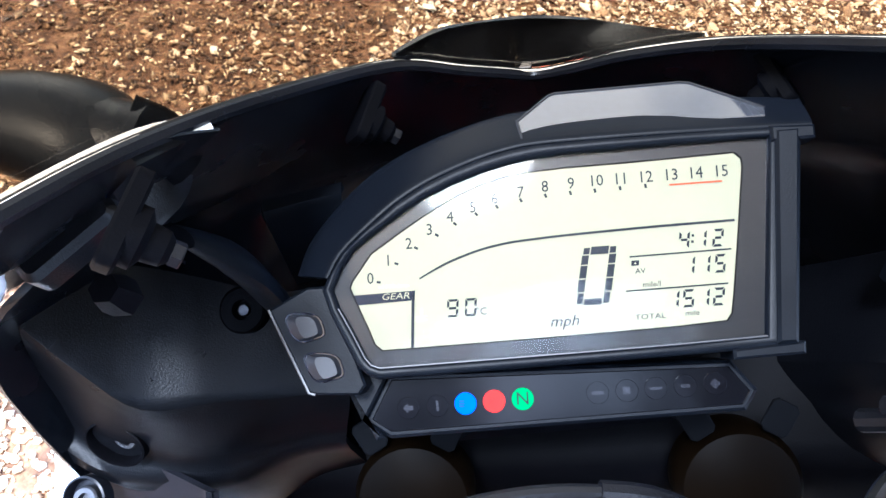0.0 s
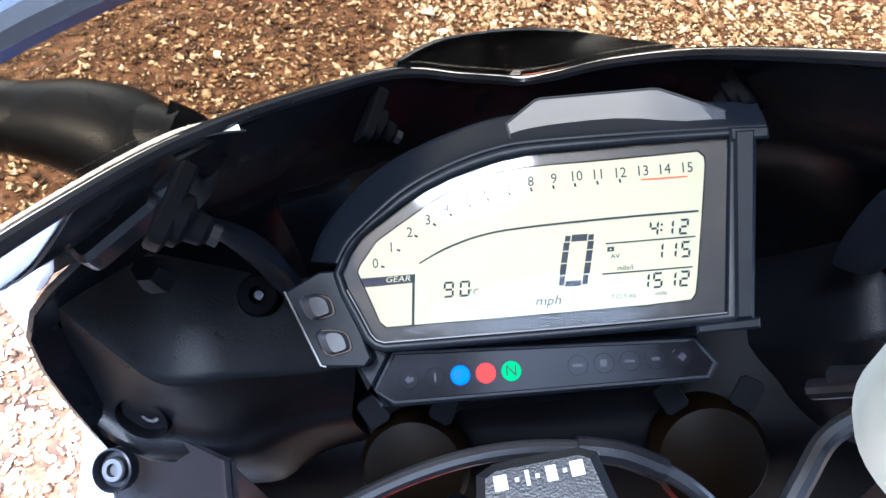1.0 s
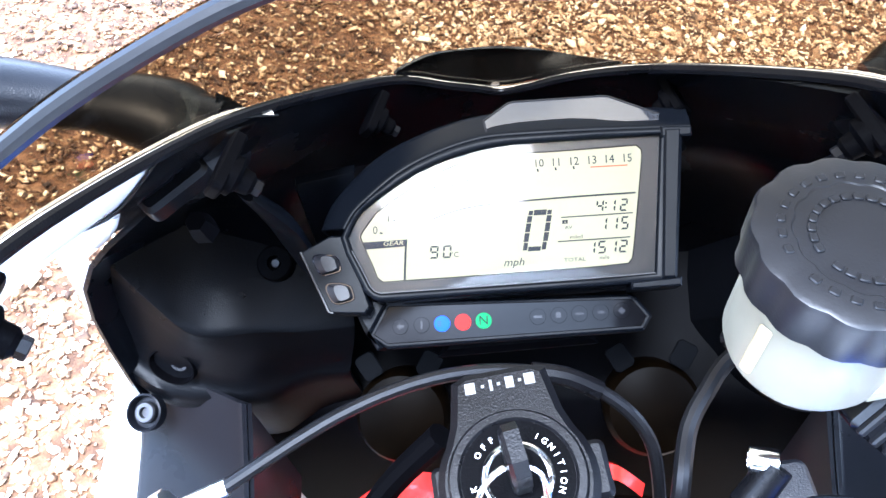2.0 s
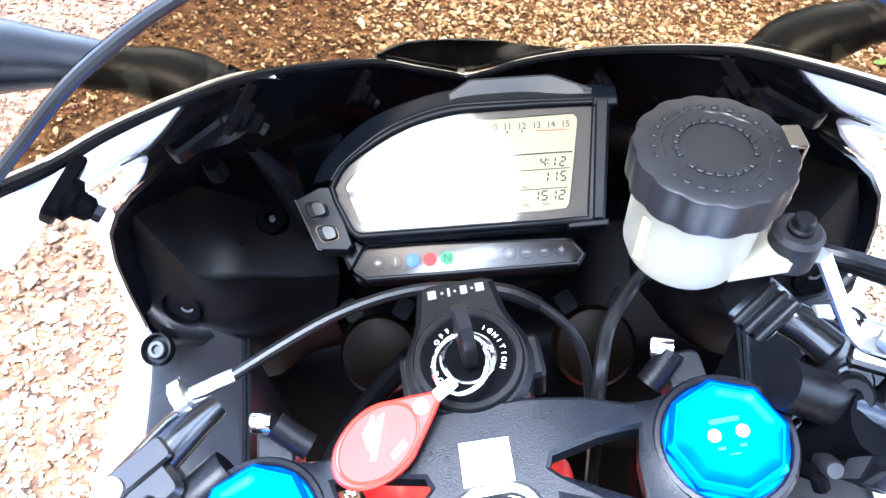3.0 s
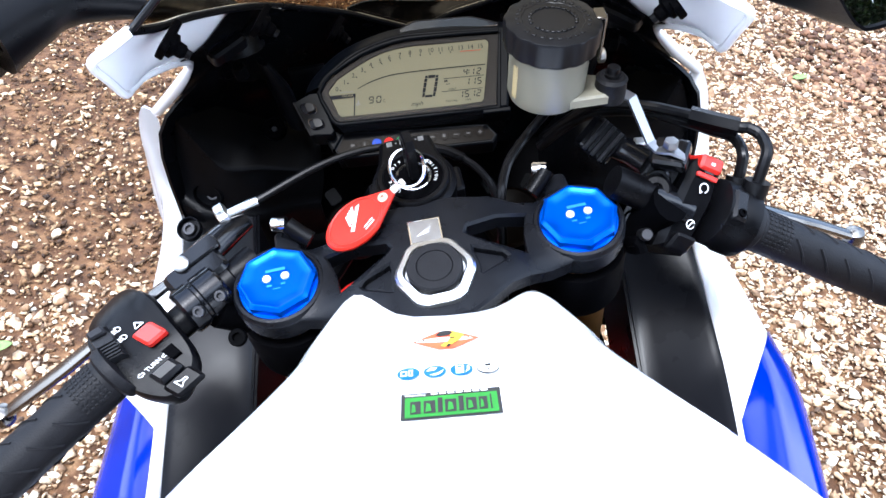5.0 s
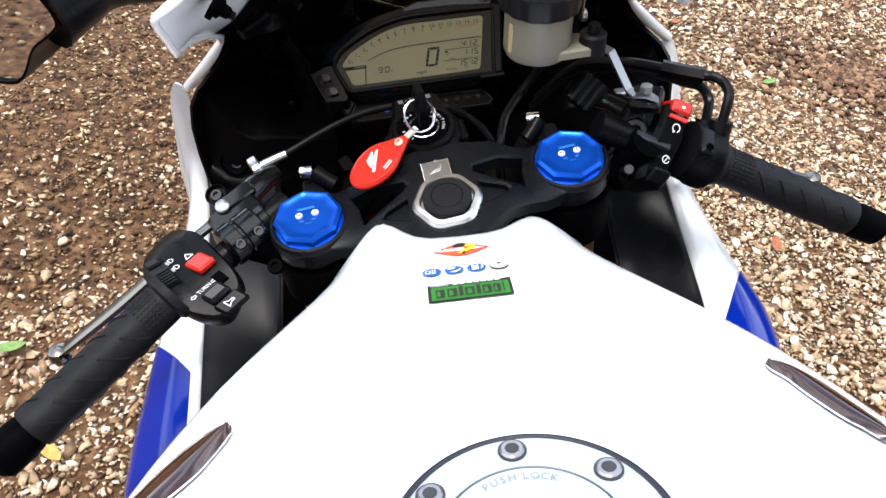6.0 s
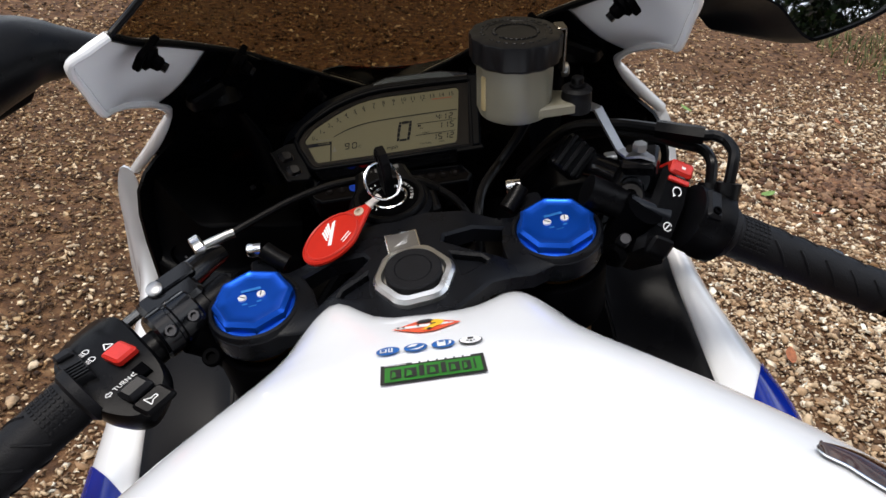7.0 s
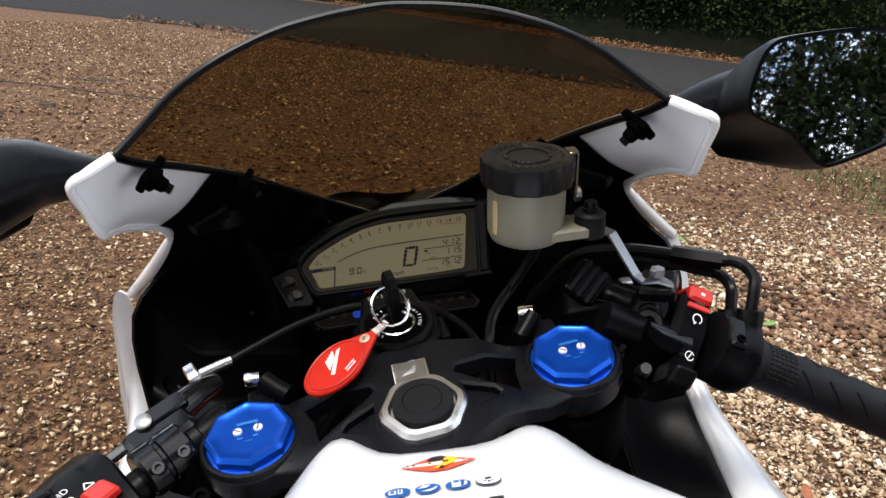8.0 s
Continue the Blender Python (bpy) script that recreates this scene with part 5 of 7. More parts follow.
def make_left_controls():
    m = BARL
    make_grip(m, -1)
    part("handlebar", along(lathe([(0.011, 0.0), (0.011, 0.12)], 24)), M_BLACK, bike, "black clip-on handlebar tube", m=m)
    poly = rounded([(-0.0435, -0.0300), (-0.0430, -0.0600), (-0.0370, -0.0660), (-0.0120, -0.0600), (0.0045, -0.0400), (0.0125, -0.0200), (0.0180, 0.0168), (0.0185, 0.0310), (0.0130, 0.0470), (0.0050, 0.0520), (-0.0110, 0.0450), (-0.0195, 0.0390), (-0.0250, 0.0300), (-0.0295, 0.0180), (-0.0345, 0.0)])
    LH = Matrix.Translation((0.0085, -0.005, 0.003)) @ PODL @ Matrix(((1, -0.28, 0, 0.001), (0, 0.86, 0, 0), (0, 0, 1, 0), (0, 0, 0, 1)))
    part("bar_root", along(lathe([(0.0105, -0.105), (0.0112, -0.103), (0.0112, -0.085), (0.0130, -0.084), (0.0130, -0.066), (0.0112, -0.065), (0.0112, -0.025)], 24)), M_BLACK, bike, "black clip-on bar root", m=PODL @ Matrix.Translation((0, 0, -0.006)))

    def slope(vf):
        """The upper face falls away towards both ends of the pod."""
        return [Vector((p[0], p[1], p[2] - 0.55 * max(0, -0.030 - p[1]) - 0.22 * max(0, p[1] - 0.013) - (0.35 * max(0, p[0] + 0.004) if p[1] < -0.022 else 0))) for p in vf[0]], vf[1]

    pod = part("switch_pod", slope(housing(poly, (-0.010, 0.0), ((-0.026, 0.60, -0.012), (-0.016, 0.86, -0.010), (-0.002, 0.97, -0.004), (0.010, 1.0, 0.0), (0.0150, 0.97, 0.0), (0.0175, 0.92, 0.0), (0.0180, 0.55, 0.0)))), M_BLACK, bike, "black left-hand switch housing with white symbols", m=LH)
    Zt = 0.0186
    part("hazard_button", moved(rbox(-0.0072, 0.0072, -0.0080, 0.0080, 0, 0.0075, 0.0024, 0.0018), Matrix()), M_REDBTN, pod, "square red hazard button", m=LH @ Matrix.Translation((-0.0184, 0.0037, 0.0175)))
    dm = LH @ Matrix.Translation((0.0010, -0.0140, 0.0140)) @ pose(0, 0, 0, 0, 0, -16)
    dip = part("dip_rocker", housing([(-0.0060, -0.0160), (0.0060, -0.0160), (0.0065, 0.0), (0.0060, 0.0160), (-0.0060, 0.0160), (-0.0065, 0.0)], (0, 0), ((-0.004, 1.05, 0), (0.0065, 1.0, 0), (0.0085, 0.88, 0))), M_GREY, pod, "ribbed dip switch", m=dm)
    for k in range(5):
        part("rib", rbox(-0.0056, 0.0056, -0.0008, 0.0008, 0, 0.0022, 0.0004, 0.0003, 1), M_GREY, dip, m=dm @ Matrix.Translation((0, 0.0005 + 0.0029 * k, 0.0078)))
    part("pass_switch", rbox(-0.0052, 0.0052, -0.0050, 0.0030, 0, 0.0050, 0.0016, 0.0014), M_BUTTON, dip, "grey flash switch", m=dm @ Matrix.Translation((0, -0.0105, 0.0070)))
    # flat plate: the well's shade is given by its black colour
    part("well_shade", plate([(-0.0205, 0.0175), (-0.0125, 0.0175), (-0.0115, 0.0285), (-0.0185, 0.0285)], 0.0120, 0.0178, 0.0006), M_SHELL, pod, "flat black square painted as the shade of a well", m=LH)
    part("indicator_switch", slope(moved(rbox(-0.0085, 0.0085, -0.0040, 0.0075, 0, 0.0075, 0.0025, 0.0025), pose(-0.0035, 0.0310, 0.0175))), M_GREY, pod, "grey indicator thumb switch", m=LH)
    part("horn_button", slope(moved(rbox(-0.011, 0.010, -0.006, 0.008, 0, 0.0055, 0.003, 0.002), pose(-0.0030, 0.0440, 0.0150))), M_BLACK, pod, "horn button", m=LH)

    def strokes(pts, w, z, closed=True):
        n_ = len(pts)
        return join(*[bar_strip(pts[i], pts[(i + 1) % n_], w, z) for i in range(n_ if closed else n_ - 1)])

    k = 0.0030
    part("symbol", strokes([(-0.0203 - k, -0.0125 + k * 0.7), (-0.0203 + k, -0.0125 + k * 0.7), (-0.0203, -0.0125 - k)], 0.0008, Zt), M_PRINT, pod, "white triangle", m=LH, smooth=0)
    for x, y in ((-0.0105, -0.0203), (-0.0082, -0.0115)):
        c = [(x + 0.0004, y + 0.002)] + arc_pts(x - 0.0004, y, 0.0022, 90, 270, 6) + [(x + 0.0004, y - 0.002)]
        part("symbol", join(strokes(c, 0.0006, Zt), *[bar_strip((x + 0.0012, y + d), (x + 0.0032, y + d), 0.0005, Zt) for d in (-0.0016, -0.0005, 0.0006, 0.0017)]), M_PRINT, pod, "white headlamp symbol", m=LH, smooth=0)
    part("turn_word", slope(moved(text("TURN", 0.0043, 0.0), pose(-0.0030, 0.0215, Zt, 0, 0, 180))), M_PRINT, pod, "white word TURN", m=LH, smooth=0)
    for x, d in ((-0.0120, -1), (0.0065, 1)):
        a = [(x + d * 0.0022, 0.0215), (x, 0.0198), (x, 0.0207), (x - d * 0.002, 0.0207), (x - d * 0.002, 0.0223), (x, 0.0223), (x, 0.0232)]
        part("symbol", slope(strokes(a, 0.0005, Zt)), M_PRINT, pod, "white arrow", m=LH, smooth=0)
    hx, hy = -0.0030, 0.0450
    part("symbol", slope(strokes([(hx - 0.0035, hy - 0.0008), (hx, hy - 0.0008), (hx + 0.003, hy - 0.0032), (hx + 0.003, hy + 0.0032), (hx, hy + 0.0010), (hx - 0.0035, hy + 0.0010)], 0.0006, 0.0208)), M_PRINT, pod, "white horn symbol", m=LH, smooth=0)
    # clutch perch, lever, adjuster
    pm_ = axes((-0.163, 0.013, 0.893), (-1, -0.9, -0.15), (-0.25, -0.42, 0.80))
    per = part("clutch_perch", rbox(-0.022, 0.019, -0.013, 0.012, -0.016, 0.0085, 0.006, 0.003), M_PERCH, bike, "glossy black clutch lever perch", m=pm_)
    part("perch_plate", rbox(-0.026, 0.006, -0.017, -0.004, 0.004, 0.0105, 0.003, 0.0012), M_PERCH, per, "flat pivot plate", m=pm_)
    part("perch_clamp", along(lathe([(0.0145, -0.016), (0.0165, -0.014), (0.0165, 0.000), (0.0150, 0.001), (0.0150, 0.003), (0.0165, 0.004), (0.0165, 0.014), (0.0145, 0.016)], 28)), M_PERCH, per, m=axes((-0.158, -0.002, 0.888), (-1, -0.9, -0.15), (-0.25, -0.42, 0.80)))
    for k in (-1, 1):
        part("clamp_bolt", socket_bolt(0.0040, 0.004), M_DSTEEL, per, m=axes((-0.148 + 0.006 * k, -0.014 + 0.006 * k, 0.897), (1, 0, 0), (0.3, -0.6, 0.7)))
    part("pivot_bolt", lathe([(0.0055, 0), (0.0055, 0.003), (0.004, 0.004)], 18), M_STEEL, per, "steel pivot bolt", m=axes((-0.171, 0.0168, 0.9030), (1, 0, 0), (-0.2, -0.4, 0.85)))
    lev = part("clutch_lever", tube([(-0.160, 0.022, 0.897), (-0.180, 0.012, 0.893), (-0.212, 0.000, 0.876), (-0.262, -0.012, 0.843), (-0.305, -0.020, 0.816), (-0.325, -0.023, 0.803)], [0.006, 0.0055, 0.0065, 0.0075, 0.007, 0.006], 12, 5, 0.55), M_LEVER, bike, "aluminium clutch lever with a ball end")
    part("lever_ball", lathe([(0.002, -0.009), (0.0075, -0.006), (0.0092, 0), (0.0075, 0.006), (0.002, 0.009)], 16), M_LEVER, lev, m=Matrix.Translation((-0.328, -0.024, 0.801)))
    part("perch_arm", tube([(-0.168, 0.022, 0.894), (-0.150, 0.046, 0.897), (-0.136, 0.062, 0.897)], [0.012, 0.011, 0.008], 12, 4, 0.8), M_PERCH, per)
    adj = part("cable_adjuster", moved(lathe([(0.0075, -0.004), (0.0092, -0.003), (0.0092, 0.003), (0.0075, 0.004)], 24, lambda a: 1 + 0.05 * math.cos(12 * a)), axes((-0.150, 0.062, 0.902), (0, -0.5, 0.9), (0.86, 0.45, 0.2))), M_SILVER, bike, "knurled steel clutch cable adjuster")
    part("adjuster_barrel", tube([(-0.146, 0.063, 0.903), (-0.134, 0.068, 0.905), (-0.126, 0.071, 0.906)], 0.0035, 10, 3), M_SILVER, adj)
    co = part("clip_on_clamp", moved(lathe([(0.033, -0.075), (0.0345, -0.070), (0.0345, -0.035), (0.033, -0.030)], 36), STEER @ Matrix.Translation((-0.1027, 0.0025, 0.0))), M_SHELL, bike, "black clip-on clamp round the fork")
    part("clip_arm", tube([(-0.128, 0.005, 0.850), (-0.138, 0.0, 0.868), (-0.150, -0.004, 0.880)], 0.013, 12, 4), M_SHELL, co)
    part("clip_bolt", socket_bolt(0.006, 0.004), M_SHELL, co, m=axes((-0.132, -0.030, 0.880), (1, 0, 0), (0, -0.5, 0.8)))


make_left_controls()

# ---- cables and hoses ----
CABLES = [
    ("clutch_cable", [(-0.128, 0.070, 0.906), (-0.083, 0.097, 0.912), (-0.045, 0.112, 0.912), (-0.009, 0.117, 0.906), (0.022, 0.112, 0.896), (0.042, 0.098, 0.878), (0.048, 0.080, 0.84)], 0.0029, M_SHEATH, "black ribbed clutch cable"),
    ("throttle_cable", [(0.217, 0.044, 0.908), (0.2215, 0.051, 0.922), (0.2244, 0.0585, 0.928), (0.2235, 0.071, 0.930), (0.2165, 0.077, 0.932), (0.209, 0.0785, 0.9325), (0.1805, 0.0922, 0.935), (0.150, 0.106, 0.936), (0.120, 0.125, 0.925), (0.09, 0.15, 0.88)], 0.0040, M_SHEATH, "black throttle cable"),
    ("throttle_cable", [(0.2095, 0.056, 0.901), (0.2120, 0.062, 0.912), (0.2129, 0.0665, 0.918), (0.2125, 0.078, 0.9195), (0.209, 0.0865, 0.919), (0.198, 0.090, 0.9215), (0.180, 0.095, 0.927), (0.150, 0.110, 0.928), (0.115, 0.130, 0.912), (0.085, 0.150, 0.87)], 0.0040, M_SHEATH, "black throttle cable"),
    ("brake_hose", [(0.098, 0.112, 0.955), (0.086, 0.118, 0.930), (0.072, 0.116, 0.912), (0.062, 0.105, 0.907), (0.053, 0.091, 0.902), (0.047, 0.068, 0.895), (0.046, 0.056, 0.86), (0.046, 0.05, 0.80)], 0.0036, M_SHEATH, "black brake fluid hose"),
    ("wiring_loom", [(-0.05, 0.12, 0.84), (-0.085, 0.105, 0.80), (-0.105, 0.07, 0.78), (-0.10, 0.03, 0.72)], 0.007, M_SHELL, "black wiring loom"),
]
for nm, pts, r, mt, lab in CABLES:
    c = part(nm, tube(pts, r, 10, 7), mt, bike, lab)
    if nm == "throttle_cable" and pts[0][0] > 0.212:
        part("ferrule", tube([(0.2105, 0.0778, 0.9325), (0.195, 0.0850, 0.9338), (0.1805, 0.0922, 0.935)], 0.0066, 6, 3), M_BLACK, c)
    if nm == "clutch_cable":
        part("cable_guide", tube([(-0.006, 0.117, 0.905), (0.008, 0.116, 0.902), (0.022, 0.112, 0.896)], 0.0042, 10, 3), M_BLACK, c)


# ---- brake fluid reservoir ----
RES = Matrix.Translation((0.0793, 0.0912, 0.9625)) @ pose(0, 0, 0, 0.5, 4, 3)


def make_reservoir():
    lobes = lambda a: 1 - 0.035 * abs(math.cos(7 * a)) ** 4
    res = part("brake_reservoir", lathe([(0.018, -0.002), (0.0235, 0.001), (0.0255, 0.006), (0.0258, 0.052)], 40), M_RES, bike, "translucent white brake fluid reservoir with a black cap", m=RES)
    part("cap", lathe([(0.0292, 0.0390), (0.0305, 0.0405), (0.0308, 0.0545), (0.0302, 0.0560), (0.0288, 0.0566), (0.0200, 0.0570), (0.0195, 0.0566), (0.001, 0.0566)], 84, lobes), M_CAP, res, "black scalloped screw cap", m=RES)
    part("sight_window", moved(rbox(-0.0022, 0.0022, -0.012, 0.012, 0, 0.0010, 0.001, 0.0005), axes((-0.0228, -0.0115, 0.020), (-0.55, 0.85, 0), (-0.85, -0.55, 0))), M_FLUID, res, "amber sight strip", m=RES @ pose(0, 0, 0, 0, 0, 0))
    marks = []
    for r in (0.0245, 0.0165):
        for k in range(26):
            a = k * (360 / 26) + (4 if r < 0.02 else 0)
            if k % 9 == 8:
                continue
            marks.append(moved(rbox(-0.0015, 0.0015, -0.0012, 0.0012, 0.0565, 0.0574, 0.0004, 0.0003, 1), pose(0, 0, 0, 0, 0, a) @ Matrix.Translation((0, r - 0.002, 0))))
    part("cap_texture", join(*marks), M_CAP, res, "moulded marks on the cap", m=RES)["kind"] = "stuff"
    arm = [(0.012, -0.0225), (0.030, -0.020), (0.044, -0.018), (0.050, -0.012), (0.050, -0.002), (0.044, 0.003), (0.030, 0.006), (0.018, 0.014)]
    part("mounting_arm", plate(arm, 0.004, 0.011, 0.0015), M_RES, res, "white plastic mounting arm", m=RES)
    part("grommet", lathe([(0.0105, 0.002), (0.0105, 0.010), (0.0100, 0.016), (0.0105, 0.017), (0.0085, 0.019)], 28), M_RUBBER, res, "black rubber grommet", m=RES @ Matrix.Translation((0.041, -0.009, 0)))
    part("fixing_bolt", lathe([(0.0055, 0.019), (0.0055, 0.021), (0.0042, 0.0215), (0.0042, 0.025), (0.0036, 0.0258)], 18), M_BLACK, res, m=RES @ Matrix.Translation((0.041, -0.009, 0)))
    part("cap_stop", join(moved(rbox(-0.001, 0.001, -0.006, 0.006, 0.026, 0.056, 0.0006, 0.0004, 1), pose(0.033, 0.004, 0)), moved(rbox(-0.006, 0.001, -0.006, 0.006, 0.0555, 0.0573, 0.0006, 0.0004, 1), pose(0.033, 0.004, 0))), M_LEVER, res, "steel cap retaining clip", m=RES)
    part("clip_screw", lathe([(0.005, 0), (0.005, 0.003), (0.0035, 0.004)], 14), M_SILVER, res, m=RES @ Matrix.Translation((0.034, 0.004, 0.026)) @ pose(0, 0, 0, 0, 90, 0))
    # steel bracket down to the master cylinder
    path = [(0.108, 0.0865, 0.9635), (0.130, 0.086, 0.9635), (0.1364, 0.0827, 0.9610), (0.1469, 0.0624, 0.9388), (0.151, 0.058, 0.937), (0.158, 0.054, 0.940), (0.166, 0.0494, 0.938)]
    side = [(0, 0.007), (0.001, 0.006), (0.0030, 0.0026), (0.0028, 0.0020), (0.0030, 0.004), (0.002, 0.006), (0.001, 0.006)]
    rows = [[(x + k * dx, y + k * dy, z) for (x, y, z), (dx, dy) in zip(path, side)] for k in (-1, 1)]
    br = part("reservoir_bracket", sheet(rows, 0.0018, 1, 1, (0, 0, -1)), M_STEEL, bike, "bent steel reservoir bracket", smooth=25)
    part("bracket_bolt", lathe([(0.005, 0), (0.005, 0.004), (0.0042, 0.005)], 6), M_STEEL, br, m=Matrix.Translation((0.157, 0.0525, 0.942)))
    part("bracket_tab", moved(rbox(-0.004, 0.004, -0.004, 0.004, 0, 0.006, 0.001, 0.001), Matrix.Translation((0.1454, 0.0818, 0.919))), M_ALU, br)


make_reservoir()


# ---- fuel tank ----
TANK = [  # y, top height, half width, foot height
    (-0.030, 0.850, 0.082, 0.80), (-0.033, 0.882, 0.090, 0.80), (-0.038, 0.897, 0.096, 0.79), (-0.048, 0.908, 0.105, 0.80), (-0.066, 0.9185, 0.110, 0.805), (-0.108, 0.935, 0.136, 0.82), (-0.150, 0.9475, 0.167, 0.83),
    (-0.200, 0.9625, 0.196, 0.84), (-0.260, 0.9795, 0.220, 0.85), (-0.330, 0.998, 0.230, 0.86), (-0.420, 1.008, 0.222, 0.86), (-0.520, 0.990, 0.190, 0.84), (-0.600, 0.94, 0.15, 0.80), (-0.640, 0.88, 0.13, 0.77)]


def tank_mid(y):
    """The tank's middle line runs a little askew."""
    return 0.0036 + 0.045 * max(-0.05 - y, 0)


def tank_top(x, y):
    x -= tank_mid(y)
    for a, b in zip(TANK, TANK[1:]):
        if b[0] <= y <= a[0]:
            t = (y - a[0]) / (b[0] - a[0])
            zt, w, zf = (a[i] + (b[i] - a[i]) * t for i in (1, 2, 3))
            q = min(abs(x) / w, 0.999)
            return zf + (zt - zf) * (1 - q ** 3.2) ** (1 / 3.2)
    return TANK[-1][1]


def make_tank():
    sm = catmull([(y, z, w) for y, z, w, f in TANK], 3)
    ft = catmull([(f, 0, 0) for y, z, w, f in TANK], 3)
    n = 44
    V, F = [], []
    for (y, zt, w), f in zip(sm, ft):
        zf = f[0]
        for i in range(n + 1):
            a = math.pi * i / n
            c, s = math.cos(a), math.sin(a)
            x = w * math.copysign(abs(c) ** (2 / 3.2), c)
            z = zf + (zt - zf) * max(s, 0) ** (2 / 3.2)
            lobe = math.exp(-((abs(x) - 0.0575) / 0.021) ** 2) * (0.031 if x < 0 else 0.024) * max(0, 1 - (-y - 0.028) / 0.06)
            V.append(Vector((x + tank_mid(y), y + lobe, z + (0.16 * lobe if x < 0 else 0))))
    k = len(sm)
    for j in range(k - 1):
        for i in range(n):
            a = j * (n + 1) + i
            F.append((a, a + 1, a + n + 2, a + n + 1))
    F.append(tuple(range(n + 1)))
    F.append(tuple(reversed(range((k - 1) * (n + 1), k * (n + 1)))))
    tank = part("fuel_tank", (V, F), M_WHITE, bike, "glossy white fuel tank with stickers and a round filler cap", smooth=60)

    def on_tank(poly, lift):
        """A thin decal that follows the tank's top."""
        out, fs = [], []
        for loop in poly:
            o = len(out)
            out += [Vector((x, y, tank_top(x, y) + lift)) for x, y in loop]
            fs.append(tuple(range(o, o + len(loop))))
        return out, fs

    def decal(name, loops, mt, lab="", lift=0.0006, rot=1.0, cx=0.0036, cy=-0.0773):
        r = radians(rot)
        L = [[(cx + x * math.cos(r) - y * math.sin(r), cy + x * math.sin(r) + y * math.cos(r)) for x, y in lp] for lp in loops]
        return part(name, on_tank(L, lift + 0.0009), mt, tank, lab, smooth=0)

    # diamond sticker: red halves either side of a white band, yellow shape and dark figures
    decal("diamond_sticker", [[(-0.0190, 0.0002), (-0.004, 0.0088), (0.004, 0.0088), (0.0190, 0.0002), (0.004, -0.0088), (-0.004, -0.0088)]], M_ORANGE, "red and yellow diamond sticker with a white band")
    decal("sticker_band", [[(-0.0165, 0.0012), (-0.004, 0.0022), (0.006, 0.0022), (0.0150, 0.0010), (0.0150, -0.0008), (0.006, -0.0020), (-0.004, -0.0020), (-0.0165, -0.0010)]], M_PRINT, lift=0.0009)
    decal("sticker_flame", [[(0.0015, 0.0078), (0.0070, 0.0066), (0.0100, 0.0030), (0.0080, -0.0010), (0.0040, -0.0040), (0.0010, -0.0076), (-0.0030, -0.0060), (0.0010, -0.0020), (0.0030, 0.0030)]], M_YELLOW, lift=0.0012)
    for loop in ([(-0.0060, 0.0042), (-0.0030, 0.0080), (0.0015, 0.0084), (0.0042, 0.0060), (0.0020, 0.0038), (-0.0030, 0.0028)], [(0.0012, -0.0046), (0.0030, -0.0056), (0.0012, -0.0082), (-0.0004, -0.0070)], [(0.0020, 0.0012), (0.0048, 0.0018), (0.0052, 0.0004), (0.0024, -0.0002)]):
        decal("sticker_shape", [loop], M_STKBLACK, lift=0.0015)
    for x in (-0.0155, -0.0125, -0.0045, 0.0125, 0.0145):
        decal("sticker_dot", [[(x - 0.0006, -0.0008), (x + 0.0006, -0.0008), (x + 0.0006, 0.0008), (x - 0.0006, 0.0008)]], M_STKBLACK if x < 0 else M_ORANGE, lift=0.0015)

    # four oval symbols
    def oval(cx, cy, a, b, n_=18):
        return [(cx + a * math.cos(2 * math.pi * i / n_), cy + b * math.sin(2 * math.pi * i / n_)) for i in range(n_)]

    def box(x0, x1, y0, y1):
        return [(x0, y0), (x1, y0), (x1, y1), (x0, y1)]

    for i, cx in enumerate((-0.0207, -0.0067, 0.0073, 0.0213)):
        cy = -0.0282
        if i < 3:
            ov = decal("oval_symbol", [oval(cx, cy, 0.0060, 0.0050)], M_STKBLUE, "blue oval pictogram sticker")
            marks = [[box(cx - 0.0040, cx - 0.0006, cy - 0.0024, cy + 0.0018), box(cx + 0.0002, cx + 0.0024, cy - 0.0026, cy + 0.0026)],
                     [[(cx - 0.0046, cy + 0.0002), (cx - 0.002, cy + 0.0034), (cx + 0.0014, cy + 0.0030), (cx - 0.0002, cy + 0.0006)], [(cx - 0.0032, cy - 0.0030), (cx + 0.0016, cy - 0.0016), (cx + 0.0046, cy + 0.0008), (cx + 0.0036, cy - 0.0018), (cx + 0.0010, cy - 0.0036)]],
                     [box(cx - 0.0030, cx + 0.0012, cy - 0.0034, cy + 0.0034), [(cx + 0.0020, cy - 0.0030), (cx + 0.0042, cy - 0.0010), (cx + 0.0042, cy + 0.0022), (cx + 0.0030, cy + 0.0022), (cx + 0.0030, cy - 0.0004)]]][i]
            inner = [[box(cx - 0.0033, cx - 0.0013, cy - 0.0017, cy + 0.0009), box(cx + 0.0009, cx + 0.0017, cy - 0.0020, cy + 0.0019)], [], [box(cx - 0.0020, cx + 0.0004, cy + 0.0012, cy + 0.0026)]][i]
        else:
            ov = decal("oval_symbol", [oval(cx, cy, 0.0061, 0.0050)], M_STKBLACK, "black and white oval pictogram sticker")
            marks = [oval(cx, cy, 0.0055, 0.0044)]
            inner = [[(cx - 0.0014, cy + 0.0004), (cx + 0.0014, cy + 0.0006), (cx + 0.0016, cy + 0.0028), (cx - 0.0016, cy + 0.0026)], box(cx - 0.0024, cx - 0.0010, cy - 0.0016, cy - 0.0008), box(cx - 0.0004, cx + 0.0006, cy - 0.0030, cy - 0.0012), box(cx + 0.0012, cx + 0.0022, cy - 0.0018, cy - 0.0010)]
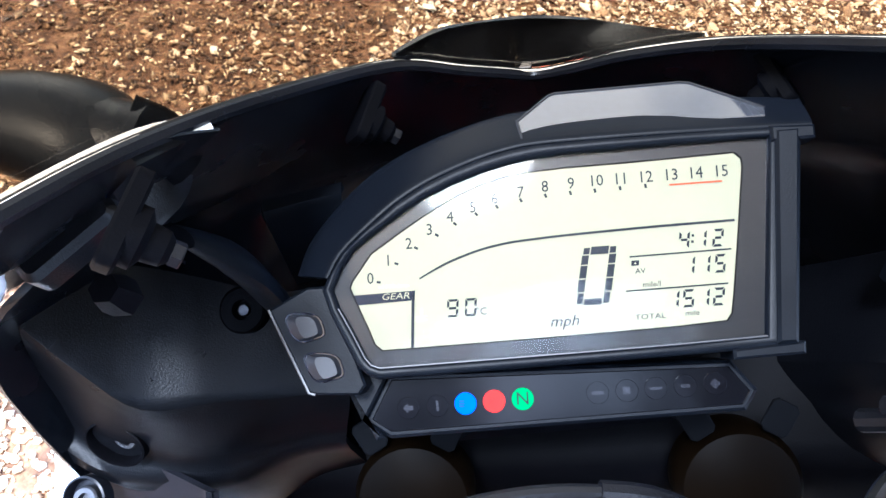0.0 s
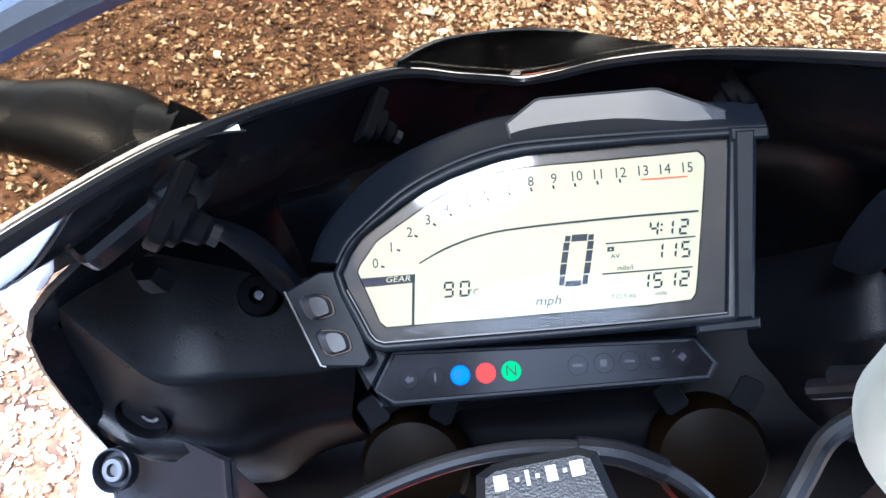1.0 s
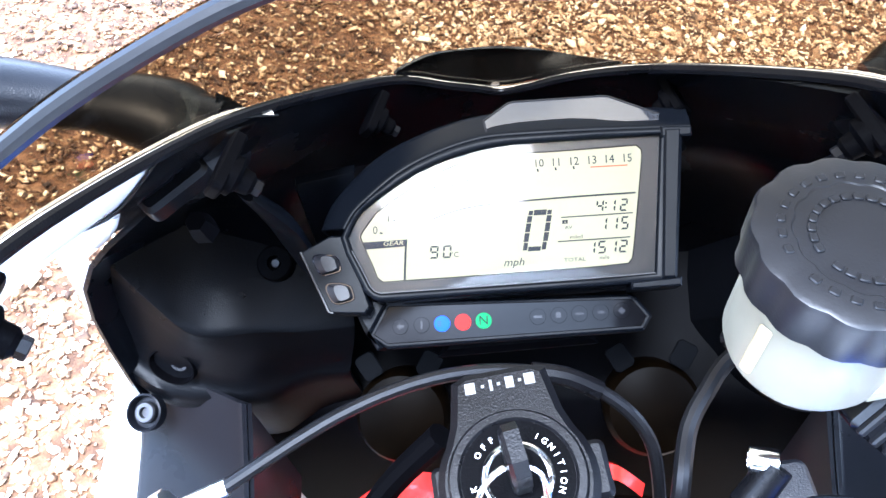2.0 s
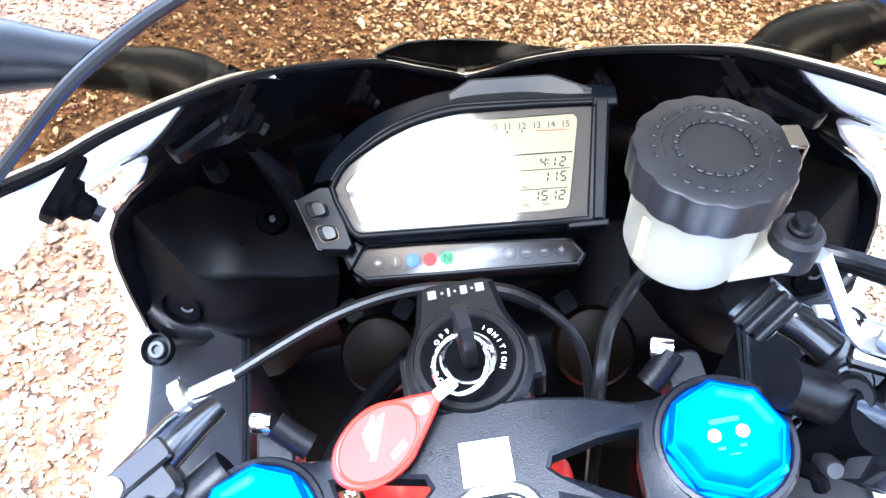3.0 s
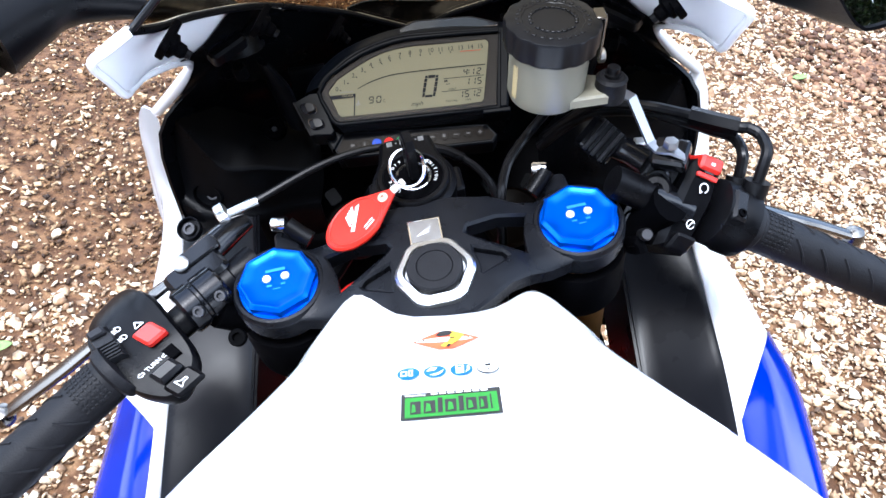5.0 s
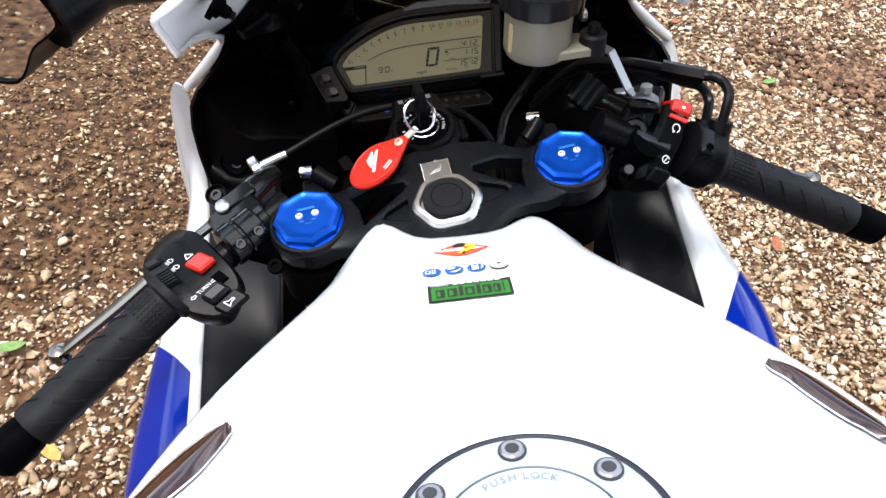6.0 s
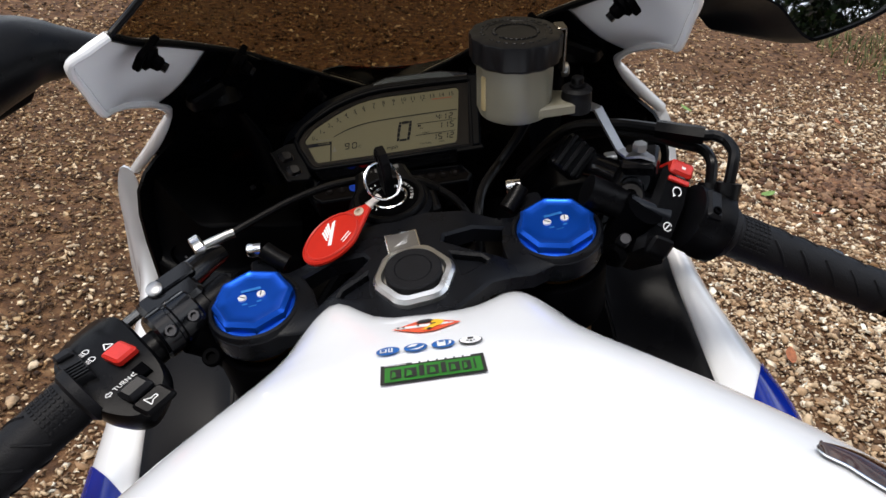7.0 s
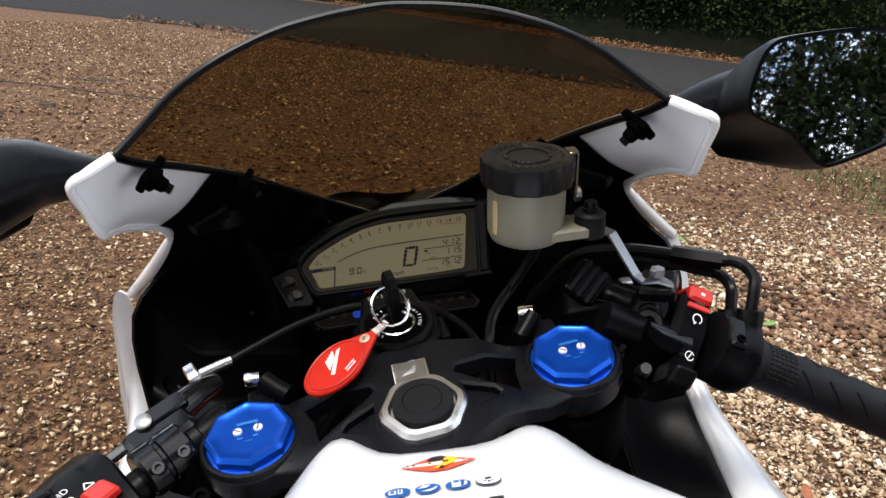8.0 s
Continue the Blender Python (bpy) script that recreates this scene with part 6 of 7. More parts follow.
        for lp in marks:
            decal("pictogram", [lp], M_PRINT, lift=0.0009)
        for lp in inner:
            decal("pictogram_line", [lp], M_STKBLUE if i < 3 else M_STKBLACK, lift=0.0012)
    # green warning label with a black border
    decal("label_border", [box(-0.0242, 0.0258, -0.0628, -0.0440)], M_STKBLACK, lift=0.0006)
    decal("green_label", [box(-0.0222, 0.0240, -0.0614, -0.0474)], M_GREEN, "green warning label with dark pictures", lift=0.0010)
    for x, w in ((-0.0195, 0.0052), (-0.0128, 0.0058), (-0.0058, 0.0024), (-0.0022, 0.0056), (0.0046, 0.0024), (0.0082, 0.0052), (0.0146, 0.0042)):
        decal("label_block", [box(x, x + w, -0.0594, -0.0506 if w > 0.003 else -0.0490)], M_STKBLACK, lift=0.0013)
    for x, w in ((-0.0189, 0.0022), (-0.0120, 0.0030), (-0.0010, 0.0030), (0.0090, 0.0026), (0.0152, 0.0018)):
        decal("label_figure", [[(x, -0.0586), (x + w, -0.0580), (x + w * 0.8, -0.0534), (x + w * 0.2, -0.0524)]], M_GREEN, lift=0.0016)
    decal("label_rule", [box(0.0202, 0.0210, -0.0596, -0.0492)], M_STKBLACK, lift=0.0013)
    wv, wf = text("WARNING", 0.0022, 0.0, "LEFT")
    part("label_heading", ([Vector((v.x - 0.0180, v.y - 0.1240, tank_top(v.x - 0.018, v.y - 0.1240) + 0.0024)) for v in wv], wf), M_PRINT, tank, "white word WARNING", smooth=0)
    for k in range(7):
        x = -0.0090 + 0.0042 * k
        decal("heading_bar", [box(x, x + 0.0032, -0.0464, -0.0452)], M_PRINT, lift=0.0012)
    # filler cap
    cm_ = axes((0.0153, -0.3105, 0.9905), (1, 0, 0), (0, 0.235, 0.972))
    cap = part("fuel_cap", lathe([(0.0546, -0.004), (0.0556, 0.0), (0.0556, 0.0030), (0.0546, 0.0040), (0.0384, 0.0043), (0.0381, 0.0030), (0.0374, 0.0030), (0.0371, 0.0044), (0.001, 0.0046)], 72), mat("silver_painted_cap", (0.40, 0.44, 0.48), 0.36, metal=0.35, var=0.04, scale=40, bump=0.15, bscale=1200), tank, "round silver fuel filler cap with socket bolts", m=cm_)
    part("cap_groove", lathe([(0.0383, 0.0036), (0.0372, 0.0036)], 72), M_STKBLACK, cap, m=cm_)
    part("cap_gasket", lathe([(0.0594, -0.008), (0.0600, 0.0), (0.0590, 0.0026), (0.0570, 0.0034), (0.0556, 0.0026)], 72), mat("dark_grey_gasket", (0.018, 0.019, 0.026), 0.4, spec=0.3, var=0.1, scale=60), cap, m=cm_)
    for k in range(7):
        a = radians(93 + k * 360 / 7)
        mm = cm_ @ Matrix.Translation((0.0478 * math.cos(a), 0.0478 * math.sin(a), 0.0034))
        # black ring: the shadow round each bolt is painted on the cap
        part("seat_shadow", lathe([(0.0064, 0.0006), (0.0063, 0.0014), (0.0054, 0.0014)], 24), M_STKBLACK, cap, m=mm)
        bolt = part("cap_bolt", lathe([(0.0054, 0), (0.0054, 0.0018), (0.0046, 0.0026), (0.0031, 0.0026), (0.0029, 0.0008)], 24), M_BOLT, cap, m=mm)
        part("socket", lathe([(0.0031, 0.0027), (0.0001, 0.0028)], 6), M_STKBLACK, bolt, m=mm)
    for word, a0 in (("PUSH", 119), ("LOCK", 88)):
        for i, ch in enumerate(word):
            a = a0 - 7.0 * i
            part("cap_letter", moved(text(ch, 0.0052, 0.0), pose(0.0325 * math.cos(radians(a)), 0.0325 * math.sin(radians(a)), 0.0049, 0, 0, a - 90)), M_ETCH, cap, m=cm_, smooth=0)
    for mid, w in (TRIM_L, TRIM_R):
        line = catmull(mid, 4)
        k = len(line)
        rows, rim = [[], [], [], [], []], [[], []]
        for j, q in enumerate(line):
            d = (line[min(j + 1, k - 1)] - line[max(j - 1, 0)]).normalized()
            nn = Vector((-d.y, d.x, 0))
            u = j / (k - 1)
            h = w * (4 * u * (1 - u)) ** 0.6 + 0.0006
            for r_, off in enumerate((-1, -0.5, 0, 0.5, 1)):
                e = q + nn * h * off
                rows[r_].append((e.x, e.y, tank_top(e.x, e.y) + 0.0028 + 0.0035 * (1 - off * off)))
            for r_, off in enumerate((-1, 1)):
                e = q + nn * (h + 0.0006) * off
                rim[r_].append((e.x, e.y, tank_top(e.x, e.y) + 0.0026))
        trim = part("side_trim", sheet(rows, 0.002, 2, 3, (0, 0, -1)), M_TRIM, tank, "dark brown glossy teardrop trim", smooth=60)
        part("trim_rim", tube(rim[0] + rim[1][::-1] + rim[0][:1], 0.0005, 6, 1), M_CHROME, trim, "bright rim")


TRIM_L = ([(-0.1225, -0.2180, 0), (-0.1348, -0.2310, 0), (-0.1443, -0.2404, 0), (-0.1592, -0.2530, 0), (-0.172, -0.266, 0), (-0.183, -0.284, 0)], 0.0130)
TRIM_R = ([(0.147, -0.2136, 0), (0.1589, -0.2205, 0), (0.1671, -0.2339, 0), (0.1745, -0.2472, 0), (0.1795, -0.2561, 0), (0.184, -0.268, 0)], 0.0100)
make_tank()

# ---- mirrors ----
def make_mirror(s):
    c = Vector((0.304, 0.130, 1.020)) if s > 0 else Vector((-0.342, 0.130, 1.010))
    m = axes(c, (1, 0.06 * s, 0.0), (-0.10 * s, -0.93, 0.33)) if s > 0 else axes(c, (1, -0.06, 0.0), (0.10, -0.97, 0.10))
    # m: x across, y up the glass, z towards the rider
    pts = [(-0.058, 0.004), (-0.050, 0.026), (-0.038, 0.041), (-0.018, 0.045), (0.035, 0.044), (0.062, 0.036), (0.066, 0.020), (0.060, -0.012), (0.045, -0.032), (0.0, -0.044), (-0.012, -0.042), (-0.020, -0.034), (-0.032, -0.018), (-0.052, -0.006)]
    pts = [(x * s, y) for x, y in pts]
    loop = catmull([(x, y, 0) for x, y in pts], 4, True)
    k = len(loop)
    V, F = [], []
    # housing lofted from the glass opening to the arm
    rings = [(1.045, 0.000, (0, 0), 0.0), (1.07, -0.008, (0, 0), 0.0), (1.02, -0.030, (-0.004 * s, -0.002), 0.0), (0.80, -0.055, (-0.018 * s, -0.006), 0.0), (0.45, -0.072, (-0.045 * s, -0.012), 0.0)]
    for sc, z, o, _ in rings:
        for p in loop:
            V.append(Vector((p.x * sc + o[0], p.y * sc + o[1], z)))
    for j in range(len(rings) - 1):
        for i in range(k):
            a, b = j * k + i, j * k + (i + 1) % k
            F.append((a, b, b + k, a + k))
    F.append(tuple(range((len(rings) - 1) * k, len(rings) * k)))
    # inner lip
    o = len(V)
    V += [Vector((p.x * 0.995, p.y * 0.99, 0.0)) for p in loop] + [Vector((p.x * 0.995, p.y * 0.99, -0.004)) for p in loop]
    for i in range(k):
        j = (i + 1) % k
        F += [(i, j, o + j, o + i), (o + i, o + j, o + k + j, o + k + i)]
    mir = part("mirror", (V, F), M_PAD, bike, "black mirror on a moulded arm", m=m, smooth=60)
    part("mirror_glass", ([Vector((p.x * 0.99, p.y * 0.985, -0.003)) for p in loop], [tuple(range(k))]), M_MIRROR, mir, "mirror glass reflecting trees", m=m, smooth=0)
    arm = [(0.134 * s, 0.206, 0.970), (0.158 * s, 0.208, 0.978), (0.188 * s, 0.210, 0.985), (0.218 * s, 0.206, 0.996), (0.250 * s, 0.196, 1.008), (0.275 * s, 0.180, 1.016)]
    if s < 0:
        arm += [(-0.305, 0.150, 1.014)]
    part("mirror_arm", tube(arm, [0.011, 0.012, 0.014, 0.018, 0.025, 0.031] if s > 0 else [0.014, 0.015, 0.015, 0.018, 0.026, 0.037, 0.046], 16, 6, 0.75), M_BLACK, mir, "black mirror arm")
    part("arm_foot", tube([(0.186 * s, 0.210, 0.984), (0.168 * s, 0.210, 0.979), (0.153 * s, 0.208, 0.972), (0.146 * s, 0.204, 0.962), (0.145 * s, 0.201, 0.950)], [0.014, 0.019, 0.022, 0.023, 0.025], 18, 6, 0.75), M_BLACK, mir, "flared foot of the mirror arm")
    if s < 0:
        part("foot_gasket", tube([(0.139 * s, 0.210, 0.972), (0.131 * s, 0.210, 0.966), (0.126 * s, 0.209, 0.957)], [0.013, 0.012, 0.010], 14, 4, 0.8), M_SHELL, mir, "rubber gasket under the foot")


make_mirror(1)
make_mirror(-1)

# ---- front mudguard, headlamp backs and what shows below ----
def make_lower():
    rows = []
    for a in (150, 125, 100, 75, 50, 25):
        y, z = 0.46 + 0.325 * math.cos(radians(a)), 0.32 + 0.325 * math.sin(radians(a))
        rows.append([(-0.075, y - 0.02 * math.cos(radians(a)), z - 0.055), (-0.062, y, z - 0.012), (-0.03, y, z + 0.004), (0.0, y, z + 0.008), (0.03, y, z + 0.004), (0.062, y, z - 0.012), (0.075, y - 0.02 * math.cos(radians(a)), z - 0.055)])
    g = part("front_mudguard", sheet(rows, 0.003, 4, 4, (0, 0, -1)), M_RED, bike, "glossy red front mudguard", smooth=60)
    t = []
    prof = [(0.20, -0.045), (0.235, -0.055), (0.27, -0.055), (0.297, -0.035), (0.305, 0.0), (0.297, 0.035), (0.27, 0.055), (0.235, 0.055), (0.20, 0.045)]
    V, F = [], []
    for j in range(48):
        a = 2 * math.pi * j / 48
        for r, x in prof:
            V.append(Vector((x, 0.46 + r * math.cos(a), 0.335 + r * math.sin(a))))
    for j in range(48):
        for i in range(len(prof) - 1):
            a, b = j * len(prof) + i, ((j + 1) % 48) * len(prof) + i
            F.append((a, a + 1, b + 1, b))
    w = part("front_wheel", (V, F), M_RUBBER, bike, "black front tyre")
    part("rim", [(p) for p in lathe([(0.03, -0.02), (0.20, -0.02), (0.20, 0.02), (0.03, 0.02)], 40)], M_SHELL, w, m=Matrix.Translation((0, 0.46, 0.335)) @ pose(0, 0, 0, 0, 90, 0))
    for s in (-1, 1):
        m = axes((-0.078 if s < 0 else 0.062, 0.158, 0.785), (1, 0, 0), (0, -0.62, 0.78))
        hl = part("headlamp_cover", lathe([(0.026, -0.02), (0.027, 0.0), (0.024, 0.006), (0.012, 0.009), (0.001, 0.009)], 32), M_BROWN, bike, "brown rubber headlamp cover, darkened to hold its shade", m=m)
        # fins are near black too, with their shade painted in
        for a in (60, 120):
            part("lamp_fin", moved(rbox(0.027, 0.042, -0.006, 0.006, 0.004, 0.006, 0.002, 0.0005, 1), pose(0, 0, 0, 0, 0, a)), mat("shaded_frosted_fin", (0.0012, 0.0013, 0.0016), 0.4, spec=0.02) if a == 60 and s < 0 else bpy.data.materials["shaded_frosted_fin"], hl, m=m)
    # added black sheet that stands for the shade below the instruments
    part("gap_filler", sheet([[(-0.225, 0.25, 0.80), (-0.12, 0.262, 0.79), (0, 0.27, 0.78), (0.12, 0.262, 0.79), (0.225, 0.25, 0.80)], [(-0.215, 0.185, 0.77), (-0.12, 0.195, 0.765), (0, 0.20, 0.76), (0.12, 0.195, 0.765), (0.215, 0.185, 0.77)], [(-0.18, 0.165, 0.735), (-0.11, 0.172, 0.735), (0, 0.175, 0.735), (0.11, 0.172, 0.735), (0.18, 0.165, 0.735)], [(-0.17, 0.17, 0.60), (-0.11, 0.175, 0.60), (0, 0.18, 0.60), (0.11, 0.175, 0.60), (0.17, 0.17, 0.60)]], 0.004, 4, 4, (0, 0, -1)), M_SHELL, bike, "added black sheet filling the gaps below the instruments", smooth=60)
    # red frame tube pieces glimpsed between the forks
    part("red_panel", sheet([[(-0.118, 0.140, 0.705), (-0.085, 0.148, 0.728), (-0.045, 0.140, 0.735)], [(-0.105, 0.110, 0.700), (-0.082, 0.112, 0.722), (-0.048, 0.108, 0.730)], [(-0.085, 0.080, 0.675), (-0.070, 0.080, 0.697), (-0.052, 0.080, 0.704)]], 0.004, 4, 4, (0, 0, -1)), M_RED, bike, "glossy red panel below the steering", smooth=60)
    part("red_panel", sheet([[(0.030, 0.148, 0.735), (0.045, 0.146, 0.735), (0.062, 0.140, 0.72)], [(0.03, 0.140, 0.730), (0.045, 0.139, 0.729), (0.060, 0.134, 0.714)]], 0.004, 4, 4, (0, 0, -1)), M_RED, bike, "glossy red panel below the steering", smooth=60)
    # dark engine mass and frame spars
    for s in (-1, 1):
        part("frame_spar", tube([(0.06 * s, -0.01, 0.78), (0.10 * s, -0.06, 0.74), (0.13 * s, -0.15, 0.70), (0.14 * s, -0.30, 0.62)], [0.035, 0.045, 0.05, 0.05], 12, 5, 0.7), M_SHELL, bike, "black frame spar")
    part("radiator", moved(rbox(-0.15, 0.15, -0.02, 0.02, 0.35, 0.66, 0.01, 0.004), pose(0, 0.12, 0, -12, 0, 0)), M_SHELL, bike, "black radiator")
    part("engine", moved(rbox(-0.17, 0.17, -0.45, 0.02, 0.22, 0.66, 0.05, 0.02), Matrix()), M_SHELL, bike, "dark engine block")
    part("seat", sheet([[(-0.13, -0.60, 0.86), (0, -0.60, 0.885), (0.13, -0.60, 0.86)], [(-0.16, -0.75, 0.80), (0, -0.75, 0.82), (0.16, -0.75, 0.80)], [(-0.13, -0.95, 0.82), (0, -0.95, 0.84), (0.13, -0.95, 0.82)]], 0.05, 4, 4, (0, 0, -1)), M_RUBBER, bike, "black seat")
    part("tail", sheet([[(-0.12, -0.9, 0.84), (0, -0.9, 0.88), (0.12, -0.9, 0.84)], [(-0.08, -1.1, 0.90), (0, -1.1, 0.93), (0.08, -1.1, 0.90)], [(-0.04, -1.25, 0.95), (0, -1.25, 0.96), (0.04, -1.25, 0.95)]], 0.06, 4, 4, (0, 0, -1)), M_WHITE, bike, "white tail fairing")
    V2 = [Vector((v.x * 1.6, v.y - 1.41, v.z)) for v in V]
    part("rear_wheel", (V2, F), M_RUBBER, bike, "black rear tyre")
    part("side_stand", tube([(-0.12, -0.25, 0.30), (-0.20, -0.33, 0.16), (-0.27, -0.40, 0.145)], 0.012, 10, 4), M_SHELL, bike, "black side stand")


make_lower()

# ---- ignition key on its ring with a red fob ----
keys = empty("key_ring", BIKE, "ignition key on a steel ring with a red oval fob", "key ring")
mk = STEER @ Matrix.Translation((0.0, 0.054, 0.019)) @ pose(0, 0, 0, 0, 0, -8)
kp = [(-0.0062, 0.002), (0.0062, 0.002), (0.0068, 0.010), (0.0085, 0.018), (0.0080, 0.028), (0.0045, 0.0325), (-0.0045, 0.0325), (-0.0080, 0.028), (-0.0085, 0.018), (-0.0068, 0.010)]
part("key_head", plate(kp, -0.0028, 0.0028, 0.0012, [arc_pts(0, 0.0255, 0.0028, 0, 330, 11)]), M_BLACK, keys, "black plastic key head", m=mk @ Matrix.Scale(1.15, 4) @ axes((0, 0, 0), (0.25, -1.0, 0.0), (-1.0, -0.25, 0)) @ Matrix.Rotation(0, 4, "X"))
part("key_blade", moved(rbox(-0.0032, 0.0032, -0.0012, 0.0012, -0.004, 0.004, 0.0006, 0.0003, 1), Matrix()), M_CHROME, keys, m=mk)
rc = Vector((-0.0150, 0.0480, 0.9455))
rm = axes(rc, (0.85, 0.35, -0.25), (-0.1, -0.75, 0.65))
part("split_ring", join(tube([rm @ Vector((0.0125 * math.cos(a), 0.0125 * math.sin(a), 0.0006 * math.cos(a))) for a in [2 * math.pi * i / 28 for i in range(29)]], 0.0009, 8, 1), tube([rm @ Vector((0.0123 * math.cos(a), 0.0123 * math.sin(a), -0.0012)) for a in [2 * math.pi * i / 28 for i in range(29)]], 0.0008, 8, 1)), M_CHROME, keys, "steel split ring")
ft_, fb_ = Vector((-0.0263, 0.0415, 0.9320)), Vector((-0.0705, 0.0148, 0.9120))
fm = axes((ft_ + fb_) / 2, fb_ - ft_, (-0.22, -0.30, 0.93))
fl = (fb_ - ft_).length / 2
fob_poly = [(-fl, 0.0022), (-fl, -0.0022), (-fl * 0.72, -0.0065)] + [(0.004 + (fl - 0.004) * math.cos(a) * (1.0 if math.cos(a) > 0 else 0.86), 0.0158 * math.sin(a)) for a in [radians(-130 + 260 * i / 26) for i in range(27)]] + [(-fl * 0.72, 0.0065)]
fob = part("fob", plate(fob_poly, -0.0016, 0.0016, 0.0012), M_FOB, keys, "red oval plastic fob with worn white print", m=fm)
part("fob_rim", tube([(fm @ Vector((0.004 + (fl - 0.006) * math.cos(a) * 0.92, 0.0140 * math.sin(a), 0.0018))) for a in [2 * math.pi * i / 36 for i in range(37)]], 0.0008, 6, 1), M_FOB, fob)
part("fob_eyelet", lathe([(0.0034, 0), (0.0034, 0.0012), (0.0016, 0.0014), (0.0014, 0.0004)], 18), mat("dull_brass_eyelet", (0.55, 0.45, 0.35), 0.4, metal=0.6), fob, m=fm @ Matrix.Translation((-fl * 0.72, 0, 0.0012)))
part("fob_tab", moved(rbox(-0.007, 0.004, -0.0026, 0.0026, -0.0008, 0.0010, 0.001, 0.0004), Matrix.Translation((-fl - 0.003, 0, 0))), mat("clear_tab", (0.55, 0.5, 0.47), 0.3), fob, m=fm)
pm = [quad([(-0.0055, -0.0085), (-0.0025, -0.0085), (0.0105, 0.0040), (0.0085, 0.0055)], 0.00175)] + [quad([(-0.001 + 0.0022 * k, -0.0105 + 0.001 * k), (0.0006 + 0.0022 * k, -0.0105 + 0.001 * k), (0.0035 + 0.0018 * k, -0.0035 + 0.0012 * k), (0.0025 + 0.0018 * k, -0.0030 + 0.0012 * k)], 0.00175) for k in range(4)] + [bar_strip((-0.006, 0.0085 - 0.002 * k), (0.002, 0.0100 - 0.002 * k), 0.0007, 0.00175) for k in range(2)]
part("fob_print", join(*pm), M_PRINT, fob, "worn white printed bars", m=fm, smooth=0)

# ---- ground, road, verge ----
M_SOIL = ramp_mat("sandy_soil", [(0.30, (0.032, 0.015, 0.007)), (0.48, (0.088, 0.042, 0.018)), (0.60, (0.145, 0.076, 0.034)), (0.75, (0.240, 0.143, 0.070))], 0.92, bump=0.9, bscale=70, island=False, scale=26.0, bdist=0.012)
M_STONE = ramp_mat("flint_gravel", [(0.0, (0.092, 0.053, 0.029)), (0.2, (0.265, 0.160, 0.084)), (0.45, (0.428, 0.292, 0.168)), (0.70, (0.551, 0.413, 0.261)), (0.88, (0.694, 0.583, 0.431)), (1.0, (0.857, 0.804, 0.651))], 0.65, bump=0.5, bscale=160, scale=60.0, bdist=0.002)
M_DULL = ramp_mat("darker_gravel", [(0.0, (0.028, 0.013, 0.005)), (0.3, (0.085, 0.042, 0.017)), (0.6, (0.20, 0.112, 0.048)), (0.85, (0.42, 0.29, 0.155)), (1.0, (0.74, 0.58, 0.39))], 0.75, bump=0.5, bscale=160, scale=60.0, bdist=0.002)
M_ROAD = ramp_mat("grey_asphalt", [(0.3, (0.013, 0.012, 0.011)), (0.5, (0.019, 0.0175, 0.0165)), (0.7, (0.030, 0.028, 0.026))], 0.9, bump=0.5, bscale=120, island=False, scale=9.0, spec=0.12)
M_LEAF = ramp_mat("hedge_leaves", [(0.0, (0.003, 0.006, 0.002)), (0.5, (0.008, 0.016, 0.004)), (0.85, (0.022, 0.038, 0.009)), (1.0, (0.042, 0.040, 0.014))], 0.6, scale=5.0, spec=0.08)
M_LITTER = ramp_mat("fallen_leaves", [(0.0, (0.045, 0.018, 0.007)), (0.5, (0.12, 0.052, 0.018)), (1.0, (0.22, 0.12, 0.05))], 0.8, scale=10.0)
M_BARK = mat("tree_bark", (0.06, 0.045, 0.035), 0.9, var=0.4, scale=12, bump=1.0, bscale=40)
M_GRASS = ramp_mat("verge_grass", [(0.0, (0.04, 0.065, 0.015)), (0.6, (0.08, 0.11, 0.03)), (1.0, (0.16, 0.14, 0.06))], 0.7, scale=6.0)


def make_ground():
    # one sheet to the horizon, with a finer middle
    xs = sorted(set([-400, -120, -40, -15] + [round(-8 + 0.25 * i, 3) for i in range(65)] + [15, 40, 120, 400]))
    ys = sorted(set([-400, -120, -40, -15] + [round(-6 + 0.25 * i, 3) for i in range(85)] + [25, 40, 120, 400]))
    V = [Vector((x, y, 0.010 * noise.noise(Vector((x * 1.3, y * 1.3, 0))) - 0.004 if abs(x) < 9 and -7 < y < 16 else -0.01)) for y in ys for x in xs]
    w = len(xs)
    F = [(j * w + i, j * w + i + 1, (j + 1) * w + i + 1, (j + 1) * w + i) for j in range(len(ys) - 1) for i in range(w - 1)]
    g = new("ground", mesh("ground", V, F, M_SOIL, 60))
    return tagged(g, "brown sandy ground strewn with flint gravel", "ground", kind="structure")


make_ground()

ROAD_NEAR = [(-30, 16.5), (-12, 12.8), (-5.5, 11.6), (-2.87, 11.1), (-1.0, 10.2), (1.2, 9.0), (3.28, 7.7), (6, 5.0), (11, -2), (20, -16)]
ROAD_FAR = [(-28, 30), (-10, 24), (-3.5, 21.5), (-0.5, 19.6), (2.0, 17.2), (4.2, 14.6), (6.3, 12.8), (10, 9.6), (16, 1.5), (25, -12)]


def spline_at(pts, t):
    P = [Vector((x, y, 0)) for x, y in pts]
    k = min(int(t), len(P) - 2)
    f = t - k
    a, b, c, d = P[max(k - 1, 0)], P[k], P[k + 1], P[min(k + 2, len(P) - 1)]
    return 0.5 * (2 * b + (c - a) * f + (2 * a - 5 * b + 4 * c - d) * f * f + (3 * b - a - 3 * c + d) * f ** 3)


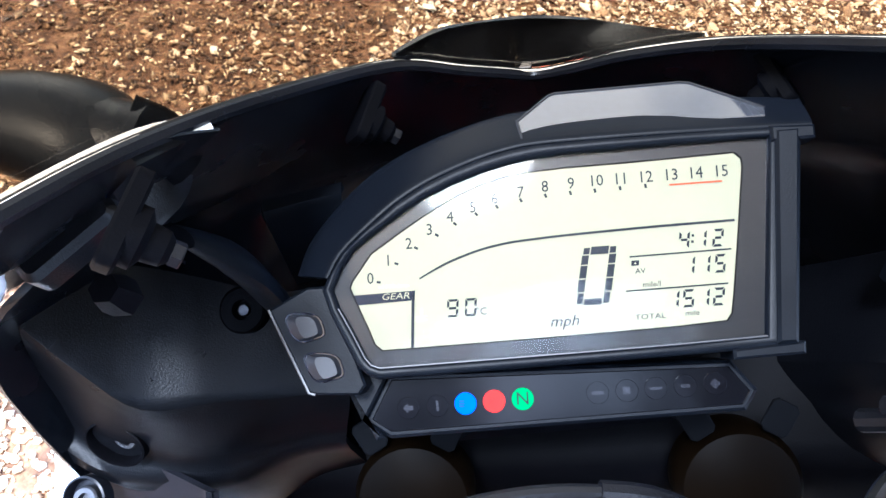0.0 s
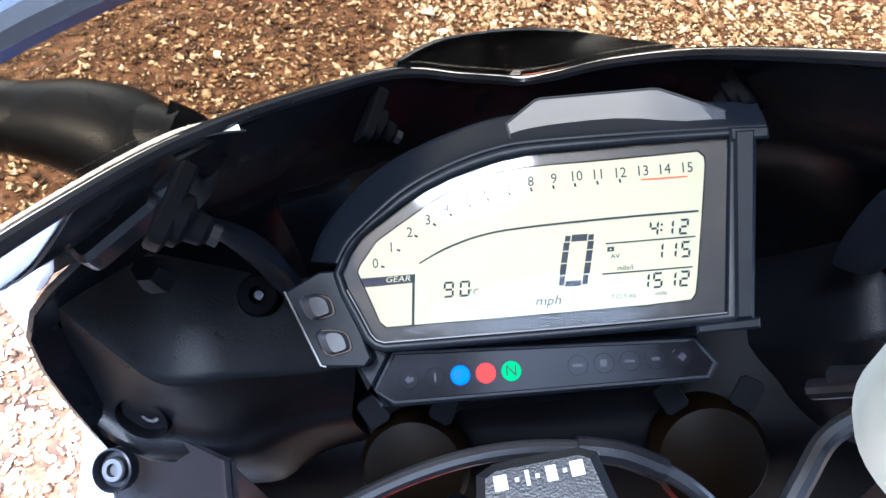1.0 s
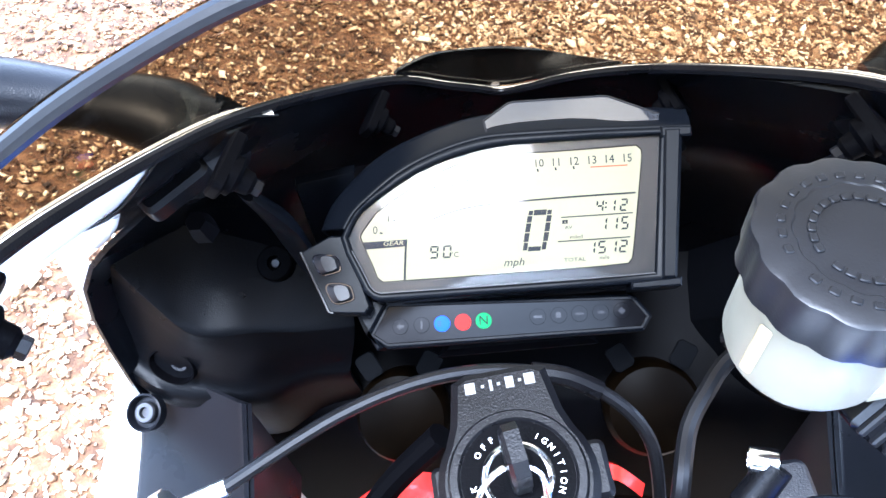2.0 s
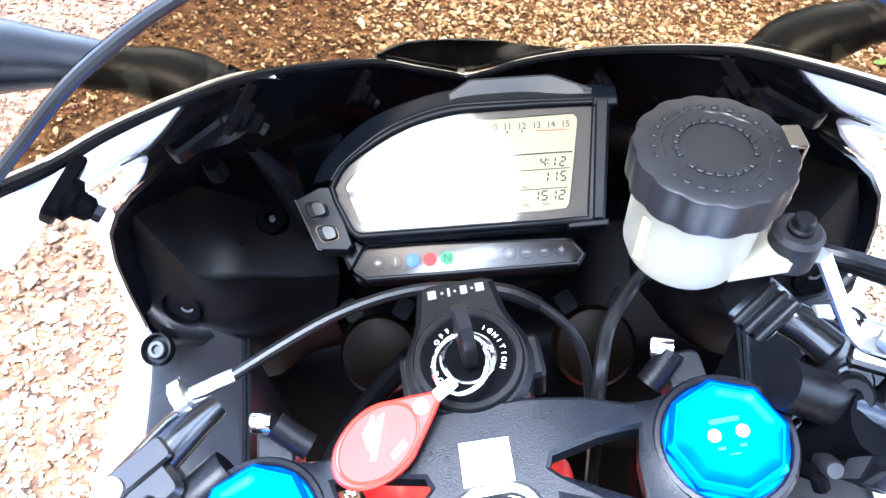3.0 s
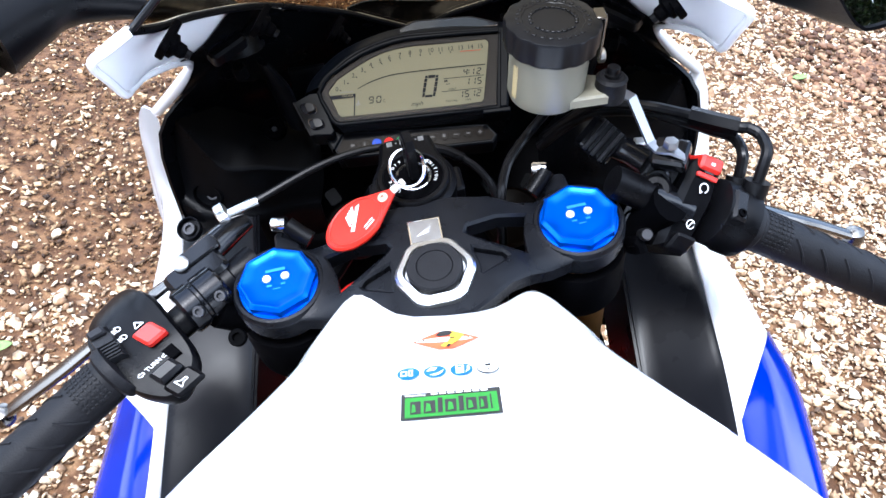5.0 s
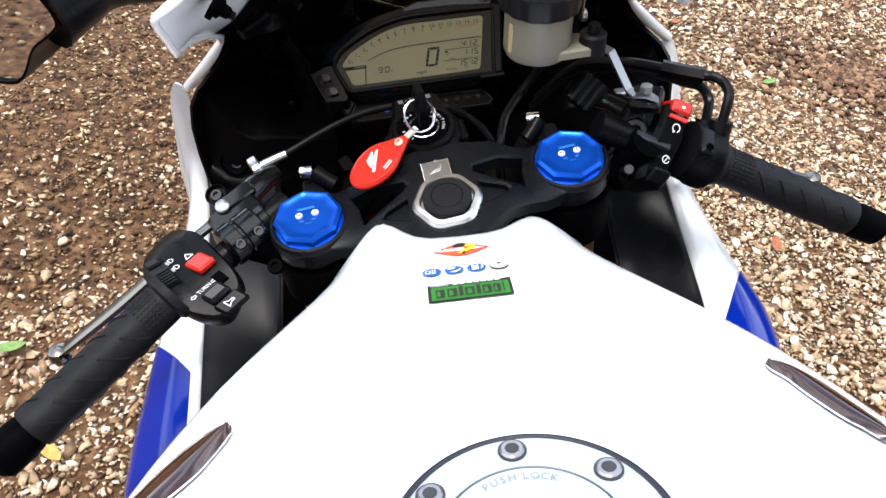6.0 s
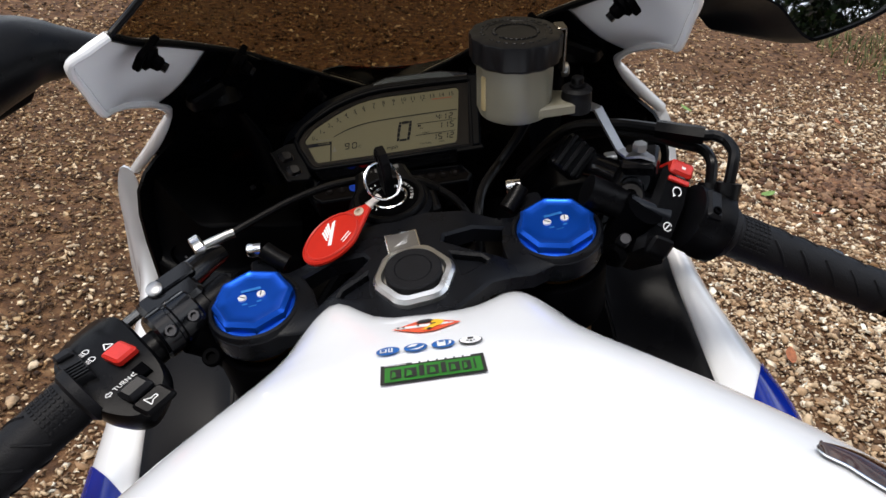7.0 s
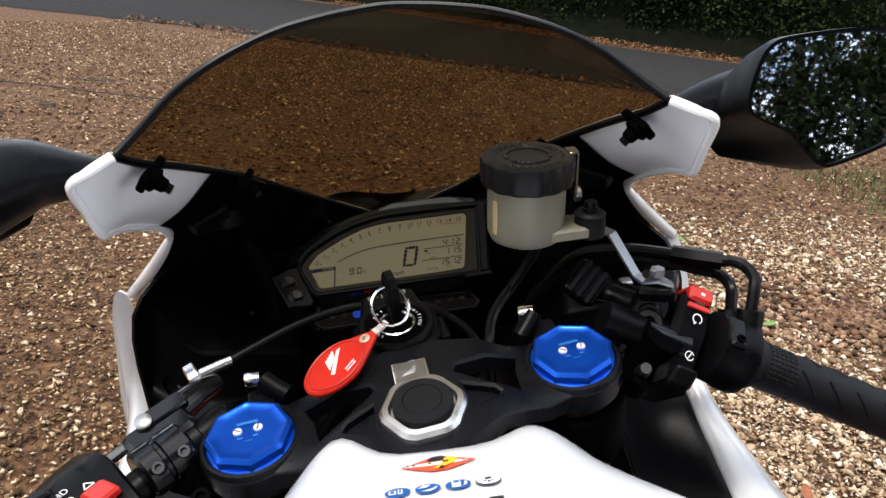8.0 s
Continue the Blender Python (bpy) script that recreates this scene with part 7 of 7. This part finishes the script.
def road_point(t, off):
    """A place beside the lane: off metres beyond its far edge, or before its near edge if negative."""
    a, b = spline_at(ROAD_NEAR, t), spline_at(ROAD_FAR, t)
    n = (b - a).normalized()
    return b + n * off if off >= 0 else a + n * off


def make_road():
    n = 90
    V, F = [], []
    for i in range(n + 1):
        t = i / n * (len(ROAD_NEAR) - 1)
        a, b = spline_at(ROAD_NEAR, t), spline_at(ROAD_FAR, t)
        a = a + (b - a).normalized() * 0.12 * noise.noise(Vector((t * 7, 0, 3)))
        d = b - a
        L = d.length
        for f, z in ((0, 0.0), (0.08 / L, 0.016), (0.5, 0.03), (1 - 0.08 / L, 0.016), (1, 0.0)):
            q = a + d * f
            V.append(Vector((q.x, q.y, z)))
    for i in range(n):
        for j in range(4):
            a = i * 5 + j
            F.append((a, a + 1, a + 6, a + 5))
    tagged(new("road", mesh("road", V, F, M_ROAD, 60)), "narrow grey asphalt lane", "road", kind="structure")


make_road()

def ico():
    bm = bmesh.new()
    bmesh.ops.create_icosphere(bm, subdivisions=1, radius=1.0)
    v = np.array([p.co[:] for p in bm.verts])
    bm.verts.index_update()
    f = np.array([[q.index for q in fc.verts] for fc in bm.faces])
    bm.free()
    return v, f


def big_mesh(name, V, F, material, smooth=False):
    """A large mesh straight from arrays of triangles or quads."""
    me = bpy.data.meshes.new(name)
    me.vertices.add(len(V))
    me.vertices.foreach_set("co", V.astype(np.float32).ravel())
    k = F.shape[1]
    me.loops.add(F.size)
    me.loops.foreach_set("vertex_index", F.astype(np.int32).ravel())
    me.polygons.add(len(F))
    me.polygons.foreach_set("loop_start", np.arange(0, F.size, k, dtype=np.int32))
    me.polygons.foreach_set("loop_total", np.full(len(F), k, dtype=np.int32))
    me.update(calc_edges=True)
    if smooth:
        me.polygons.foreach_set("use_smooth", [True] * len(me.polygons))
    me.materials.append(material)
    return new(name, me)


def rot_z_tilt(rng, n, tilt):
    a, b, c = rng.uniform(0, 2 * np.pi, n), rng.normal(0, tilt, n), rng.normal(0, tilt, n)
    ca, sa, cb, sb, cc, sc = np.cos(a), np.sin(a), np.cos(b), np.sin(b), np.cos(c), np.sin(c)
    R = np.empty((n, 3, 3))
    R[:, 0] = np.stack([ca * cb, ca * sb * sc - sa * cc, ca * sb * cc + sa * sc], 1)
    R[:, 1] = np.stack([sa * cb, sa * sb * sc + ca * cc, sa * sb * cc - ca * sc], 1)
    R[:, 2] = np.stack([-sb, cb * sc, cb * cc], 1)
    return R


OCTA = np.array([[1, 0, 0], [-1, 0, 0], [0, 1, 0], [0, -1, 0], [0, 0, 1], [0, 0, -1]], float), np.array([[0, 2, 4], [2, 1, 4], [1, 3, 4], [3, 0, 4], [2, 0, 5], [1, 2, 5], [3, 1, 5], [0, 3, 5]])


def scatter_stones(name, rng, x0, x1, y0, y1, count, s0, s1, keep, shape, material):
    """Angular flints, each jittered, flattened and turned."""
    v, f = shape
    x, y = rng.uniform(x0, x1, count), rng.uniform(y0, y1, count)
    k = keep(x, y, rng)
    x, y = x[k], y[k]
    n = len(x)
    size = s0 * (s1 / s0) ** (rng.uniform(0, 1, n) ** 1.6)
    P = np.repeat(v[None], n, 0) * (1 + rng.normal(0, 0.24, (n, len(v), 1))) + rng.normal(0, 0.12, (n, len(v), 3))
    P *= (size[:, None] * np.stack([rng.uniform(0.8, 1.5, n), rng.uniform(0.6, 1.0, n), rng.uniform(0.3, 0.6, n)], 1))[:, None, :]
    P = np.einsum("nij,nkj->nki", rot_z_tilt(rng, n, 0.4), P)
    P += np.stack([x, y, size * rng.uniform(0.05, 0.4, n)], 1)[:, None, :]
    F = (f[None] + (np.arange(n) * len(v))[:, None, None]).reshape(-1, 3)
    return big_mesh(name, P.reshape(-1, 3), F, material)


rng = np.random.default_rng(5)


def bare_soil(x, y):
    """The trodden earth to the machine's left."""
    return (x < -0.35 + 0.06 * np.sin(9 * y)) & (y > 0.62 + 0.1 * np.sin(7 * x)) & (y < 3.2 + 0.5 * np.sin(3 * x))


def before_lane(x, y):
    return y < np.interp(x, [-12, -5.5, -2.87, -1.0, 1.2, 3.28, 6], [12.7, 11.5, 11.0, 10.1, 8.9, 7.6, 4.9])


def fresh(x, y):
    """How much of the pale gravel lies at a place: most beside the machine, less and less away from it."""
    wob = 0.25 * np.sin(2.3 * x + 1.0) + 0.2 * np.sin(3.1 * y) + 0.12 * np.sin(7.3 * x - 4.1 * y)
    r = np.hypot((x - 0.3) / np.where(x > 0.3, 2.2, 1.15), (y - 0.7) / np.where(x > 0.3, 2.0, 1.3))
    return np.clip((1.95 + wob - r) / 0.9, 0, 1)


def patchy(x, y, rng_):
    """Thinner here and there, and on the trodden earth."""
    d = np.sin(x * 1.9 + 0.7) * np.sin(y * 1.3 + x * 0.4) + 0.5 * np.sin(x * 5.1 + y * 3.3)
    base = np.where(bare_soil(x, y), 0.09, 1.0)
    base = base * fresh(x, y)
    return (rng_.uniform(0, 1, len(x)) < np.clip(base + 0.2 * d * base, 0.0, 1)) & before_lane(x, y)


def nearby(x, y, rng_):
    return patchy(x, y, rng_) & (rng_.uniform(0, 1, len(x)) < np.clip(1.9 - 1.1 * np.hypot((x - 0.3) / 1.1, (y - 0.7) / 1.0), 0, 1))


def dusty(x, y, rng_):
    """The darker gravel that takes over away from the machine."""
    return before_lane(x, y) & ~bare_soil(x, y) & (rng_.uniform(0, 1, len(x)) < 1 - 0.9 * fresh(x, y)) & (np.hypot(x + 0.3, (y - 3.2) * 0.85) < 7.4 + 0.6 * np.sin(3 * x) + 0.6 * np.sin(2.2 * y))


def gritty(x, y, rng_):
    return bare_soil(x, y) & (rng_.uniform(0, 1, len(x)) < 0.78 + 0.22 * np.sin(4.1 * x + 1.0) * np.sin(3.7 * y))


tagged(scatter_stones("gravel", rng, -2.9, 3.3, -1.9, 3.8, 150000, 0.0035, 0.0080, patchy, OCTA, M_STONE), "angular brown and cream flint gravel", "gravel", kind="stuff")
tagged(scatter_stones("fine_gravel", rng, -1.9, 2.4, -0.9, 2.4, 110000, 0.0040, 0.0085, nearby, OCTA, M_STONE), "fine cream and tan gravel", "gravel", kind="stuff")
tagged(scatter_stones("flint_stones", rng, -2.2, 2.8, -1.4, 3.4, 32000, 0.0070, 0.0150, patchy, ico(), M_STONE), "larger cream and rust flint stones", "stones", kind="stuff")
tagged(scatter_stones("soil_grit", rng, -2.4, -0.2, 0.5, 3.8, 60000, 0.0030, 0.0105, gritty, OCTA, M_DULL), "fine brown grit trodden into the earth", "grit", kind="stuff")
tagged(scatter_stones("far_gravel", rng, -7.5, 6.8, -3.0, 11.6, 190000, 0.0050, 0.0165, dusty, OCTA, M_DULL), "darker brown gravel running up to the lane", "gravel", kind="stuff")


def leaf_cloud(name, centres, radii, per, size, rng_, material, squash=1.0):
    """Many small bent leaves in uneven clumps."""
    pts, rad = [], []
    for c, r in zip(centres, radii):
        d = rng_.normal(0, 1, (per, 3))
        d /= np.linalg.norm(d, axis=1)[:, None]
        q = d * (r * rng_.uniform(0.35, 1.05, per) ** 0.6)[:, None] * np.array([1, 1, squash])
        pts.append(q + np.array(c))
    P = np.concatenate(pts)
    n = len(P)
    R = rot_z_tilt(rng_, n, 0.9)
    s = size * rng_.uniform(0.6, 1.4, n)
    base = np.array([[-0.5, 0, 0], [0, -0.28, 0.06], [0.55, 0, -0.05], [0, 0.28, 0.06]])
    V = np.einsum("nij,kj->nki", R, base) * s[:, None, None] + P[:, None, :]
    F = np.arange(n * 4).reshape(n, 4)
    return big_mesh(name, V.reshape(-1, 3), F, material)


def make_hedge():
    cs, rs = [], []
    for i in range(120):
        t = 2.2 + i / 120 * 5.0
        for k in range(3):
            p = road_point(t, 2.2 + rng.uniform(0, 1.5))
            cs.append((p.x, p.y, rng.uniform(0.3, 3.6)))
            rs.append(rng.uniform(0.45, 0.85))
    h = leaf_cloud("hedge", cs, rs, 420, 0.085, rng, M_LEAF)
    tagged(h, "dense dark green hedge along the lane", "hedge", kind="stuff")
    # low earth bank, then a tall near-black wall painted as the hedge's inner shade
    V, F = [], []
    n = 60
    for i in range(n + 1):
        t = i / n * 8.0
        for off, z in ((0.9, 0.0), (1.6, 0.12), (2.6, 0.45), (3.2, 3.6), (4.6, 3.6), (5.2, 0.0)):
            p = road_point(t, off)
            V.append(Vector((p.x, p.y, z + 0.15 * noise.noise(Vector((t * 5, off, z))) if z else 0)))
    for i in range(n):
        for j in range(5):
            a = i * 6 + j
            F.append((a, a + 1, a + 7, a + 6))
    tagged(new("bank", mesh("bank", V, F, mat("bank_and_hedge_shade", (0.0035, 0.0045, 0.002), 0.95, spec=0.05, var=0.5, scale=6, bump=0.8, bscale=20), 60)), "low earth bank and tall near-black backing painted as hedge shade", "bank", kind="structure")
    # leaf litter on the far verge and along the lane's near edge
    P = []
    for i in range(8600):
        t = rng.uniform(2.6, 6.6)
        p = road_point(t, abs(rng.normal(0.3, 0.9))) if i < 7800 else road_point(t, -abs(rng.normal(0.0, 0.15)))
        P.append((p.x, p.y, 0.02 + rng.uniform(0, 0.05)))
    P = np.array(P)
    R = rot_z_tilt(rng, len(P), 0.5)
    base = np.array([[-0.5, 0, 0], [0, -0.35, 0.1], [0.5, 0, 0], [0, 0.35, 0.1]])
    V = np.einsum("nij,kj->nki", R, base) * (0.05 * rng.uniform(0.6, 1.3, len(P)))[:, None, None] + P[:, None, :]
    tagged(big_mesh("leaf_litter", V.reshape(-1, 3), np.arange(len(P) * 4).reshape(-1, 4), M_LITTER), "orange-brown fallen leaves along the lane", "leaf litter", kind="stuff")


make_hedge()


def make_tree(x, y, h, r, lean, seed):
    """A tapered trunk with limbs and a crown of leaf clumps."""
    rg = np.random.default_rng(seed)
    tree = empty("tree", Matrix.Translation((x, y, 0)), "tall broadleaf tree with a thin green crown", "tree")
    tree["group"] = "trees behind the motorcycle"
    line = [(0, 0, -0.1), (lean * 0.2, 0.05, h * 0.25), (lean * 0.5, -0.05, h * 0.5), (lean * 0.8, 0.1, h * 0.75), (lean, 0, h)]
    vfs = [tube(line, [r, r * 0.85, r * 0.65, r * 0.4, r * 0.1], 10, 4)]
    cs, rs = [], []
    for k in range(9):
        z = h * (0.14 + 0.09 * k)
        a = rg.uniform(0, 2 * np.pi)
        ln = h * rg.uniform(0.16, 0.30)
        b = Vector((lean * z / h, 0, z))
        e = b + Vector((math.cos(a) * ln, math.sin(a) * ln, ln * 0.5))
        vfs.append(tube([b, (b + e) / 2 + Vector((0, 0, ln * 0.1)), e], [r * 0.35, r * 0.2, r * 0.05], 7, 3))
        for q in range(4):
            f = rg.uniform(0.45, 1.1)
            p = b + (e - b) * f + Vector(rg.normal(0, 0.35, 3))
            cs.append(tuple(p))
            rs.append(rg.uniform(0.45, 0.95))
    part("trunk", join(*vfs), M_BARK, tree, "grey-brown bark")
    crown = leaf_cloud("crown", cs, rs, 620, 0.075, rg, M_LEAF)
    crown.parent = tree


for i, (x, y, h) in enumerate(((1.6, -6.5, 8.5), (3.6, -7.5, 9.5), (5.6, -6.2, 8.0), (7.8, -7.6, 9.0), (0.4, -9.0, 10.0), (2.6, -10.0, 10.5), (-2.2, -8.0, 9.0), (-4.6, -7.0, 8.5), (4.8, -10.5, 10.0), (7.0, -11.0, 10.0), (-0.6, -6.4, 7.5), (-6.4, -5.4, 8.0))):
    make_tree(x, y, h, 0.16 + 0.02 * (i % 3), 0.5 * math.sin(i * 2.1), 40 + i)


def make_wood():
    rg = np.random.default_rng(77)
    cs = [(rg.uniform(-13, 13), rg.uniform(-15, -12), rg.uniform(0.4, 6.0)) for _ in range(170)]
    tagged(leaf_cloud("far_wood", cs, [rg.uniform(1.0, 1.9) for _ in cs], 300, 0.16, rg, M_LEAF), "dark wood beyond the trees", "wood", kind="stuff")


make_wood()


# ---- small things on the ground ----
def dark_patch():
    v, f = ico()
    n = 900
    a, r = rng.uniform(0, 2 * np.pi, n), 0.22 * np.abs(rng.normal(0, 1, n))
    x, y = 1.56 + r * np.cos(a) * 1.1, 1.98 + r * np.sin(a)
    size = rng.uniform(0.006, 0.017, n)
    P = np.repeat(v[None], n, 0) * (1 + rng.normal(0, 0.26, (n, len(v), 1))) * size[:, None, None] * np.array([1.3, 0.9, 0.5])
    P = np.einsum("nij,nkj->nki", rot_z_tilt(rng, n, 0.4), P) + np.stack([x, y, size * 0.5 + 0.004], 1)[:, None, :]
    F = (f[None] + (np.arange(n) * len(v))[:, None, None]).reshape(-1, 3)
    mt = ramp_mat("dark_flint", [(0.0, (0.050, 0.023, 0.012)), (0.5, (0.15, 0.075, 0.038)), (1.0, (0.32, 0.20, 0.115))], 0.75, bump=0.4, bscale=150, scale=40.0, bdist=0.002)
    tagged(big_mesh("stone_heap", P.reshape(-1, 3), F, mt), "low spread of dark brown stones", "stones", kind="stuff")


dark_patch()


def make_leaf(x, y, size, turn, material, label):
    """One curled leaf lying on the gravel."""
    rows = []
    for j in range(7):
        u = -1 + 2 * j / 6
        w = 0.42 * math.sqrt(max(0.02, 1 - abs(u) ** 1.7))
        rows.append([(u, -w, 0.10 * w + 0.12 * u * u), (u, 0, 0.12 * u * u - 0.03), (u, w, 0.16 * w + 0.12 * u * u)])
    ob = new("fallen_leaf", mesh("fallen_leaf", *sheet(rows, 0.02, 3, 2), material, 60))
    ob.matrix_world = pose(x, y, 0.022, 4, -6, turn) @ Matrix.Scale(size, 4)
    tagged(ob, label, "leaf", "fallen leaves on the gravel")


M_LB = mat("brown_leaf", (0.26, 0.085, 0.03), 0.7, var=0.3, scale=3)
M_LG = mat("green_leaf", (0.13, 0.22, 0.05), 0.6, var=0.3, scale=3)
M_LY = mat("yellow_leaf", (0.50, 0.28, 0.06), 0.6, var=0.3, scale=3)
for lx, ly, sz, tn, mt, lb in ((1.19, 1.86, 0.030, 20, M_LG, "fresh green leaf on the gravel"), (0.82, 0.92, 0.030, 70, M_LB, "curled brown leaf on the gravel"), (-0.72, 0.27, 0.028, 140, M_LY, "yellow leaf on the gravel"), (1.30, 1.72, 0.026, 200, M_LB, "curled brown leaf on the gravel"), (1.0, 2.35, 0.026, 30, M_LB, "curled brown leaf on the gravel"), (1.21, 2.75, 0.035, 110, M_LG, "fresh green leaf on the gravel"), (-0.86, 0.50, 0.028, 10, M_LG, "fresh green leaf on the gravel"), (1.9, 2.7, 0.028, 85, M_LB, "curled brown leaf on the gravel")):
    make_leaf(lx, ly, sz, tn, mt, lb)


def make_twig(x, y, turn, size, seed):
    rg = random.Random(seed)
    vfs = []
    for k in range(9):
        a = radians(rg.uniform(-40, 40) + (180 if rg.random() < 0.4 else 0))
        ln = rg.uniform(0.5, 1.0)
        o = Vector((rg.uniform(-0.4, 0.4), rg.uniform(-0.15, 0.15), 0.05))
        vfs.append(tube([o, o + Vector((math.cos(a) * ln * 0.5, math.sin(a) * ln * 0.5, rg.uniform(0, 0.12))), o + Vector((math.cos(a) * ln, math.sin(a) * ln, 0.02))], [0.03, 0.022, 0.008], 5, 2))
    ob = new("twig", mesh("twig", *join(*vfs), M_BARK, 60))
    ob.matrix_world = pose(x, y, 0.01, 0, 0, turn) @ Matrix.Scale(size, 4)
    tagged(ob, "broken dark twig lying on the gravel", "twig", "twigs on the gravel")


for k, (tx, ty, tt_, ts) in enumerate(((-2.32, 5.80, 10, 0.16), (-2.30, 4.75, 160, 0.13), (-2.75, 5.0, 20, 0.10), (-1.6, 4.9, 75, 0.14), (-0.3, 6.3, 30, 0.16), (0.6, 5.6, 200, 0.13))):
    make_twig(tx, ty, tt_, ts, 60 + k)
tagged(new("stray_branch", mesh("stray_branch", *tube([(-3.4, 5.35, 0.02), (-2.8, 5.40, 0.025), (-2.1, 5.28, 0.02), (-1.5, 5.2, 0.018), (-1.1, 5.02, 0.02)], [0.004, 0.006, 0.005, 0.006, 0.003], 6, 6), M_BARK, 60)), "long thin bare branch lying on the gravel", "branch")


def make_grass():
    n = 5200
    P = np.stack([rng.uniform(2.55, 5.2, n), rng.uniform(1.6, 4.6, n), np.zeros(n)], 1)
    keep_ = (P[:, 0] - 2.55) * 0.9 + (P[:, 1] - 3.2) * 0.25 + rng.normal(0, 0.12, n) > 0.22
    P = P[keep_]
    n = len(P)
    h = rng.uniform(0.03, 0.09, n)
    a = rng.uniform(0, 2 * np.pi, n)
    d = np.stack([np.cos(a), np.sin(a), np.zeros(n)], 1)
    s_ = np.stack([-np.sin(a), np.cos(a), np.zeros(n)], 1) * 0.004
    up = np.array([0, 0, 1.0])
    V = np.stack([P - s_, P + s_, P + s_ * 0.6 + up * (h * 0.6)[:, None] + d * (h * 0.25)[:, None], P - s_ * 0.6 + up * (h * 0.6)[:, None] + d * (h * 0.25)[:, None]], 1)
    tip = np.stack([P - s_ * 0.6 + up * (h * 0.6)[:, None] + d * (h * 0.25)[:, None], P + s_ * 0.6 + up * (h * 0.6)[:, None] + d * (h * 0.25)[:, None], P + up * h[:, None] + d * (h * 0.7)[:, None], P + up * h[:, None] + d * (h * 0.68)[:, None]], 1)
    A = np.concatenate([V.reshape(-1, 3), tip.reshape(-1, 3)])
    tagged(big_mesh("verge_grass", A, np.arange(len(A)).reshape(-1, 4), M_GRASS), "short green verge grass", "grass", kind="stuff")


make_grass()
